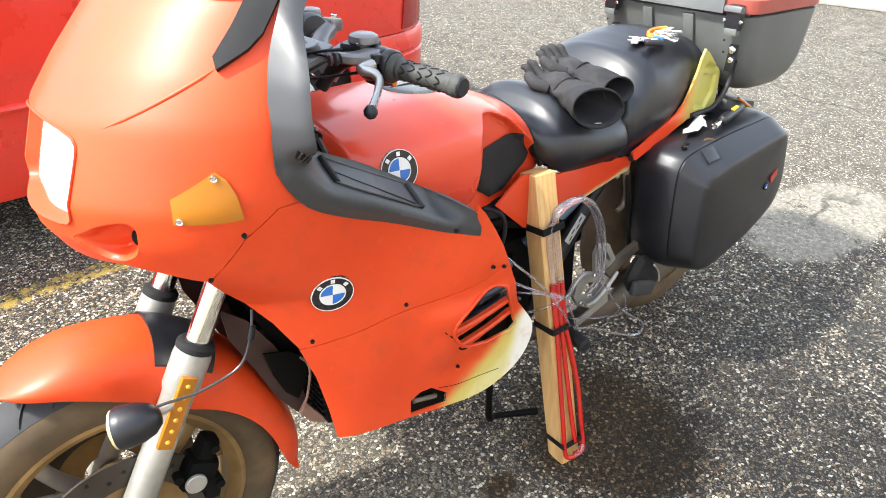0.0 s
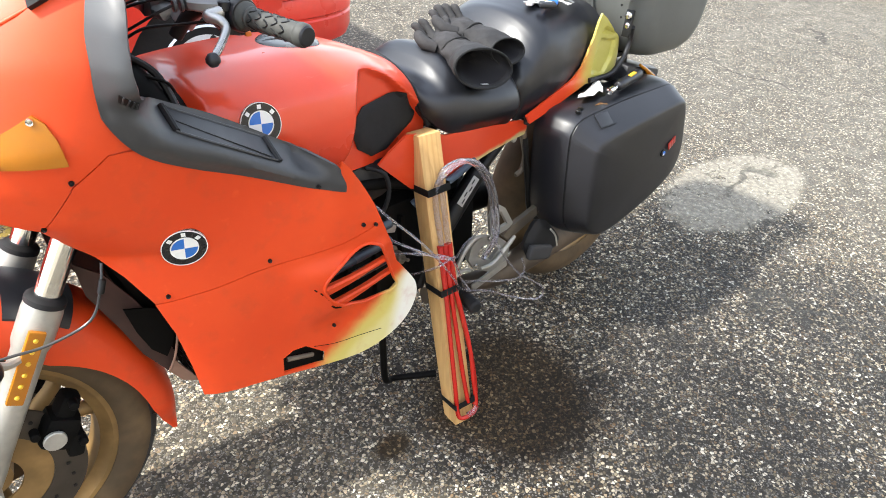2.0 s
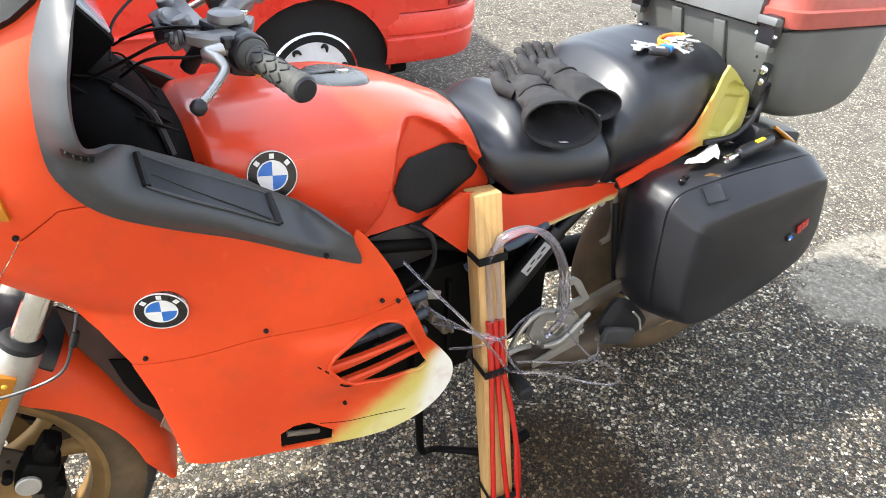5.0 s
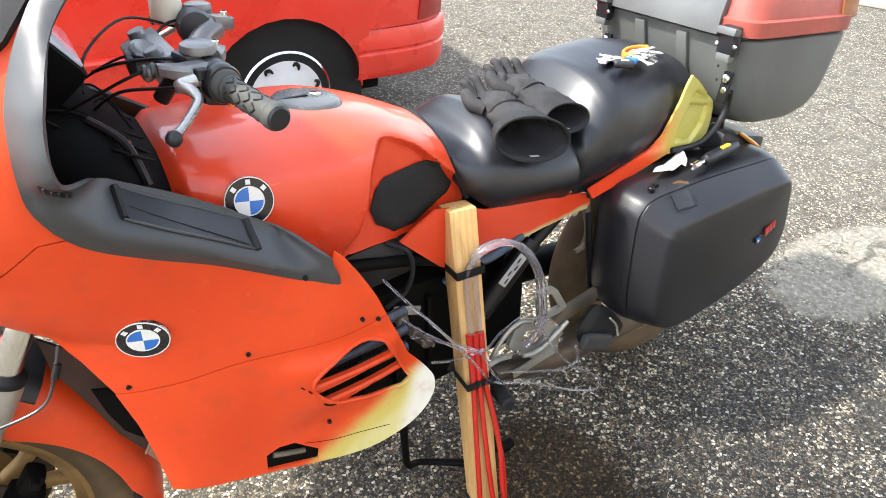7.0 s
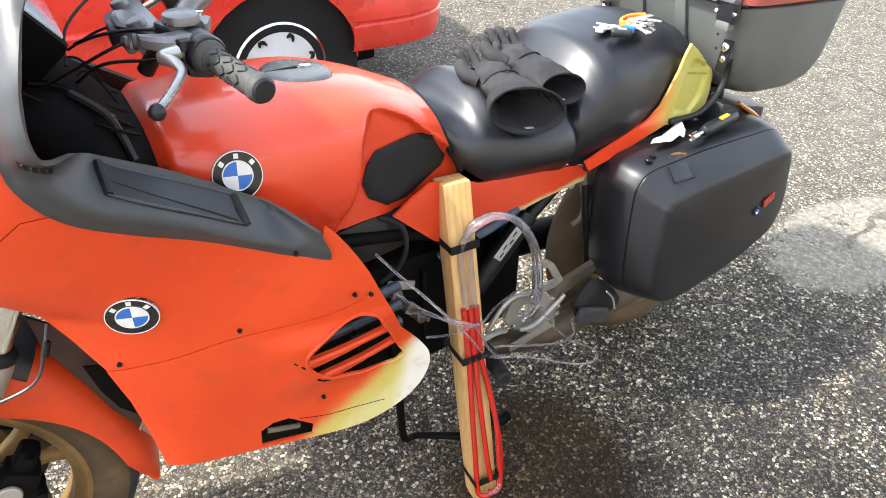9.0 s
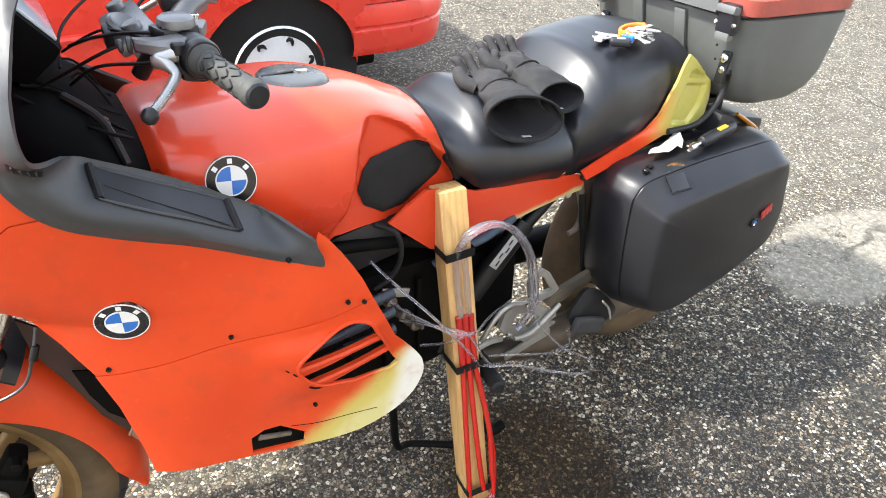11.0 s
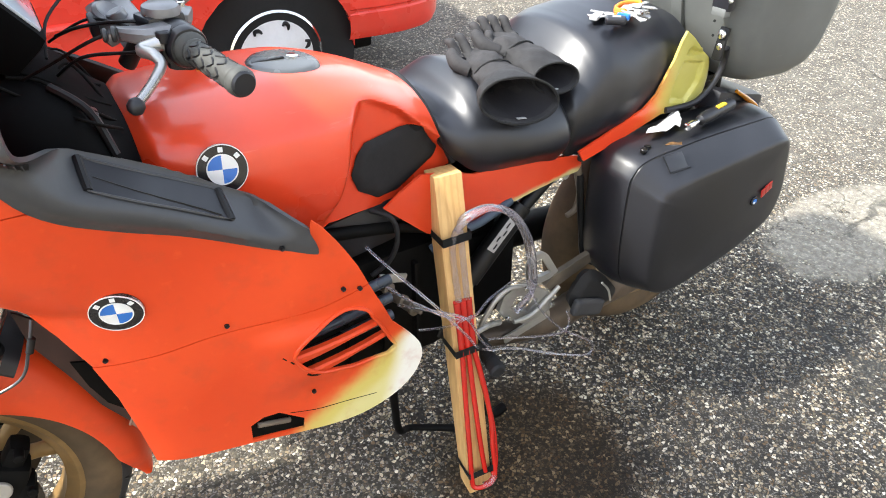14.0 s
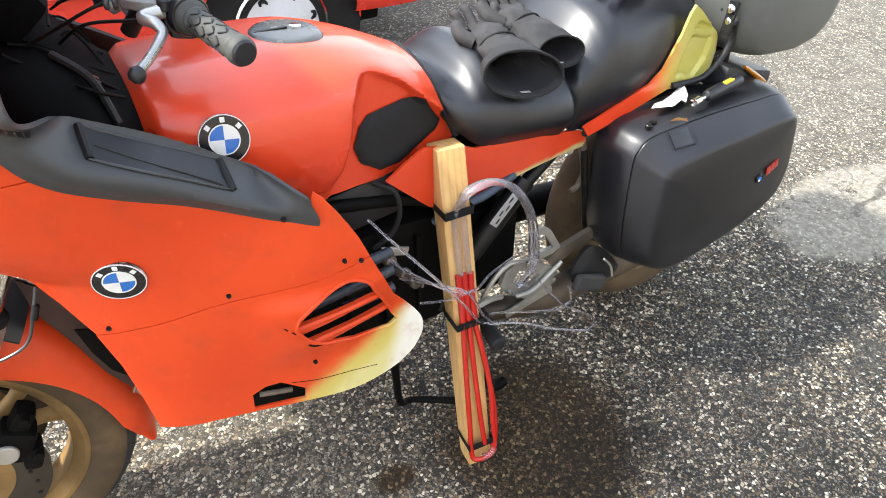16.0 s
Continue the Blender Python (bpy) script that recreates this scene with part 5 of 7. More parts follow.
    put("brake_hose", tube(bmesh.new(), [(0.480, -0.140, 1.052), (0.440, -0.120, 1.052), (0.405, -0.07, 1.038), (0.38, 0.0, 1.012)], 0.0024, 8), M_CABLE, hb)
    if flip > 0:
        put("cable", tube(bmesh.new(), [(0.424, -0.166, 1.050), (0.40, -0.158, 1.040), (0.36, -0.13, 1.015), (0.30, -0.09, 0.98)], 0.0022, 8), M_CABLE, hb)
        put("wiring", tube(bmesh.new(), [sw_at + Vector((-0.015, 0.02, -0.015)), (0.455, -0.12, 1.010), (0.40, -0.09, 1.005), (0.36, -0.05, 0.97)], 0.0024, 8), M_CABLE, hb)
        put("wiring", tube(bmesh.new(), [(0.478, -0.10, 1.03), (0.435, -0.06, 1.042), (0.41, -0.02, 1.03), (0.37, 0.02, 1.0)], 0.002, 8), M_CABLE, hb)
    return hb


handlebar(1, "black left handlebar with grip and lever")
handlebar(-1, "black right handlebar with grip and lever")
bm = lathe(bmesh.new(), [(0, 0), (0.024, 0.001), (0.026, 0.004), (0.026, 0.048), (0.022, 0.052), (0, 0.053)], (0.524, 0.155, 1.034), (0.05, 0, 1), 26)
part("brake_reservoir", bm, M_CREAM, bike, "milky white brake fluid cup")
part("steering_cable", tube(bmesh.new(), [(0.53, 0.14, 1.03), (0.45, 0.10, 1.06), (0.38, 0.04, 1.03), (0.36, -0.02, 0.99)], 0.0022, 8), M_CABLE, bike)
part("throttle_housing", lathe(bmesh.new(), [(0.014, -0.03), (0.026, -0.026), (0.030, -0.015), (0.030, 0.02), (0.022, 0.030)], (0.560, 0.125, 1.030), (0.12, 1, -0.05), 28), M_CASE, bike, "black throttle housing")
part("kill_switch", box(bmesh.new(), (0.571, 0.150, 1.052), (0.008, 0.012, 0.020), 0.003, Matrix.Rotation(0.3, 3, "Y")), M_ORANGE, bike, "small orange switch")
# scraped line across the pale tip of the lower fairing, and scuffs beside the vent
for run, thick in ((((0.540, 0.405), (0.590, 0.387), (0.649, 0.376), (0.703, 0.365)), 0.0009), (((0.538, 0.556), (0.543, 0.550)), 0.0014), (((0.549, 0.544), (0.554, 0.537)), 0.0016), (((0.560, 0.530), (0.566, 0.520)), 0.0013), (((0.574, 0.500), (0.584, 0.490), (0.598, 0.484)), 0.0022)):
    part("scrape_line", tube(bmesh.new(), [fair_xz(x, z, scoop(x, z) - 0.0002) for x, z in run], thick, 5), M_DARK, lfair, "dark scraped line")
part("belly_bracket", box(bmesh.new(), fair_xz(0.515, 0.392, -0.020), (0.12, 0.006, 0.090), 0.002, Matrix.Rotation(radians(12), 3, "Y")), M_DARK, bike, "black bracket behind the fairing's opening")
part("belly_bolt", tube(bmesh.new(), [fair_xz(0.485, 0.396, -0.010), fair_xz(0.515, 0.388, -0.008), fair_xz(0.540, 0.378, -0.010)], 0.005, 8), M_ALUDIRT, bike)
part("vent_rim", tube(bmesh.new(), [fair_xz(x, z, scoop(x, z) + 0.0005) for x, z in resample(VENT, 0.02)], 0.0034, 8, True, 3), M_FAIR, lfair, "raised orange-red lip round the vent")
# loose cables, a relay and a bracket in the dark below the bars
rng = random.Random(12)
for k in range(7):
    y = -0.15 + 0.04 * k
    part("loom_cable", tube(bmesh.new(), [(0.30 + rng.uniform(-0.02, 0.02), y, 0.995 + rng.uniform(-0.01, 0.02)), (0.345, y + rng.uniform(-0.03, 0.03), 0.975 + rng.uniform(-0.02, 0.03)), (0.385, y + rng.uniform(-0.03, 0.03), 0.945 + rng.uniform(-0.01, 0.03)), (0.42, y * 0.8, 0.905 + rng.uniform(0, 0.02))], rng.uniform(0.0016, 0.0026), 8), M_DARK, bike)
part("relay_box", box(bmesh.new(), (0.375, -0.120, 0.935), (0.034, 0.028, 0.034), 0.004, Matrix.Rotation(0.5, 3, "Y")), M_CASE, bike, "black relay box")
part("stay_bracket", tube(bmesh.new(), [(0.40, -0.175, 0.90), (0.385, -0.150, 0.955), (0.35, -0.12, 0.985)], 0.006, 8), M_BLACK, bike)

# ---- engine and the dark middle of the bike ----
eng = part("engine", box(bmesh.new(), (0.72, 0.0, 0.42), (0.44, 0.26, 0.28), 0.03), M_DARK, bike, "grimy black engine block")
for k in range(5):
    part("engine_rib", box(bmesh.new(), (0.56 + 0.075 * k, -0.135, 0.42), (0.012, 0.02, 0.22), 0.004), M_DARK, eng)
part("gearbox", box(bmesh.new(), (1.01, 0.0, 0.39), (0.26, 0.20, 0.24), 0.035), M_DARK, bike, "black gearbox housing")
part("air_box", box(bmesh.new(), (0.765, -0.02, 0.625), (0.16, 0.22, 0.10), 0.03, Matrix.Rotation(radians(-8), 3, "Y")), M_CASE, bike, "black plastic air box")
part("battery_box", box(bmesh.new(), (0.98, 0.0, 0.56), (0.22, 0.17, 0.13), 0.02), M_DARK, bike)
part("breather_hose", tube(bmesh.new(), [(0.775, -0.13, 0.67), (0.806, -0.152, 0.655), (0.815, -0.155, 0.61), (0.800, -0.15, 0.565), (0.765, -0.14, 0.535)], 0.005, 10), M_RUBBER, bike)
for k, (x, z) in enumerate(((0.785, 0.498), (0.815, 0.455), (0.838, 0.425))):
    tb = part("throttle_body", lathe(bmesh.new(), [(0.007, 0), (0.010, 0.002), (0.010, 0.020), (0.013, 0.022), (0.013, 0.030), (0.007, 0.032)], (x, -0.128, z), (0.25, -1, 0.15), 18), M_ALUDIRT, bike, "dirty alloy throttle body")
    part("union", cyl(bmesh.new(), (x + 0.004, -0.155, z + 0.006), (x + 0.010, -0.178, z + 0.010), 0.004, 10), M_ALUDIRT, tb)
part("throttle_bracket", box(bmesh.new(), (0.80, -0.155, 0.525), (0.06, 0.006, 0.018), 0.002, Matrix.Rotation(radians(18), 3, "Y")), M_ALLOY, bike)
for flip in (1, -1):
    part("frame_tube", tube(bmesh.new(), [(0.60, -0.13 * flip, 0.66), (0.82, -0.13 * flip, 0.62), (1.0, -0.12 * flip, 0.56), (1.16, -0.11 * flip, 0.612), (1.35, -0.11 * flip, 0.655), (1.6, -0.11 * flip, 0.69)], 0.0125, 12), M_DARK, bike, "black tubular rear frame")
    part("frame_tube", tube(bmesh.new(), [(0.92, -0.12 * flip, 0.30), (1.0, -0.12 * flip, 0.42), (1.10, -0.115 * flip, 0.525), (1.22, -0.11 * flip, 0.62)], 0.015, 12), M_BLACK, bike)
shock = part("shock_absorber", tube(bmesh.new(), [(0.990, -0.128, 0.430), (1.120, -0.128, 0.572)], 0.023, 16, False, 0), M_BLACK, bike, "black strut with a silver label")
d = Vector((0.11, 0, 0.115)).normalized()
turn = Matrix((d, Vector((0, -1, 0)), d.cross(Vector((0, -1, 0))))).transposed()
lab = part("label_plate", box(bmesh.new(), Vector((1.055, -0.1505, 0.529)), (0.078, 0.0015, 0.024), 0.0005, turn), M_LABEL, shock, "silver type label")
for k in range(4):
    part("label_bar", box(bmesh.new(), Vector((1.055, -0.1516, 0.529)) + turn @ Vector((-0.026 + 0.017 * k, 0, 0.003 - 0.006 * (k % 2))), (0.013, 0.001, 0.0035), 0.0, turn), M_BLACK, lab)
part("fuel_hose", tube(bmesh.new(), [(0.90, -0.13, 0.54), (0.95, -0.15, 0.575), (1.0, -0.155, 0.585), (1.08, -0.14, 0.60)], 0.009, 10), plain("blue_grey_hose", (0.05, 0.075, 0.11), 0.5), bike, "blue-grey fuel hose")
# cast foot-rest carrier: a bent arm, a pierced plate, a loop and an arm to the rear
PLATE = [(1.040, 0.352), (1.052, 0.385), (1.080, 0.400), (1.115, 0.394), (1.150, 0.374), (1.186, 0.342), (1.190, 0.302), (1.110, 0.288), (1.060, 0.318)]
H1 = [(1.070, 0.345), (1.085, 0.374), (1.115, 0.370), (1.142, 0.348), (1.115, 0.322)]
for flip in (1, -1):
    bm = sheet(PLATE, lambda x, z: (x, -0.178 - 0.004 * math.sin(x * 40), z), 0.011, 0.012, [H1])
    bmesh.ops.scale(bm, vec=(1, flip, 1), verts=bm.verts)
    plate = part("footrest_plate", bm, M_ALLOY, bike, "cast alloy foot-rest plate with an opening")
    if flip > 0:
        part("plate_arm", tube(bmesh.new(), [(0.985, -0.186, 0.345), (1.008, -0.186, 0.383), (1.035, -0.184, 0.406), (1.062, -0.182, 0.412), (1.092, -0.180, 0.402)], 0.0058, 12), M_ALLOY, plate, "polished bent arm")
        loop_out = [(1.112, 0.445), (1.122, 0.464), (1.150, 0.466), (1.166, 0.454), (1.198, 0.400), (1.190, 0.388), (1.150, 0.384), (1.118, 0.392)]
        loop_in = [(1.130, 0.440), (1.136, 0.450), (1.150, 0.450), (1.178, 0.404), (1.150, 0.402), (1.132, 0.410)]
        part("plate_loop", sheet(loop_out, lambda x, z: (x, -0.174, z), 0.010, 0.008, [loop_in]), M_ALLOY, plate, "triangular cast loop")
        part("plate_rib", tube(bmesh.new(), [(1.070, -0.190, 0.320), (1.115, -0.190, 0.318), (1.170, -0.188, 0.350), (1.195, -0.186, 0.366)], [0.005, 0.0065, 0.0065, 0.005], 10), M_ALLOY, plate)
        part("rear_arm", sheet([(1.160, 0.376), (1.190, 0.394), (1.285, 0.418), (1.303, 0.410), (1.297, 0.394), (1.205, 0.362), (1.180, 0.352)], lambda x, z: (x, -0.178, z), 0.014, 0.02), M_ALUDIRT, plate, "flat arm to the rear foot-rest")
        for x, z in ((1.060, 0.330), (1.105, 0.392), (1.180, 0.318), (1.292, 0.406)):
            bm = bmesh.new()
            lathe(bm, [(0, 0.006), (0.006, 0.006), (0.007, 0.004), (0.007, 0)], (x, -0.181, z), (0, -1, 0), 12)
            part("bolt", bm, M_CHROME, plate)
peg = part("footrest", cyl(bmesh.new(), (0.985, -0.165, 0.300), (0.965, -0.285, 0.302), 0.0165, 16, 0.005), M_RUBBER, bike, "black rubber foot-rest")
for k in range(5):
    part("rubber_ring", cyl(bmesh.new(), Vector((0.981, -0.19, 0.3)) + Vector((-0.0033, -0.02, 0)) * k, Vector((0.981, -0.198, 0.3)) + Vector((-0.0033, -0.02, 0)) * k, 0.0185, 14), M_RUBBER, peg)
part("gear_pedal", tube(bmesh.new(), [(1.04, -0.18, 0.325), (0.99, -0.20, 0.35), (0.93, -0.21, 0.345), (0.90, -0.24, 0.335)], 0.006, 8), M_ALLOY, bike)
REST = [(p.x, p.y) for p in curve([(x, z, 0) for x, z in ((1.202, 0.345), (1.222, 0.385), (1.250, 0.406), (1.285, 0.388), (1.338, 0.328), (1.346, 0.303), (1.322, 0.286), (1.270, 0.286), (1.222, 0.300))], True, 4)]
rest = part("pillion_footrest", sheet(REST, lambda x, z: (x, -0.214 - 0.012 * sm(to_line((x, z), REST + REST[:1]) / 0.02), z), 0.016, 0.01), M_RUBBER, bike, "black folded pillion foot-rest")
part("foot_pad", box(bmesh.new(), (1.240, -0.236, 0.322), (0.090, 0.020, 0.040), 0.009, Matrix.Rotation(radians(20), 3, "Y"), 3), M_TREAD, rest, "worn rubber pad")
part("heat_strap", tube(bmesh.new(), [(1.262, -0.2475, 0.388), (1.285, -0.248, 0.360), (1.297, -0.2475, 0.325)], 0.0025, 6), M_ALLOY, bike)
part("exhaust_pipe", tube(bmesh.new(), [(0.95, -0.11, 0.250), (1.05, -0.13, 0.243), (1.20, -0.135, 0.222), (1.40, -0.105, 0.210), (1.62, -0.09, 0.215)], [0.022, 0.025, 0.033, 0.042, 0.046], 18), plain("burnt_silencer_steel", (0.105, 0.078, 0.055), 0.55, 0.35, vary=0.35, grain=25.0, bump=0.25), bike, "dirty tan exhaust silencer")
part("heat_shield", box(bmesh.new(), (1.13, -0.165, 0.262), (0.13, 0.006, 0.022), 0.002, Matrix.Rotation(radians(-12), 3, "Y")), M_ALLOY, bike)
# stands
part("side_stand", tube(bmesh.new(), [(0.79, -0.13, 0.33), (0.795, -0.135, 0.24), (0.80, -0.13, 0.15), (0.815, -0.115, 0.05), (0.86, -0.10, 0.018), (0.945, -0.165, 0.028)], [0.010, 0.010, 0.009, 0.009, 0.008, 0.010], 10), M_DARK, bike, "black folded stand lever")
for flip in (1, -1):
    part("centre_stand_leg", tube(bmesh.new(), [(1.0, -0.12 * flip, 0.22), (1.02, -0.135 * flip, 0.12), (1.045, -0.15 * flip, 0.022 - 0.013 * flip), (1.09, -0.15 * flip, 0.018 - 0.013 * flip)], 0.013, 10), M_DARK, bike)
# rear wheel and swing arm
RAX = Vector((1.620, 0.0, 0.302))
rw = part("rear_wheel", lathe(bmesh.new(), [(0.224, 0.060), (0.212, 0.058), (0.196, 0.04), (0.190, -0.04), (0.212, -0.058), (0.224, -0.060), (0.206, -0.060), (0.184, -0.042), (0.180, 0.042), (0.206, 0.060)], RAX, (0, 1, 0), 56, True), M_RIM, bike, "dusty gold rear wheel behind the side case")
prof = [(0.302 - 0.07 + 0.07 * math.cos(a), 0.075 * math.sin(a)) for a in (math.pi * (k / 16 - 0.5) * 1.3 for k in range(17))] + [(0.216, 0.055), (0.216, -0.055)]
part("tyre", lathe(bmesh.new(), prof, RAX, (0, 1, 0), 56, True), M_TYRE, rw)
for k in range(3):
    a = radians(75 + 120 * k)
    dd = Vector((math.cos(a), 0, math.sin(a)))
    part("spoke", tube(bmesh.new(), [RAX + dd * 0.03, RAX + dd * 0.10, RAX + dd * 0.195], [0.03, 0.022, 0.026], 10), M_RIM, rw)
part("hub", lathe(bmesh.new(), [(0.02, -0.07), (0.06, -0.065), (0.065, 0.0), (0.06, 0.065), (0.02, 0.07)], RAX, (0, 1, 0), 28), M_ALLOY, rw)
part("swing_arm", tube(bmesh.new(), [(0.98, 0.10, 0.33), (1.2, 0.11, 0.32), (1.620, 0.10, 0.302)], 0.042, 14), M_DARK, bike)
part("rear_mudguard", sheet([(-1, 0), (1, 0), (1, 1), (-1, 1)], lambda c, a: (RAX.x + 0.335 * math.cos(radians(108 - 78 * (1 - a))), 0.085 * c, RAX.z + 0.335 * math.sin(radians(108 - 78 * (1 - a)))), 0.004, 0.12, out=(0, 0, 1)), M_CASE, bike)
# rack of the side cases
for flip in (1, -1):
    part("case_rack", tube(bmesh.new(), [(1.27, -0.13 * flip, 0.60), (1.285, -0.137 * flip, 0.48), (1.32, -0.137 * flip, 0.36), (1.45, -0.137 * flip, 0.33), (1.64, -0.137 * flip, 0.42), (1.66, -0.13 * flip, 0.66)], 0.008, 8), M_BLACK, bike, "black case rack")
part("rack_hook", tube(bmesh.new(), [(1.262, -0.125, 0.628), (1.272, -0.125, 0.590), (1.282, -0.125, 0.545), (1.272, -0.125, 0.510), (1.250, -0.125, 0.500)], [0.010, 0.009, 0.008, 0.007, 0.006], 8), M_ALUDIRT, bike, "dirty curved rack hook")
part("bolt", cyl(bmesh.new(), (1.235, -0.12, 0.605), (1.235, -0.128, 0.605), 0.009, 12), M_ALLOY, bike)

# ---- tail, luggage rail ----
tail = part("tail_housing", box(bmesh.new(), (1.705, 0.0, 0.675), (0.17, 0.34, 0.06), 0.018, Matrix.Rotation(radians(14), 3, "Y")), M_CASE, bike, "black tail light housing")
for flip in (1, -1):
    bm = tube(bmesh.new(), [(1.676, -0.172, 0.716), (1.715, -0.176, 0.691), (1.750, -0.178, 0.664), (1.756, -0.176, 0.640), (1.754, -0.13, 0.632)], [0.004, 0.006, 0.008, 0.009, 0.009], 10)
    bmesh.ops.scale(bm, vec=(1, flip, 1), verts=bm.verts)
    part("tail_indicator", bm, M_AMBER, tail, "amber wrap-round rear indicator")
    bm = tube(bmesh.new(), [(1.575, -0.195, 0.838), (1.586, -0.188, 0.816), (1.587, -0.185, 0.792), (1.572, -0.185, 0.762), (1.550, -0.184, 0.739), (1.517, -0.182, 0.724), (1.452, -0.172, 0.720)], 0.0066, 12)
    bmesh.ops.scale(bm, vec=(1, flip, 1), verts=bm.verts)
    part("grab_rail", bm, M_CASE, bike, "slim dark grey grab rail")
part("rack_foot", cyl(bmesh.new(), (1.66, -0.13, 0.70), (1.655, -0.13, 0.76), 0.009, 12), M_BLACK, bike)
part("rack_foot", cyl(bmesh.new(), (1.66, 0.13, 0.70), (1.655, 0.13, 0.76), 0.009, 12), M_BLACK, bike)
part("luggage_plate", box(bmesh.new(), (1.72, 0, 0.742), (0.26, 0.26, 0.014), 0.004), M_BLACK, bike)


# ---- side cases ----
def pannier(label):
    th = thing("pannier_case", (1.48, -0.24, 0.34), label, "side case")
    # outlines, counter-clockwise from the front upper corner: at the lid's outer edge and at the seam
    EDGE = [(1.318, 0.590), (1.326, 0.614), (1.350, 0.630), (1.42, 0.639), (1.50, 0.645), (1.62, 0.653), (1.686, 0.654), (1.711, 0.634), (1.724, 0.575), (1.733, 0.515), (1.722, 0.460), (1.690, 0.428), (1.60, 0.389), (1.49, 0.362), (1.42, 0.351), (1.372, 0.357), (1.333, 0.388), (1.320, 0.44)]
    SEAM = [(1.282, 0.610), (1.292, 0.652), (1.325, 0.674), (1.42, 0.681), (1.50, 0.684), (1.62, 0.683), (1.694, 0.680), (1.720, 0.656), (1.733, 0.58), (1.740, 0.515), (1.728, 0.455), (1.692, 0.420), (1.60, 0.380), (1.49, 0.352), (1.42, 0.340), (1.365, 0.345), (1.310, 0.382), (1.288, 0.45)]

    def blend(y, k, grow=0.0):
        """Between seam (0) and outer edge (1); above 1 it shrinks on towards the middle of the lid. grow draws it in or out."""
        c = Vector((1.525, 0.50))
        out = []
        for a, b in zip(SEAM, EDGE):
            p = Vector(a).lerp(Vector(b), min(k, 1.0))
            p = c + (p - c) * (1 - max(0.0, k - 1.0))
            d = (p - c).normalized()
            out.append((p.x + d.x * grow, y, p.y + d.y * grow))
        return out

    def shell(levels):
        bm = bmesh.new()
        rings = [[bm.verts.new(p) for p in curve(blend(*lv), True, 5)] for lv in levels]
        stitch(bm, rings)
        bm.faces.new(rings[0]), bm.faces.new(rings[-1])
        return bm

    body = part("case_shell", shell([(-0.136, 0.0, -0.030), (-0.139, 0.0, -0.012), (-0.147, 0.0, 0.002), (-0.165, 0.0, 0.009), (-0.195, 0.0, 0.012), (-0.230, 0.0, 0.010), (-0.2560, 0.0, 0.003), (-0.2590, 0.0, 0.001), (-0.2605, 0.0, -0.005)]), M_CASE, th)
    lid = part("case_lid", shell([(-0.2630, 0.0, -0.005), (-0.2645, 0.0, 0.001), (-0.270, 0.12, 0.001), (-0.300, 0.82, 0.001), (-0.3065, 0.95, 0.001), (-0.3115, 1.0, -0.001), (-0.3150, 1.03, 0.0), (-0.3175, 1.07, 0.0), (-0.3215, 1.28, 0.0), (-0.3245, 1.55, 0.0), (-0.3260, 1.85, 0.0)]), M_CASE, th)
    slope = Matrix.Rotation(radians(46), 3, "X")
    hasp = part("latch", box(bmesh.new(), (1.383, -0.2785, 0.6640), (0.050, 0.034, 0.006), 0.0015, slope), M_CASE, lid, "flush black lid latch")
    part("latch_gap", tube(bmesh.new(), [Vector((1.383, -0.2788, 0.6645)) + slope @ Vector(p) for p in ((-0.0275, 0.018, 0.0040), (-0.0275, -0.0195, 0.0040), (0.0275, -0.0195, 0.0040))], 0.0013, 5, False, 0), M_BLACK, hasp)
    part("lock_barrel", cyl(bmesh.new(), (1.330, -0.238, 0.682), (1.330, -0.240, 0.6915), 0.007, 14), M_BLACK, body, "black case lock")
    part("hinge_post", box(bmesh.new(), (1.348, -0.232, 0.6885), (0.012, 0.010, 0.006), 0.002), M_BLACK, body)
    part("lid_seam", tube(bmesh.new(), blend(-0.2618, 0.0, -0.0022), 0.0024, 6, True, 5), M_BLACK, body, "black seam between shell and lid")
    part("scuff", sheet([(1.331, 0.592), (1.341, 0.590), (1.343, 0.545), (1.338, 0.520), (1.332, 0.525)], lambda x, z: (x, -0.3165 - 0.14 * (x - 1.331), z), 0.0015, 0.01), M_RUBBER, lid, "dark rub mark")
    at = Vector((1.612, -0.3268, 0.526))
    disc = part("badge_base", lathe(bmesh.new(), [(0, 0.0022), (0.0098, 0.0022), (0.0106, 0.0014), (0.0106, -0.004)], at, (0, -1, 0.05), 24), M_BADGE, lid, "small dark round badge")
    part("badge_field", lathe(bmesh.new(), [(0, 0.0030), (0.0058, 0.0030), (0.0060, 0.0020)], at, (0, -1, 0.05), 20), M_BLUE, disc, "blue field")
    part("badge_field", box(bmesh.new(), at + Vector((-0.0025, -0.0033, -0.0025)), (0.005, 0.001, 0.005), 0.0003), M_WHITE, disc, "white field")
    for k in range(3):
        part("emblem_bar", box(bmesh.new(), at + Vector((0.025 + 0.0135 * k, -0.0002 + 0.0022 * k, 0.014 + 0.004 * k)), (0.0125, 0.003, 0.020), 0.0006, Matrix.Rotation(radians(-14), 3, "Y") @ Matrix.Rotation(radians(8), 3, "Z")), M_EMBLEM, lid, "small red emblem bar")
    return th


M_EMBLEM = plain("red_emblem", (0.45, 0.03, 0.02), 0.4)
pannier("black plastic side case with a small round badge")


# ---- top case ----
M_OLDORANGE = plain("brown_orange_reflector", (0.36, 0.13, 0.045), 0.25, vary=0.2)


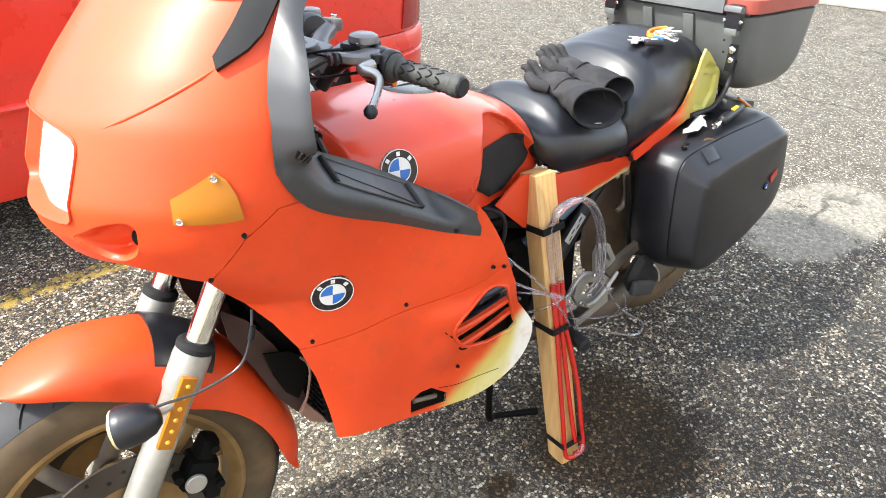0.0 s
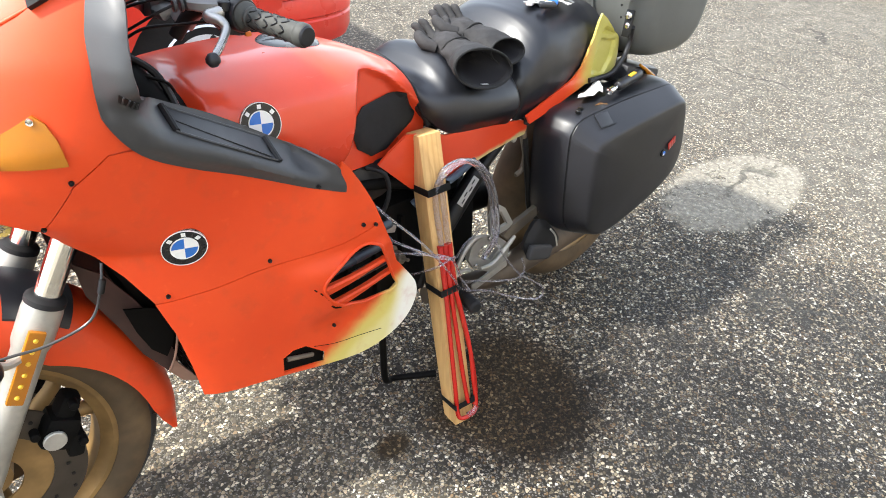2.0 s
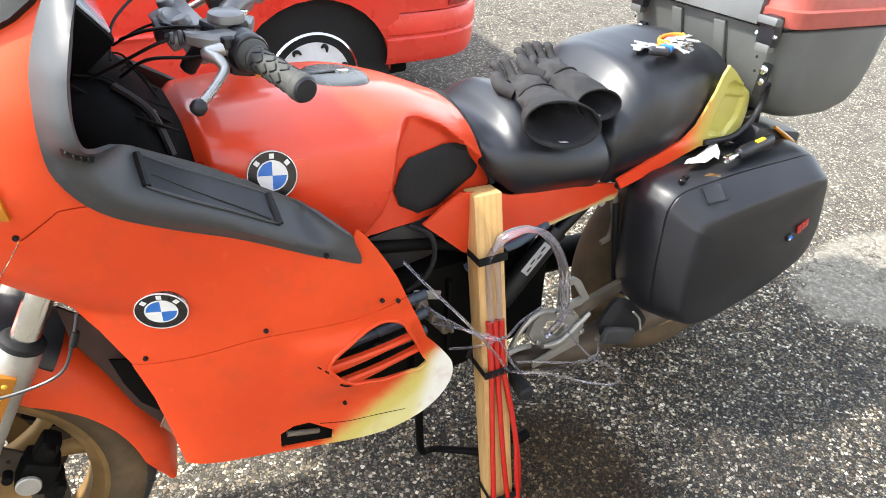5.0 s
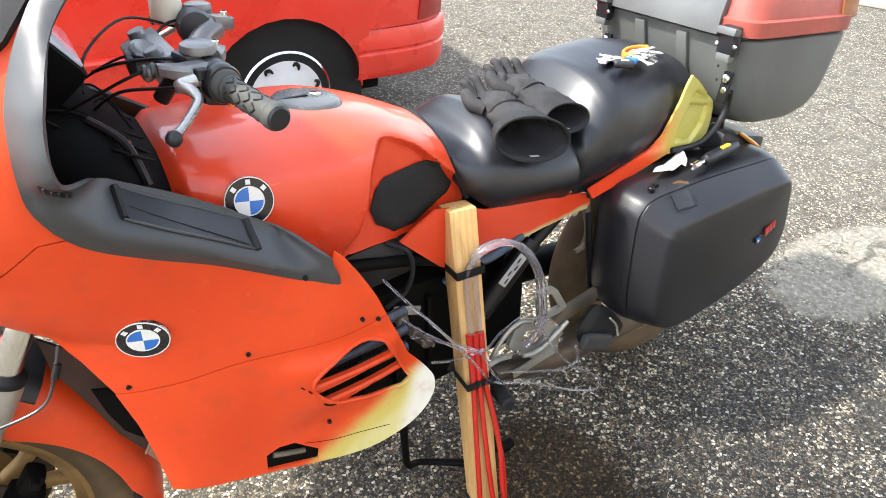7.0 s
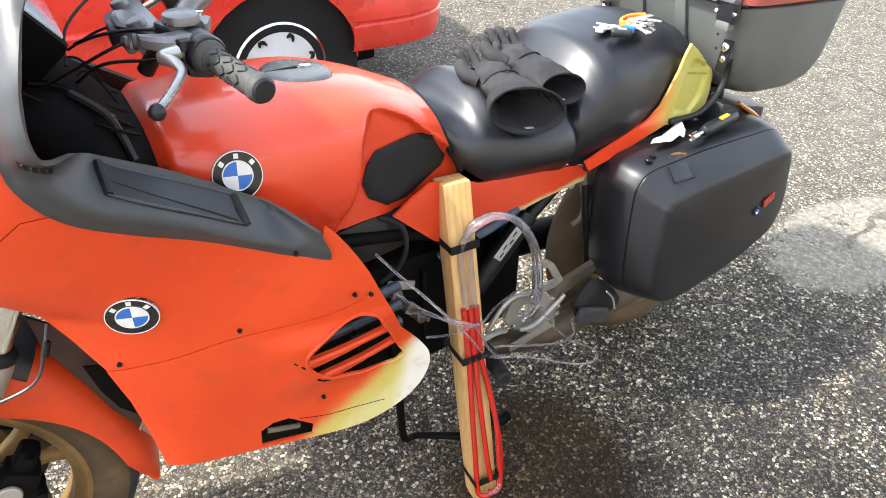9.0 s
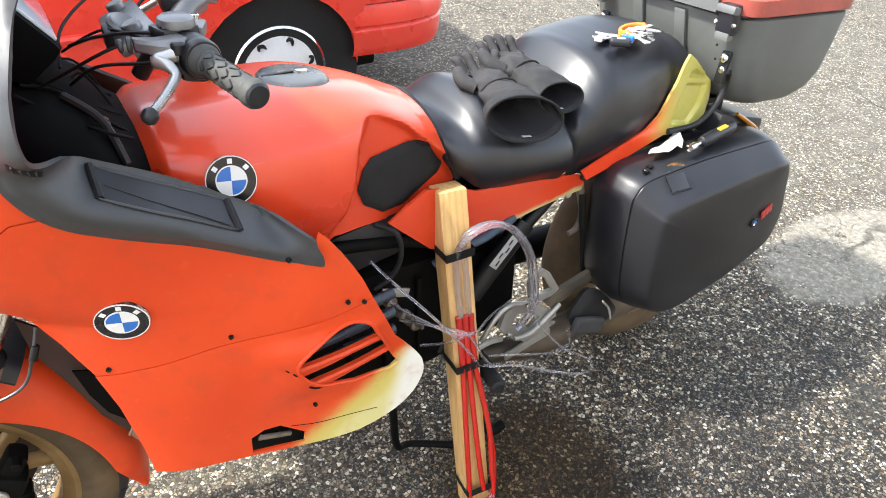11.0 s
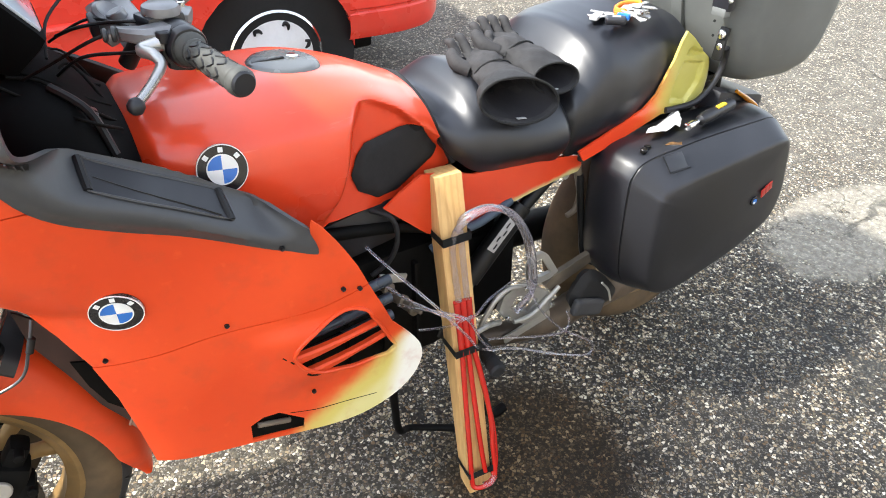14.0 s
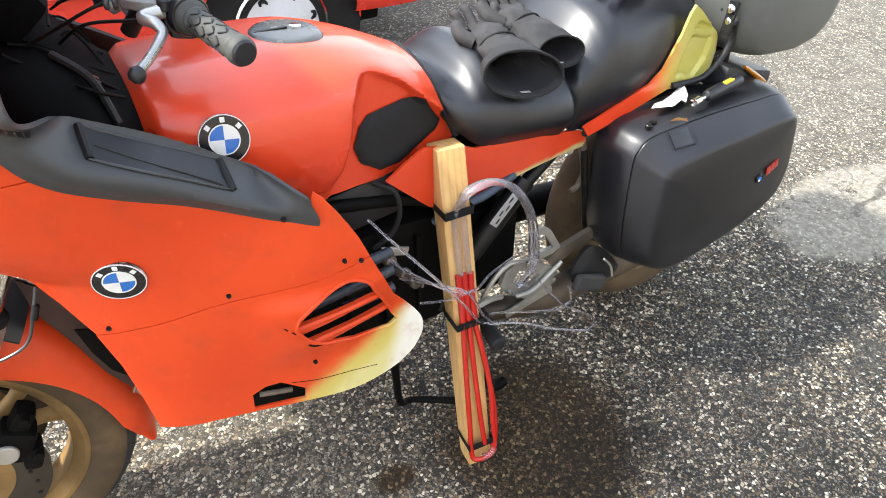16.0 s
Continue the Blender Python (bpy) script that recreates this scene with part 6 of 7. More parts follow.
def top_case():
    th = thing("top_case", (1.74, 0, 0.748), "dark grey plastic top case with a faded red lid", "top case")

    def ring(bm, z, x0, x1, w0, w1, r=0.05, tilt=0.0):
        pts = [(x0, -w0), (x1, -w1), (x1, w1), (x0, w0)]
        poly = []
        for i, p in enumerate(pts):
            a, b = Vector(pts[i - 1]), Vector(pts[(i + 1) % 4])
            p = Vector(p)
            da, db = (a - p).normalized() * r, (b - p).normalized() * r
            for k in range(6):
                t = k / 5
                poly.append((p + da) * (1 - t) ** 2 + p * 2 * t * (1 - t) + (p + db) * t * t)
        return [bm.verts.new((q.x, q.y, z + tilt * (q.x - 1.55))) for q in poly]

    def stack(levels, r=0.05, tilt=0.0):
        bm = bmesh.new()
        rings = [ring(bm, *lv, r=r, tilt=tilt) for lv in levels]
        stitch(bm, rings)
        bm.faces.new(rings[0]), bm.faces.new(rings[-1])
        return bm

    low = part("case_shell", stack([(0.744, 1.690, 1.745, 0.155, 0.160), (0.748, 1.660, 1.785, 0.182, 0.188), (0.760, 1.632, 1.828, 0.203, 0.210), (0.785, 1.603, 1.862, 0.217, 0.225), (0.82, 1.583, 1.880, 0.224, 0.233), (0.875, 1.564, 1.890, 0.229, 0.238), (0.950, 1.546, 1.900, 0.233, 0.243), (0.953, 1.552, 1.895, 0.229, 0.239)], 0.062, -0.05), M_CASEGREY, th)
    lid = part("case_lid", stack([(0.956, 1.552, 1.895, 0.229, 0.239), (0.959, 1.541, 1.905, 0.236, 0.246), (0.990, 1.540, 1.907, 0.237, 0.247), (0.994, 1.548, 1.900, 0.231, 0.241), (1.050, 1.562, 1.888, 0.222, 0.232), (1.085, 1.585, 1.868, 0.203, 0.212), (1.105, 1.625, 1.83, 0.165, 0.172), (1.110, 1.69, 1.77, 0.10, 0.105)], 0.060, -0.05), M_CASERED, th, "faded red lid with a stepped band")
    part("rear_reflector", box(bmesh.new(), (1.862, -0.2335, 1.010), (0.060, 0.010, 0.085), 0.004, Matrix.Rotation(radians(-7), 3, "X") @ Matrix.Rotation(radians(2), 3, "Z")), M_OLDORANGE, lid, "brownish orange corner reflector")
    # grey front panel of the lid
    part("lid_panel", sheet([(-0.165, 0.958), (0.165, 0.958), (0.165, 1.03), (0.145, 1.062), (-0.145, 1.062), (-0.165, 1.03)], lambda y, z: (1.530 + 0.30 * max(0, z - 0.985), y, z), 0.014, 0.03, out=(-1, 0, 0)), M_LIDGREY, lid, "grey front panel of the lid")
    part("seam_band", tube(bmesh.new(), [(1.556, -0.222, 0.956), (1.545, -0.19, 0.956), (1.542, 0.0, 0.956), (1.545, 0.19, 0.956), (1.556, 0.222, 0.956)], 0.0035, 6), M_BLACK, low)
    for y in (-0.066, 0.058):
        part("shell_rib", box(bmesh.new(), (1.5555, y, 0.895), (0.010, 0.030, 0.10), 0.003, Matrix.Rotation(radians(-13.5), 3, "Y")), M_CASEGREY, low)
    for y in (-0.198, 0.165):
        hasp = part("latch", box(bmesh.new(), (1.532, y, 0.952), (0.026, 0.042, 0.062), 0.010), M_CASE, lid, "dark grey lid latch")
        part("latch_tongue", box(bmesh.new(), (1.528, y, 0.920), (0.020, 0.034, 0.018), 0.005), M_CASEGREY, hasp)
        part("latch_lever", box(bmesh.new(), (1.524, y, 0.972), (0.022, 0.046, 0.016), 0.005, Matrix.Rotation(radians(14), 3, "Y")), M_LIDGREY, hasp, "pale grey latch lever")
        for k in (-1, 1):
            part("pin", cyl(bmesh.new(), (1.526, y + 0.021 * k, 0.945), (1.519, y + 0.021 * k, 0.945), 0.0045, 10), M_CHROME, hasp)
        strap_b = part("mounting_strip", box(bmesh.new(), (1.550, y, 0.852), (0.007, 0.022, 0.066), 0.002, Matrix.Rotation(radians(9), 3, "Y")), M_BLACK, low, "black mounting strip with two bolts")
        for z in (0.872, 0.846):
            bm = bmesh.new()
            lathe(bm, [(0, 0.006), (0.006, 0.0055), (0.0090, 0.003), (0.0095, 0)], (1.5465 + 0.15 * (0.872 - z), y, z), (-1, 0, 0.1), 14)
            part("bolt", bm, M_CHROME, strap_b)
        for z in (0.892, 0.862):
            bm = bmesh.new()
            lathe(bm, [(0, 0.001), (0.003, 0.001), (0.003, 0)], (1.549 + 0.15 * (0.892 - z), y + 0.026, z), (-1, 0, 0.1), 10)
            part("rivet_hole", bm, M_BLACK, low)
    return th


top_case()


# ---- the wooden stick with hoses ----
ST_BOT, ST_TOP = Vector((0.920, -0.283, 0.0)), Vector((0.916, -0.084, 0.728))
ST_AX = (ST_TOP - ST_BOT).normalized()
ST_TURN = Vector((0, 0, 1)).rotation_difference(ST_AX).to_matrix() @ Matrix.Rotation(radians(-9), 3, "Z")
ST_LEN = (ST_TOP - ST_BOT).length


def st(a, b, h):
    """A place on the stick: a and b across it, h metres up along it."""
    return ST_BOT + ST_AX * h + ST_TURN @ Vector((a, b, 0))


def stick():
    th = thing("manometer_stick", tuple(ST_BOT), "pine stick with strapped-on clear and red-filled hoses, leaning on the motorcycle", "wooden stick", frame_of=WORLD)
    bm = box(bmesh.new(), (ST_TOP + ST_BOT) / 2, (0.055, 0.055, ST_LEN - 0.001), 0.0035, ST_TURN)
    part("stick", bm, M_PINE, th)
    for h, g in ((0.630, 0.012), (0.385, 0.014), (0.062, 0.012)):
        bm = bmesh.new()
        prof = [(-0.029, -0.029 - g), (0.029, -0.029 - g), (0.029, 0.029), (-0.029, 0.029)]
        lo = [bm.verts.new(st(a, b, h - 0.0085 + 0.004 * (a > 0))) for a, b in prof]
        hi = [bm.verts.new(st(a, b, h + 0.0085 + 0.004 * (a > 0))) for a, b in prof]
        for k in range(4):
            bm.faces.new((lo[k], lo[(k + 1) % 4], hi[(k + 1) % 4], hi[k]))
        bmesh.ops.solidify(bm, geom=bm.faces[:], thickness=-0.0022)
        part("strap", bm, M_STRAP, th, "black hook-and-loop strap")
    fb = -0.0345
    # the clear loop: up the face, over and down to the engine
    for k, off in enumerate((-0.008, 0.010)):
        pts = [st(off, fb, 0.50), st(off, fb, 0.62)]
        loop = [Vector((0.905, -0.195, 0.600)), Vector((0.925, -0.205, 0.636)), Vector((0.972, -0.215, 0.654)), Vector((1.030, -0.212, 0.620)), Vector((1.080, -0.205, 0.540)), Vector((1.104, -0.20, 0.440))]
        tail_ = [Vector((1.098, -0.20, 0.395)), Vector((1.075, -0.185, 0.345))] if k == 0 else [Vector((1.106, -0.206, 0.40)), Vector((1.085, -0.19, 0.35))]
        grow = Vector((0, 0.006, 0)) if k else Vector((0, -0.006, 0.004))
        part("clear_hose", tube(bmesh.new(), pts + [BIKE @ (p + grow) for p in loop[1:] + tail_], 0.0064, 12), M_HOSE, th, "clear vinyl hose")
    # red fluid columns on the face and the three hoses that hang below
    for off in (-0.013, 0.0, 0.013):
        part("red_hose", tube(bmesh.new(), [st(off, fb, 0.50), st(off * 0.95, fb, 0.45), st(off, fb - 0.002, 0.38)], 0.0068, 10), M_FLUID, th, "hose filled with red fluid")
    part("red_hose", tube(bmesh.new(), [st(-0.013, fb - 0.002, 0.38), st(-0.017, fb - 0.002, 0.25), st(-0.020, fb - 0.002, 0.12), st(-0.022, fb - 0.002, 0.050), st(-0.018, fb - 0.006, 0.028), st(0.006, fb - 0.010, 0.026), st(0.026, fb - 0.008, 0.036), st(0.034, fb - 0.004, 0.062), st(0.034, fb - 0.002, 0.12), st(0.036, fb, 0.20), st(0.026, fb, 0.30), st(0.013, fb - 0.001, 0.38)], 0.0058, 10), M_FLUID, th, "hose filled with red fluid")
    part("red_hose", tube(bmesh.new(), [st(0.0, fb - 0.002, 0.38), st(0.002, fb - 0.004, 0.25), st(0.006, fb - 0.003, 0.14), st(0.010, fb - 0.004, 0.062)], 0.0058, 10), M_FLUID, th)
    part("red_hose", tube(bmesh.new(), [st(0.013, fb - 0.001, 0.38), st(0.030, fb + 0.006, 0.27), st(0.044, fb + 0.010, 0.16), st(0.040, fb + 0.004, 0.07), st(0.028, fb - 0.004, 0.045)], 0.0058, 10), M_FLUID, th)
    part("clear_joint", tube(bmesh.new(), [st(0.000, fb - 0.010, 0.030), st(0.016, fb - 0.012, 0.033), st(0.030, fb - 0.010, 0.046)], 0.0075, 10), M_HOSE, th, "clear hose joint")
    # thin vacuum hoses from the throttle bodies
    for run in ([(0.745, -0.17, 0.625), (0.775, -0.20, 0.585), (0.835, -0.25, 0.510), (0.900, -0.262, 0.415), (0.930, -0.258, 0.365), (0.965, -0.245, 0.335)],
                [(0.775, -0.17, 0.530), (0.80, -0.21, 0.512), (0.86, -0.262, 0.478), (0.915, -0.258, 0.452), (0.98, -0.22, 0.442), (1.06, -0.185, 0.43)],
                [(0.800, -0.17, 0.470), (0.84, -0.22, 0.475), (0.885, -0.262, 0.470), (0.91, -0.265, 0.44), (0.935, -0.262, 0.385), (0.975, -0.25, 0.33)],
                [(1.085, -0.205, 0.44), (1.098, -0.215, 0.395), (1.125, -0.222, 0.345), (1.188, -0.222, 0.267), (1.262, -0.222, 0.205), (1.292, -0.222, 0.172), (1.275, -0.222, 0.148), (1.181, -0.222, 0.195), (1.058, -0.228, 0.278), (0.965, -0.245, 0.332)],
                [(0.975, -0.23, 0.345), (1.03, -0.222, 0.318), (1.105, -0.218, 0.282), (1.180, -0.216, 0.254), (1.215, -0.212, 0.262), (1.21, -0.205, 0.30)],
                [(0.835, -0.19, 0.405), (0.875, -0.235, 0.43), (0.91, -0.262, 0.46)]):
        part("thin_hose", tube(bmesh.new(), [BIKE @ Vector(p) for p in run], 0.0027, 8), M_HOSE, th, "thin clear vacuum hose")
    return th


stick()


# ---- gloves ----
def glove(wrist, tip, lift, mouth_w, mouth_t, label, seed):
    """One glove from its open cuff to its bunched, half-raised fingers, lying on the seat."""
    rng = random.Random(seed)
    wrist, tip, mouth_w, mouth_t = Vector(wrist), Vector(tip), Vector(mouth_w), Vector(mouth_t)
    half_w, half_t = 0.070, 0.046
    L = (tip - wrist).length
    ax = (tip - wrist).normalized()
    up = Vector(lift).normalized()
    sd = ax.cross(up).normalized()
    up = sd.cross(ax)
    th = thing("glove", tuple(wrist), label, "glove", "pair of gloves")
    ph = [rng.uniform(0, 6.28) for _ in range(6)]

    def crumple(a, h):
        return 1 + 0.05 * math.sin(2 * a + 70 * h + ph[0]) + 0.04 * math.sin(5 * a - 110 * h + ph[1]) + 0.03 * math.sin(9 * a + 160 * h + ph[2])

    def ring(bm, h, w, t, n=44, amount=1.0):
        """Across the glove; towards the cuff's mouth it takes the mouth's own tilt and width."""
        out = []
        k = sm(h / (0.40 * L))
        shrink = w / half_w
        vw, vt = (mouth_w * min(1.0, shrink)).lerp(sd * w, k), (mouth_t * min(1.0, t / half_t)).lerp(up * t, k)
        for q in range(n):
            a = 2 * math.pi * q / n
            f = 1 + (crumple(a, h) - 1) * amount
            out.append(bm.verts.new(wrist + ax * h + (vw * math.cos(a) + vt * math.sin(a)) * f))
        return out

    cl = L * 0.46
    bm = bmesh.new()
    outer = [(cl * k / 12, half_w * (1 - 0.46 * sm(k / 11)), half_t * (1 - 0.46 * sm(k / 11))) for k in range(13)]
    rings = [ring(bm, h, w, t, amount=0.25 + 0.9 * h / cl) for h, w, t in outer]
    inner = [ring(bm, h, w * 0.94, t * 0.93, amount=0.25 + 0.9 * h / cl) for h, w, t in outer[::-1]]
    stitch(bm, rings + inner, True, False)
    stitch(bm, [inner[-1], rings[0]])
    cuff = part("cuff", bm, M_GLOVE, th, "flared open black cuff")
    bm = bmesh.new()
    rings = [ring(bm, h, w * 0.91, t * 0.90, amount=0.25) for h, w, t in outer[1:]]
    stitch(bm, rings)
    bm.faces.new(rings[-1])
    part("lining", bm, M_LINING, cuff, "dark cuff lining")
    bm = bmesh.new()
    hem = [wrist + (mouth_w * math.cos(a) + mouth_t * math.sin(a)) * 0.995 for a in (2 * math.pi * k / 36 for k in range(36))]
    part("cuff_hem", tube(bm, hem, 0.0022, 6, True, 0), M_STRAP, cuff)
    part("tab", box(bmesh.new(), wrist + ax * 0.010 - mouth_t * 0.86, (0.020, 0.007, 0.002), 0.0005, Matrix((mouth_w.normalized(), mouth_w.cross(mouth_t).normalized(), mouth_t.normalized())).transposed()), M_LABEL, cuff, "small pale tab")
    # palm with creases, strap over the wrist
    bm = bmesh.new()
    palm = []
    for k in range(13):
        t = k / 12
        swell = 0.8 + 0.34 * math.sin(math.pi * min(1, t * 1.15))
        palm.append((cl * 0.94 + (L * 0.36) * t, half_w * 0.52 * swell, half_t * 0.50 * swell * (1 - 0.3 * t)))
    rings = [ring(bm, h, w, t, amount=1.5) for h, w, t in palm]
    stitch(bm, rings)
    bm.faces.new(rings[0]), bm.faces.new(rings[-1])
    part("palm", bm, M_GLOVE, th)
    part("wrist_strap", tube(bmesh.new(), [wrist + ax * (cl * 1.0) + sd * half_w * 0.56 * math.cos(a) + up * half_t * 0.56 * math.sin(a) for a in (0.1 + 2.9 * k / 10 for k in range(11))], 0.0022, 6, False, 0), M_STRAP, th)
    for k in range(4):
        b = wrist + ax * (L * 0.76) + sd * half_w * (-0.52 + 0.34 * k) + up * 0.004
        ln = (0.040, 0.048, 0.046, 0.038)[k]
        bend = sd * (k - 1.5) * 0.10 + sd * rng.uniform(-0.16, 0.16)
        rise = 0.45 + 0.40 * rng.random()
        p1 = b + (ax + bend * 0.5 + up * rise).normalized() * ln * 0.5
        p2 = p1 + (ax * 0.8 + bend + up * rise * 1.2).normalized() * ln * 0.3
        p3 = p2 + (ax + bend * 1.2 - up * 0.15).normalized() * ln * 0.28
        part("finger", tube(bmesh.new(), [b - ax * 0.016, b, p1, p2, p3], [0.0104, 0.0102, 0.0094, 0.0086, 0.0062], 12), M_GLOVE, th)
        for j in range(1):
            q = b.lerp(p1, 0.8) - up * 0.0015
            part("knuckle_fold", tube(bmesh.new(), [q + sd * 0.0098 - up * 0.001, q + sd * 0.0065 + up * 0.0080, q + up * 0.0102, q - sd * 0.0065 + up * 0.0080, q - sd * 0.0098 - up * 0.001], 0.0014, 6), M_GLOVE, th)
    b = wrist + ax * (L * 0.56) - sd * half_w * 0.48
    part("thumb", tube(bmesh.new(), [b, b + ax * 0.022 - sd * 0.016 + up * 0.006, b + ax * 0.046 - sd * 0.016 + up * 0.012, b + ax * 0.060 - sd * 0.010 + up * 0.012], [0.015, 0.0145, 0.0125, 0.008], 12), M_GLOVE, th)
    return th


glove((1.051, -0.190, 0.836), (1.072, 0.030, 0.874), (-0.10, -0.20, 1), (0.0865, 0.0, -0.0135), (-0.009, 0.004, 0.0445), "black leather glove with its open cuff hanging over the seat", 3)
glove((1.154, -0.160, 0.847), (1.125, 0.055, 0.888), (0.05, -0.25, 1), (0.054, 0.0, -0.006), (0.0, 0.006, 0.028), "black leather glove lying against the pillion step", 8)


# ---- small things ----
def keys():
    c = Vector((1.352, -0.100, 0.906))
    th = thing("key_bunch", tuple(c), "bunch of keys with orange cord and dark fobs on the seat", "keys")
    rng = random.Random(2)
    part("key_ring", tube(bmesh.new(), [c + Vector((0.020 + 0.017 * math.cos(a), 0.017 * math.sin(a), 0.010 + 0.003 * math.sin(2 * a))) for a in (2 * math.pi * k / 20 for k in range(20))], 0.0016, 6, True, 0), M_CHROME, th)

    def key(k, at, a, tip):
        d = Vector((math.cos(a), math.sin(a), tip)).normalized()
        s = d.cross(Vector((0, 0, 1))).normalized()
        turn = Matrix((d, s, d.cross(s))).transposed()
        bm = bmesh.new()
        lathe(bm, [(0, 0.0012), (0.0095, 0.0012), (0.0105, 0), (0.0095, -0.0012), (0, -0.0012)], at, d.cross(s), 18)
        box(bm, at + d * 0.022, (0.030, 0.0075, 0.002), 0.0004, turn, 1)
        for j in range(4):
            box(bm, at + d * (0.018 + 0.006 * j) + s * 0.004, (0.003, 0.003, 0.002), 0.0, turn)
        part("key", bm, M_LABEL if k % 3 else M_CHROME, th, "worn metal key")

    for k in range(18):  # fanned out towards the edge of the seat
        key(k, c + Vector((0.020 + rng.uniform(-0.012, 0.016), -0.006 + rng.uniform(-0.012, 0.012), 0.010 + 0.0010 * k)), rng.uniform(-2.7, 0.4), rng.uniform(-0.22, 0.04))
    for k in range(5):  # and a few the other way
        key(k, c + Vector((-0.012 + rng.uniform(-0.012, 0.010), 0.022 + rng.uniform(-0.008, 0.008), 0.005 + 0.0012 * k)), rng.uniform(1.9, 3.4), rng.uniform(-0.05, 0.10))
    coil = [c + Vector((0.036 + (0.026 + 0.003 * math.sin(3 * a)) * math.cos(a), 0.012 + 0.022 * math.sin(a), 0.014 + 0.007 * a / 18.8 + 0.004 * math.cos(a))) for a in (6 * math.pi * k / 48 for k in range(49))]
    part("cord", tube(bmesh.new(), coil, 0.0042, 8, False, 0), M_ORANGE, th, "coiled orange cord")
    part("fob", box(bmesh.new(), c + Vector((-0.002, -0.014, 0.012)), (0.012, 0.026, 0.012), 0.004, Matrix.Rotation(0.4, 3, "Z")), M_BLUE, th, "blue plastic fob")
    fob = part("fob", box(bmesh.new(), c + Vector((-0.026, -0.018, 0.009)), (0.040, 0.026, 0.014), 0.006, Matrix.Rotation(-0.7, 3, "Z"), 4), M_CASE, th, "black remote fob")
    part("button", box(bmesh.new(), c + Vector((-0.024, -0.018, 0.0155)), (0.016, 0.010, 0.003), 0.001, Matrix.Rotation(-0.7, 3, "Z")), M_LABEL, fob, "silver button")
    part("tag", box(bmesh.new(), c + Vector((-0.034, 0.026, 0.008)), (0.045, 0.017, 0.008), 0.003, Matrix.Rotation(0.5, 3, "Z")), M_PAPER, th, "white plastic tag")
    return th


keys()


def paper():
    edge = [(0.0, 0.010), (0.018, 0.004), (0.030, 0.0), (0.046, 0.006), (0.052, 0.0), (0.058, 0.016), (0.055, 0.034), (0.058, 0.046), (0.044, 0.040), (0.034, 0.030), (0.020, 0.024), (0.006, 0.020)]
    bm = sheet(edge, lambda u, v: (1.350 + 1.8 * u + 0.9 * v, -0.224 + 1.25 * v, 0.7015 + 0.05 * v + 0.009 * sm((u - 0.03) / 0.025) * sm(v / 0.03) + 0.004 * abs(math.sin(95 * u + 50 * v)) + 0.003 * abs(math.sin(150 * v - 60 * u))), 0.0008, 0.005, out=(0, 0, 1))
    lone("paper", bm, M_PAPER, "torn white paper towel lying on the side case", "paper", (1.39, -0.23, 0.704), frame_of=BIKE, angle=12)


paper()


def ratchet():
    a, b = Vector((1.438, -0.247, 0.715)), Vector((1.600, -0.222, 0.722))
    th = thing("screwdriver", tuple(a), "stubby black and yellow screwdriver lying on the side case", "screwdriver")
    ax = b - a
    part("handle", lathe(bmesh.new(), [(0.005, 0.040), (0.0105, 0.044), (0.0135, 0.06), (0.0125, 0.10), (0.0145, 0.13), (0.013, 0.158), (0.006, 0.164)], a, ax, 16), M_CASE, th)
    part("band", box(bmesh.new(), a + ax.normalized() * 0.112 + Vector((0, -0.004, 0.0125)), (0.030, 0.010, 0.005), 0.002, Vector((1, 0, 0)).rotation_difference(ax).to_matrix()), M_YELLOW, th, "yellow inlay")
    part("socket", lathe(bmesh.new(), [(0.006, 0), (0.0085, 0.001), (0.0085, 0.018), (0.005, 0.022), (0.0045, 0.042)], a, ax, 16), M_CHROME, th, "chrome socket")
    bm = bmesh.new()
    rings = []
    for k in range(9):
        t = k / 8
        w = 0.008 * math.sin(math.pi * t) + 0.0006
        c = Vector((1.355 + 0.045 * t, -0.268 - 0.01 * math.sin(3 * t), 0.7035 + 0.004 * math.sin(5 * t)))
        rings.append([bm.verts.new(c + Vector((0.1 * w, w, 0.001))), bm.verts.new(c), bm.verts.new(c + Vector((-0.1 * w, -w, 0.0015)))])
    stitch(bm, rings, False)
    bmesh.ops.solidify(bm, geom=bm.faces[:], thickness=0.0006)
    lone("dry_leaf", bm, plain("dry_leaf_brown", (0.20, 0.10, 0.03), 0.8), "small dry brown leaf on the side case", "leaf", (1.378, -0.27, 0.702), frame_of=BIKE)


ratchet()


# ---- the parked car ----
M_COVER = plain("silver_wheel_cover", (0.68, 0.69, 0.70), 0.4, 0.0, vary=0.06)


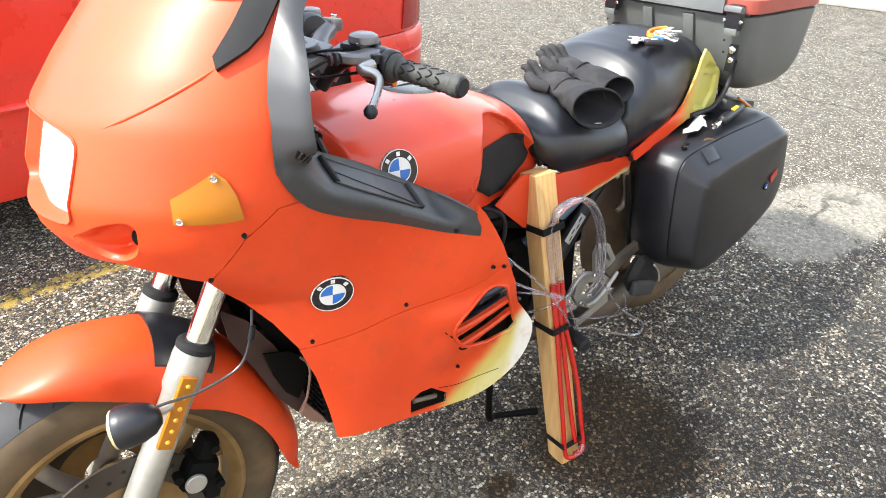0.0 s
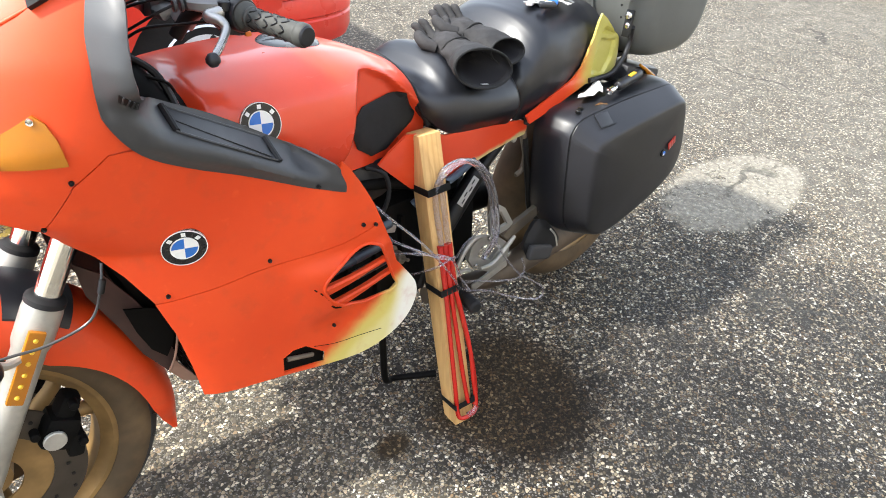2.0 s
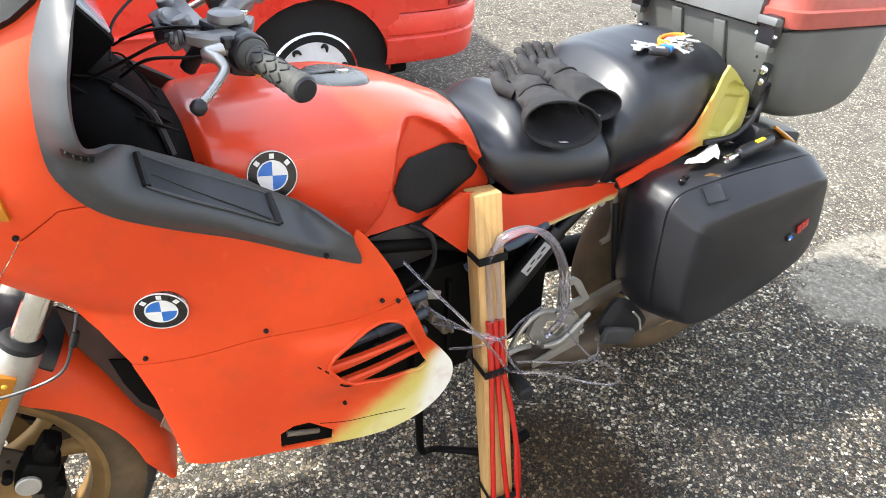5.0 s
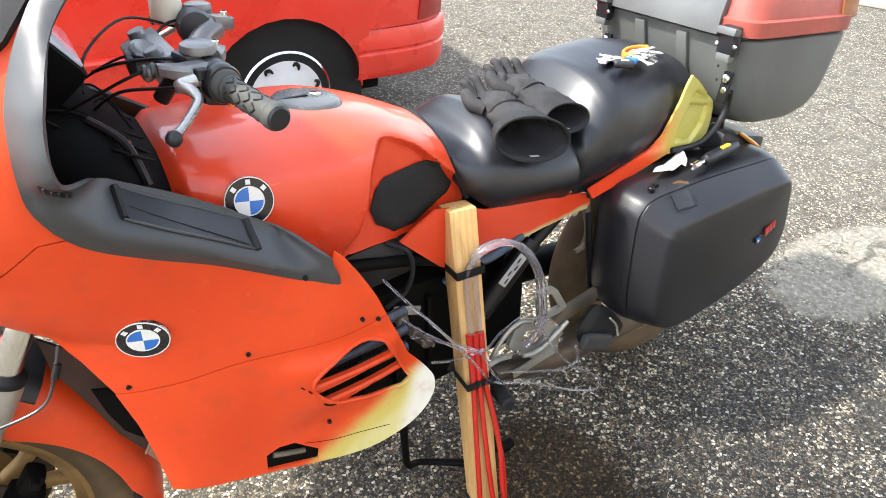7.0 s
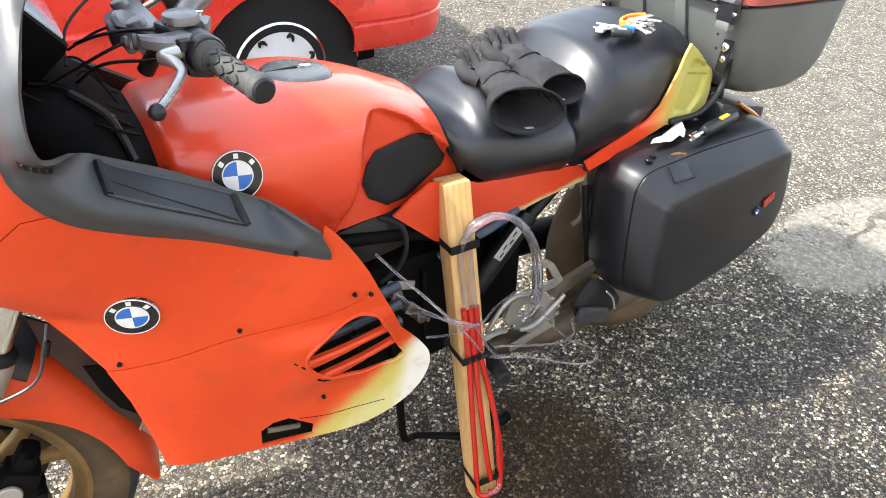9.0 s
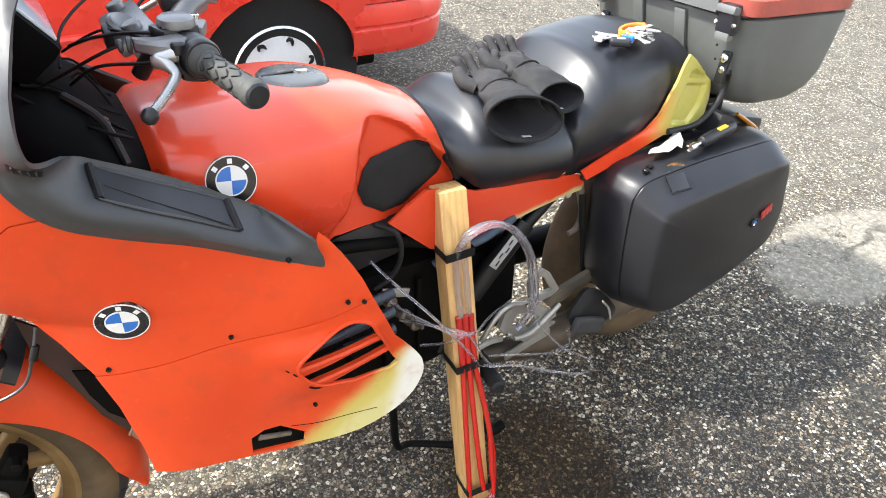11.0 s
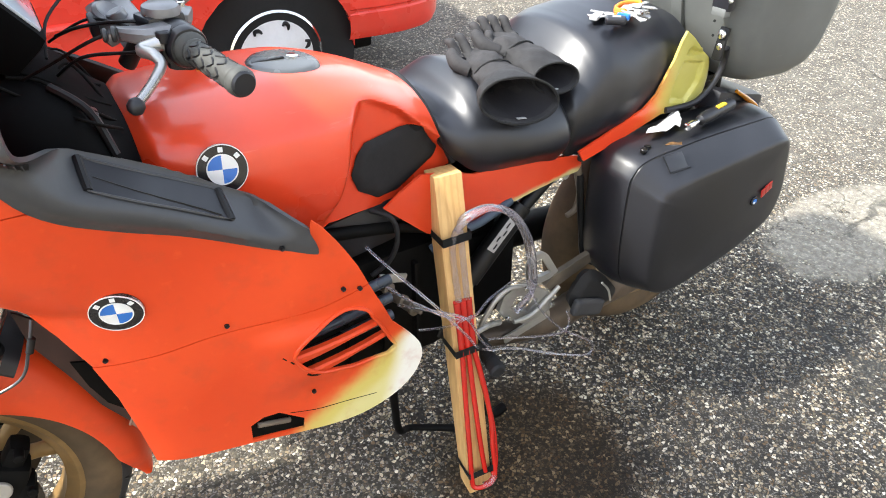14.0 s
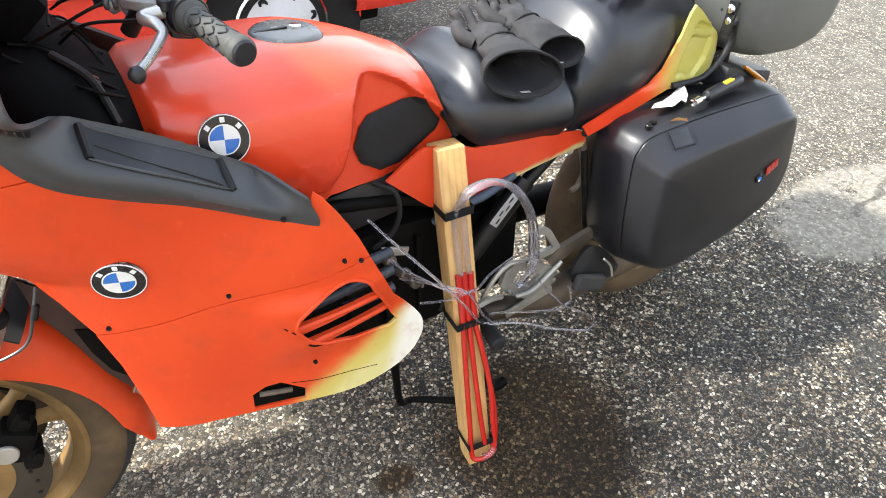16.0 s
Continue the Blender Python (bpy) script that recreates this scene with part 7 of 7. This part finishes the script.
def car():
    MID = 2.30
    th = thing("car", (-0.2, MID, 0), "red parked car with silver wheel covers", "car", frame_of=WORLD)
    y0 = 1.48
    WX, FX, WZ, AR = 1.155, -1.38, 0.268, 0.322

    def arch_pts(cx):
        return [(cx + AR * math.cos(a), WZ + AR * math.sin(a)) for a in (math.pi * (1 - k / 14) for k in range(15))]

    def side_place(x, z):
        bulge = 0.045 * math.sin(min(1, max(0, (z - 0.15) / 0.85)) * math.pi)
        return (x, y0 + 0.03 - bulge + 0.14 * sm((x - 1.61) / 0.4) ** 2 + 0.18 * sm((-1.7 - x) / 0.7) ** 2, z)

    o = [(1.86, 0.507), (1.85, 0.77), (1.82, 0.87), (0.5, 0.90), (-0.95, 0.88), (-2.0, 0.78), (-2.22, 0.66), (-2.25, 0.40), (-MID, 0.22)] + [(FX - AR, 0.22)] + arch_pts(FX) + [(FX + AR, 0.20), (WX - AR - 0.045, 0.20)] + arch_pts(WX) + [(WX + AR, 0.36), (1.50, 0.507)]
    for flip in (0, 1):
        bm = sheet(o, side_place, 0.02, 0.07)
        if flip:
            bmesh.ops.transform(bm, matrix=Matrix.Translation((0, 2 * MID, 0)) @ Matrix.Diagonal((1, -1, 1, 1)), verts=bm.verts)
        part("body_side", bm, M_CARRED, th)
    # rear bumper, wrapped round the corner
    bm = bmesh.new()
    plan = [(1.455, y0 + 0.006), (1.680, y0 - 0.002), (1.835, y0 + 0.04), (1.915, y0 + 0.14), (1.948, y0 + 0.35), (1.960, MID), (1.948, 2 * MID - y0 - 0.35), (1.915, 2 * MID - y0 - 0.14), (1.835, 2 * MID - y0 - 0.04), (1.680, 2 * MID - y0 + 0.002), (1.465, 2 * MID - y0 + 0.012)]
    line = curve([(x, y, 0) for x, y in plan], False, 4)
    prof = [(-0.03, 0.290), (0.0, 0.297), (0.014, 0.335), (0.016, 0.400), (0.010, 0.407), (0.010, 0.415), (0.018, 0.423), (0.016, 0.480), (0.006, 0.501), (-0.05, 0.503), (-0.16, 0.445), (-0.14, 0.305)]
    rings = []
    for i, p in enumerate(line):
        a, b = line[max(i - 1, 0)], line[min(i + 1, len(line) - 1)]
        n = Vector((b.y - a.y, a.x - b.x, 0)).normalized()
        rings.append([bm.verts.new(p + n * dx + Vector((0, 0, z))) for dx, z in prof])
    stitch(bm, rings, False)
    part("rear_bumper", bm, M_CARRED, th, "red rear bumper with a groove")
    bm = bmesh.new()
    rings = [[bm.verts.new((x, y, z)) for y in (y0 + 0.17, 1.95, MID, 2.65, 2 * MID - y0 - 0.17)] for x, z in ((1.875, 0.503), (1.88, 0.72), (1.85, 0.87), (1.76, 0.92), (1.66, 0.98), (1.40, 1.36), (1.2, 1.43), (0.2, 1.46), (-0.35, 1.42), (-0.95, 0.98), (-1.05, 0.935), (-1.9, 0.84), (-2.18, 0.72), (-2.24, 0.5), (-2.2, 0.22), (1.84, 0.24))]
    stitch(bm, rings, False, True)
    part("body_top", bm, M_CARRED, th)
    for y, sgn in ((y0 + 0.06, -1), (2 * MID - y0 - 0.06, 1)):
        glass = [(1.52, 0.925), (1.36, 1.33), (1.2, 1.385), (0.2, 1.41), (-0.3, 1.37), (-0.88, 0.95)]
        part("side_window", sheet(glass, lambda x, z: (x, y - sgn * 0.18 * (z - 0.92) * 1.0, z), 0.01, 0.1, out=(0, sgn, 0)), M_GLASS, th)
        part("window_frame", tube(bmesh.new(), [(x, y - sgn * 0.18 * (z - 0.92) + sgn * 0.004, z) for x, z in glass], 0.012, 6, True, 3), M_RUBBER, th)
        part("waist_strip", tube(bmesh.new(), [(1.80, y + sgn * 0.05, 0.875), (0.5, y + sgn * 0.028, 0.905), (-0.95, y + sgn * 0.028, 0.885)], 0.010, 6), M_RUBBER, th)
    for x in (1.09, -0.03):
        part("door_gap", tube(bmesh.new(), [(x + 0.02 * k * (1 if x > 0 else 0), side_place(x, 0.25 + 0.13 * k)[1] - 0.0005, 0.61 + 0.07 * k if x > 0 else 0.25 + 0.13 * k) for k in range(5)], 0.0035, 6), M_BLACK, th)
    part("side_moulding", tube(bmesh.new(), [(x, side_place(x, 0.52)[1] - 0.004, 0.52) for x in (-1.05, -0.5, 0.0, 0.4, 0.72)], 0.014, 8), M_CARRED, th)
    lamp_t = sheet([(1.72, 0.52), (1.865, 0.52), (1.86, 0.70), (1.74, 0.70)], lambda x, z: (x, side_place(x, z)[1] - 0.006, z), 0.015, 0.03)
    part("tail_lamp", lamp_t, Mat("tail_lamp_red", (0.30, 0.01, 0.01), 0.12, Coat_Weight=0.5).m, th, "dark red tail lamp")
    part("tow_eye", box(bmesh.new(), (1.58, y0 + 0.16, 0.285), (0.09, 0.05, 0.06), 0.015), M_ALUDIRT, th)
    part("floor_pan", box(bmesh.new(), (-0.2, MID, 0.25), (3.6, 1.45, 0.08), 0.02), M_DARK, th)
    for cx in (WX, FX):
        for y, sgn in ((y0 + 0.115, -1), (2 * MID - y0 - 0.115, 1)):
            part("wheel_well", lathe(bmesh.new(), [(AR + 0.004, -0.09 * sgn * -1), (AR + 0.004, 0.22 * -sgn), (0.02, 0.22 * -sgn)], (cx, y, WZ), (0, 1, 0), 40), M_RUBBER, th)
            w = part("wheel", lathe(bmesh.new(), [(0.17, -0.08), (0.20, -0.088), (0.245, -0.088), (0.260, -0.075), (0.267, -0.04), (0.267, 0.04), (0.260, 0.075), (0.245, 0.088), (0.20, 0.088), (0.18, 0.086)], (cx, y, WZ), (0, 1, 0), 56), M_TREAD, th, "black car tyre")
            rim = lathe(bmesh.new(), [(0.186, 0.078), (0.188, 0.090), (0.180, 0.096), (0.174, 0.086), (0.170, 0.076)], (cx, y, WZ), (0, sgn, 0), 56)
            part("rim_lip", rim, M_CHROME, w, "bright rim lip")
            part("wheel_cover", lathe(bmesh.new(), [(0.172, 0.074), (0.168, 0.088), (0.130, 0.092), (0.07, 0.100), (0.05, 0.112), (0, 0.113)], (cx, y, WZ), (0, sgn, 0), 48), M_COVER, w, "silver wheel cover")
            for k in range(7):
                a = 2 * math.pi * k / 7 + 0.3
                run = [(cx + r * math.cos(a + da), y + sgn * 0.0915, WZ + r * math.sin(a + da)) for r, da in ((0.118, -0.10), (0.134, -0.05), (0.140, 0.05), (0.128, 0.12))]
                part("cover_slot", tube(bmesh.new(), run, [0.004, 0.008, 0.008, 0.004], 8), M_BLACK, w)
    return th


car()


# ---- an added, unseen wall behind the camera that bounces light onto the near flank ----
def add_bounce_wall():
    bm = box(bmesh.new(), (1.0, -6.2, 1.9), (26.0, 0.3, 3.8), 0.01)
    lone("bounce_wall", bm, plain("pale_buff_plaster", (0.60, 0.52, 0.40), 0.85, vary=0.08, grain=20.0, bump=0.4), "plain pale buff wall added out of view to bounce light", "wall", kind="structure")


add_bounce_wall()


# ---- far kerb and pavement ----
def kerb():
    m = plain("pale_concrete", (0.42, 0.40, 0.37), 0.85, vary=0.12, grain=40.0, bump=0.4)
    a, d = Vector((6.45, 0.85, 0)), Vector((0.45, -0.89, 0)).normalized()
    n = Vector((d.y, -d.x, 0)) * -1
    turn = Matrix((d, n, Vector((0, 0, 1)))).transposed()
    bm = bmesh.new()
    box(bm, a + d * 8 + n * 0.08 + Vector((0, 0, 0.065)), (40, 0.16, 0.13), 0.02, turn)
    lone("kerb", bm, m, "pale concrete kerb stones", "kerb", kind="structure")
    bm = bmesh.new()
    box(bm, a + d * 8 + n * 1.17 + Vector((0, 0, 0.055)), (40, 2.0, 0.13), 0.01, turn)
    lone("pavement", bm, m, "pale concrete pavement beyond the asphalt", "pavement", kind="structure")


kerb()
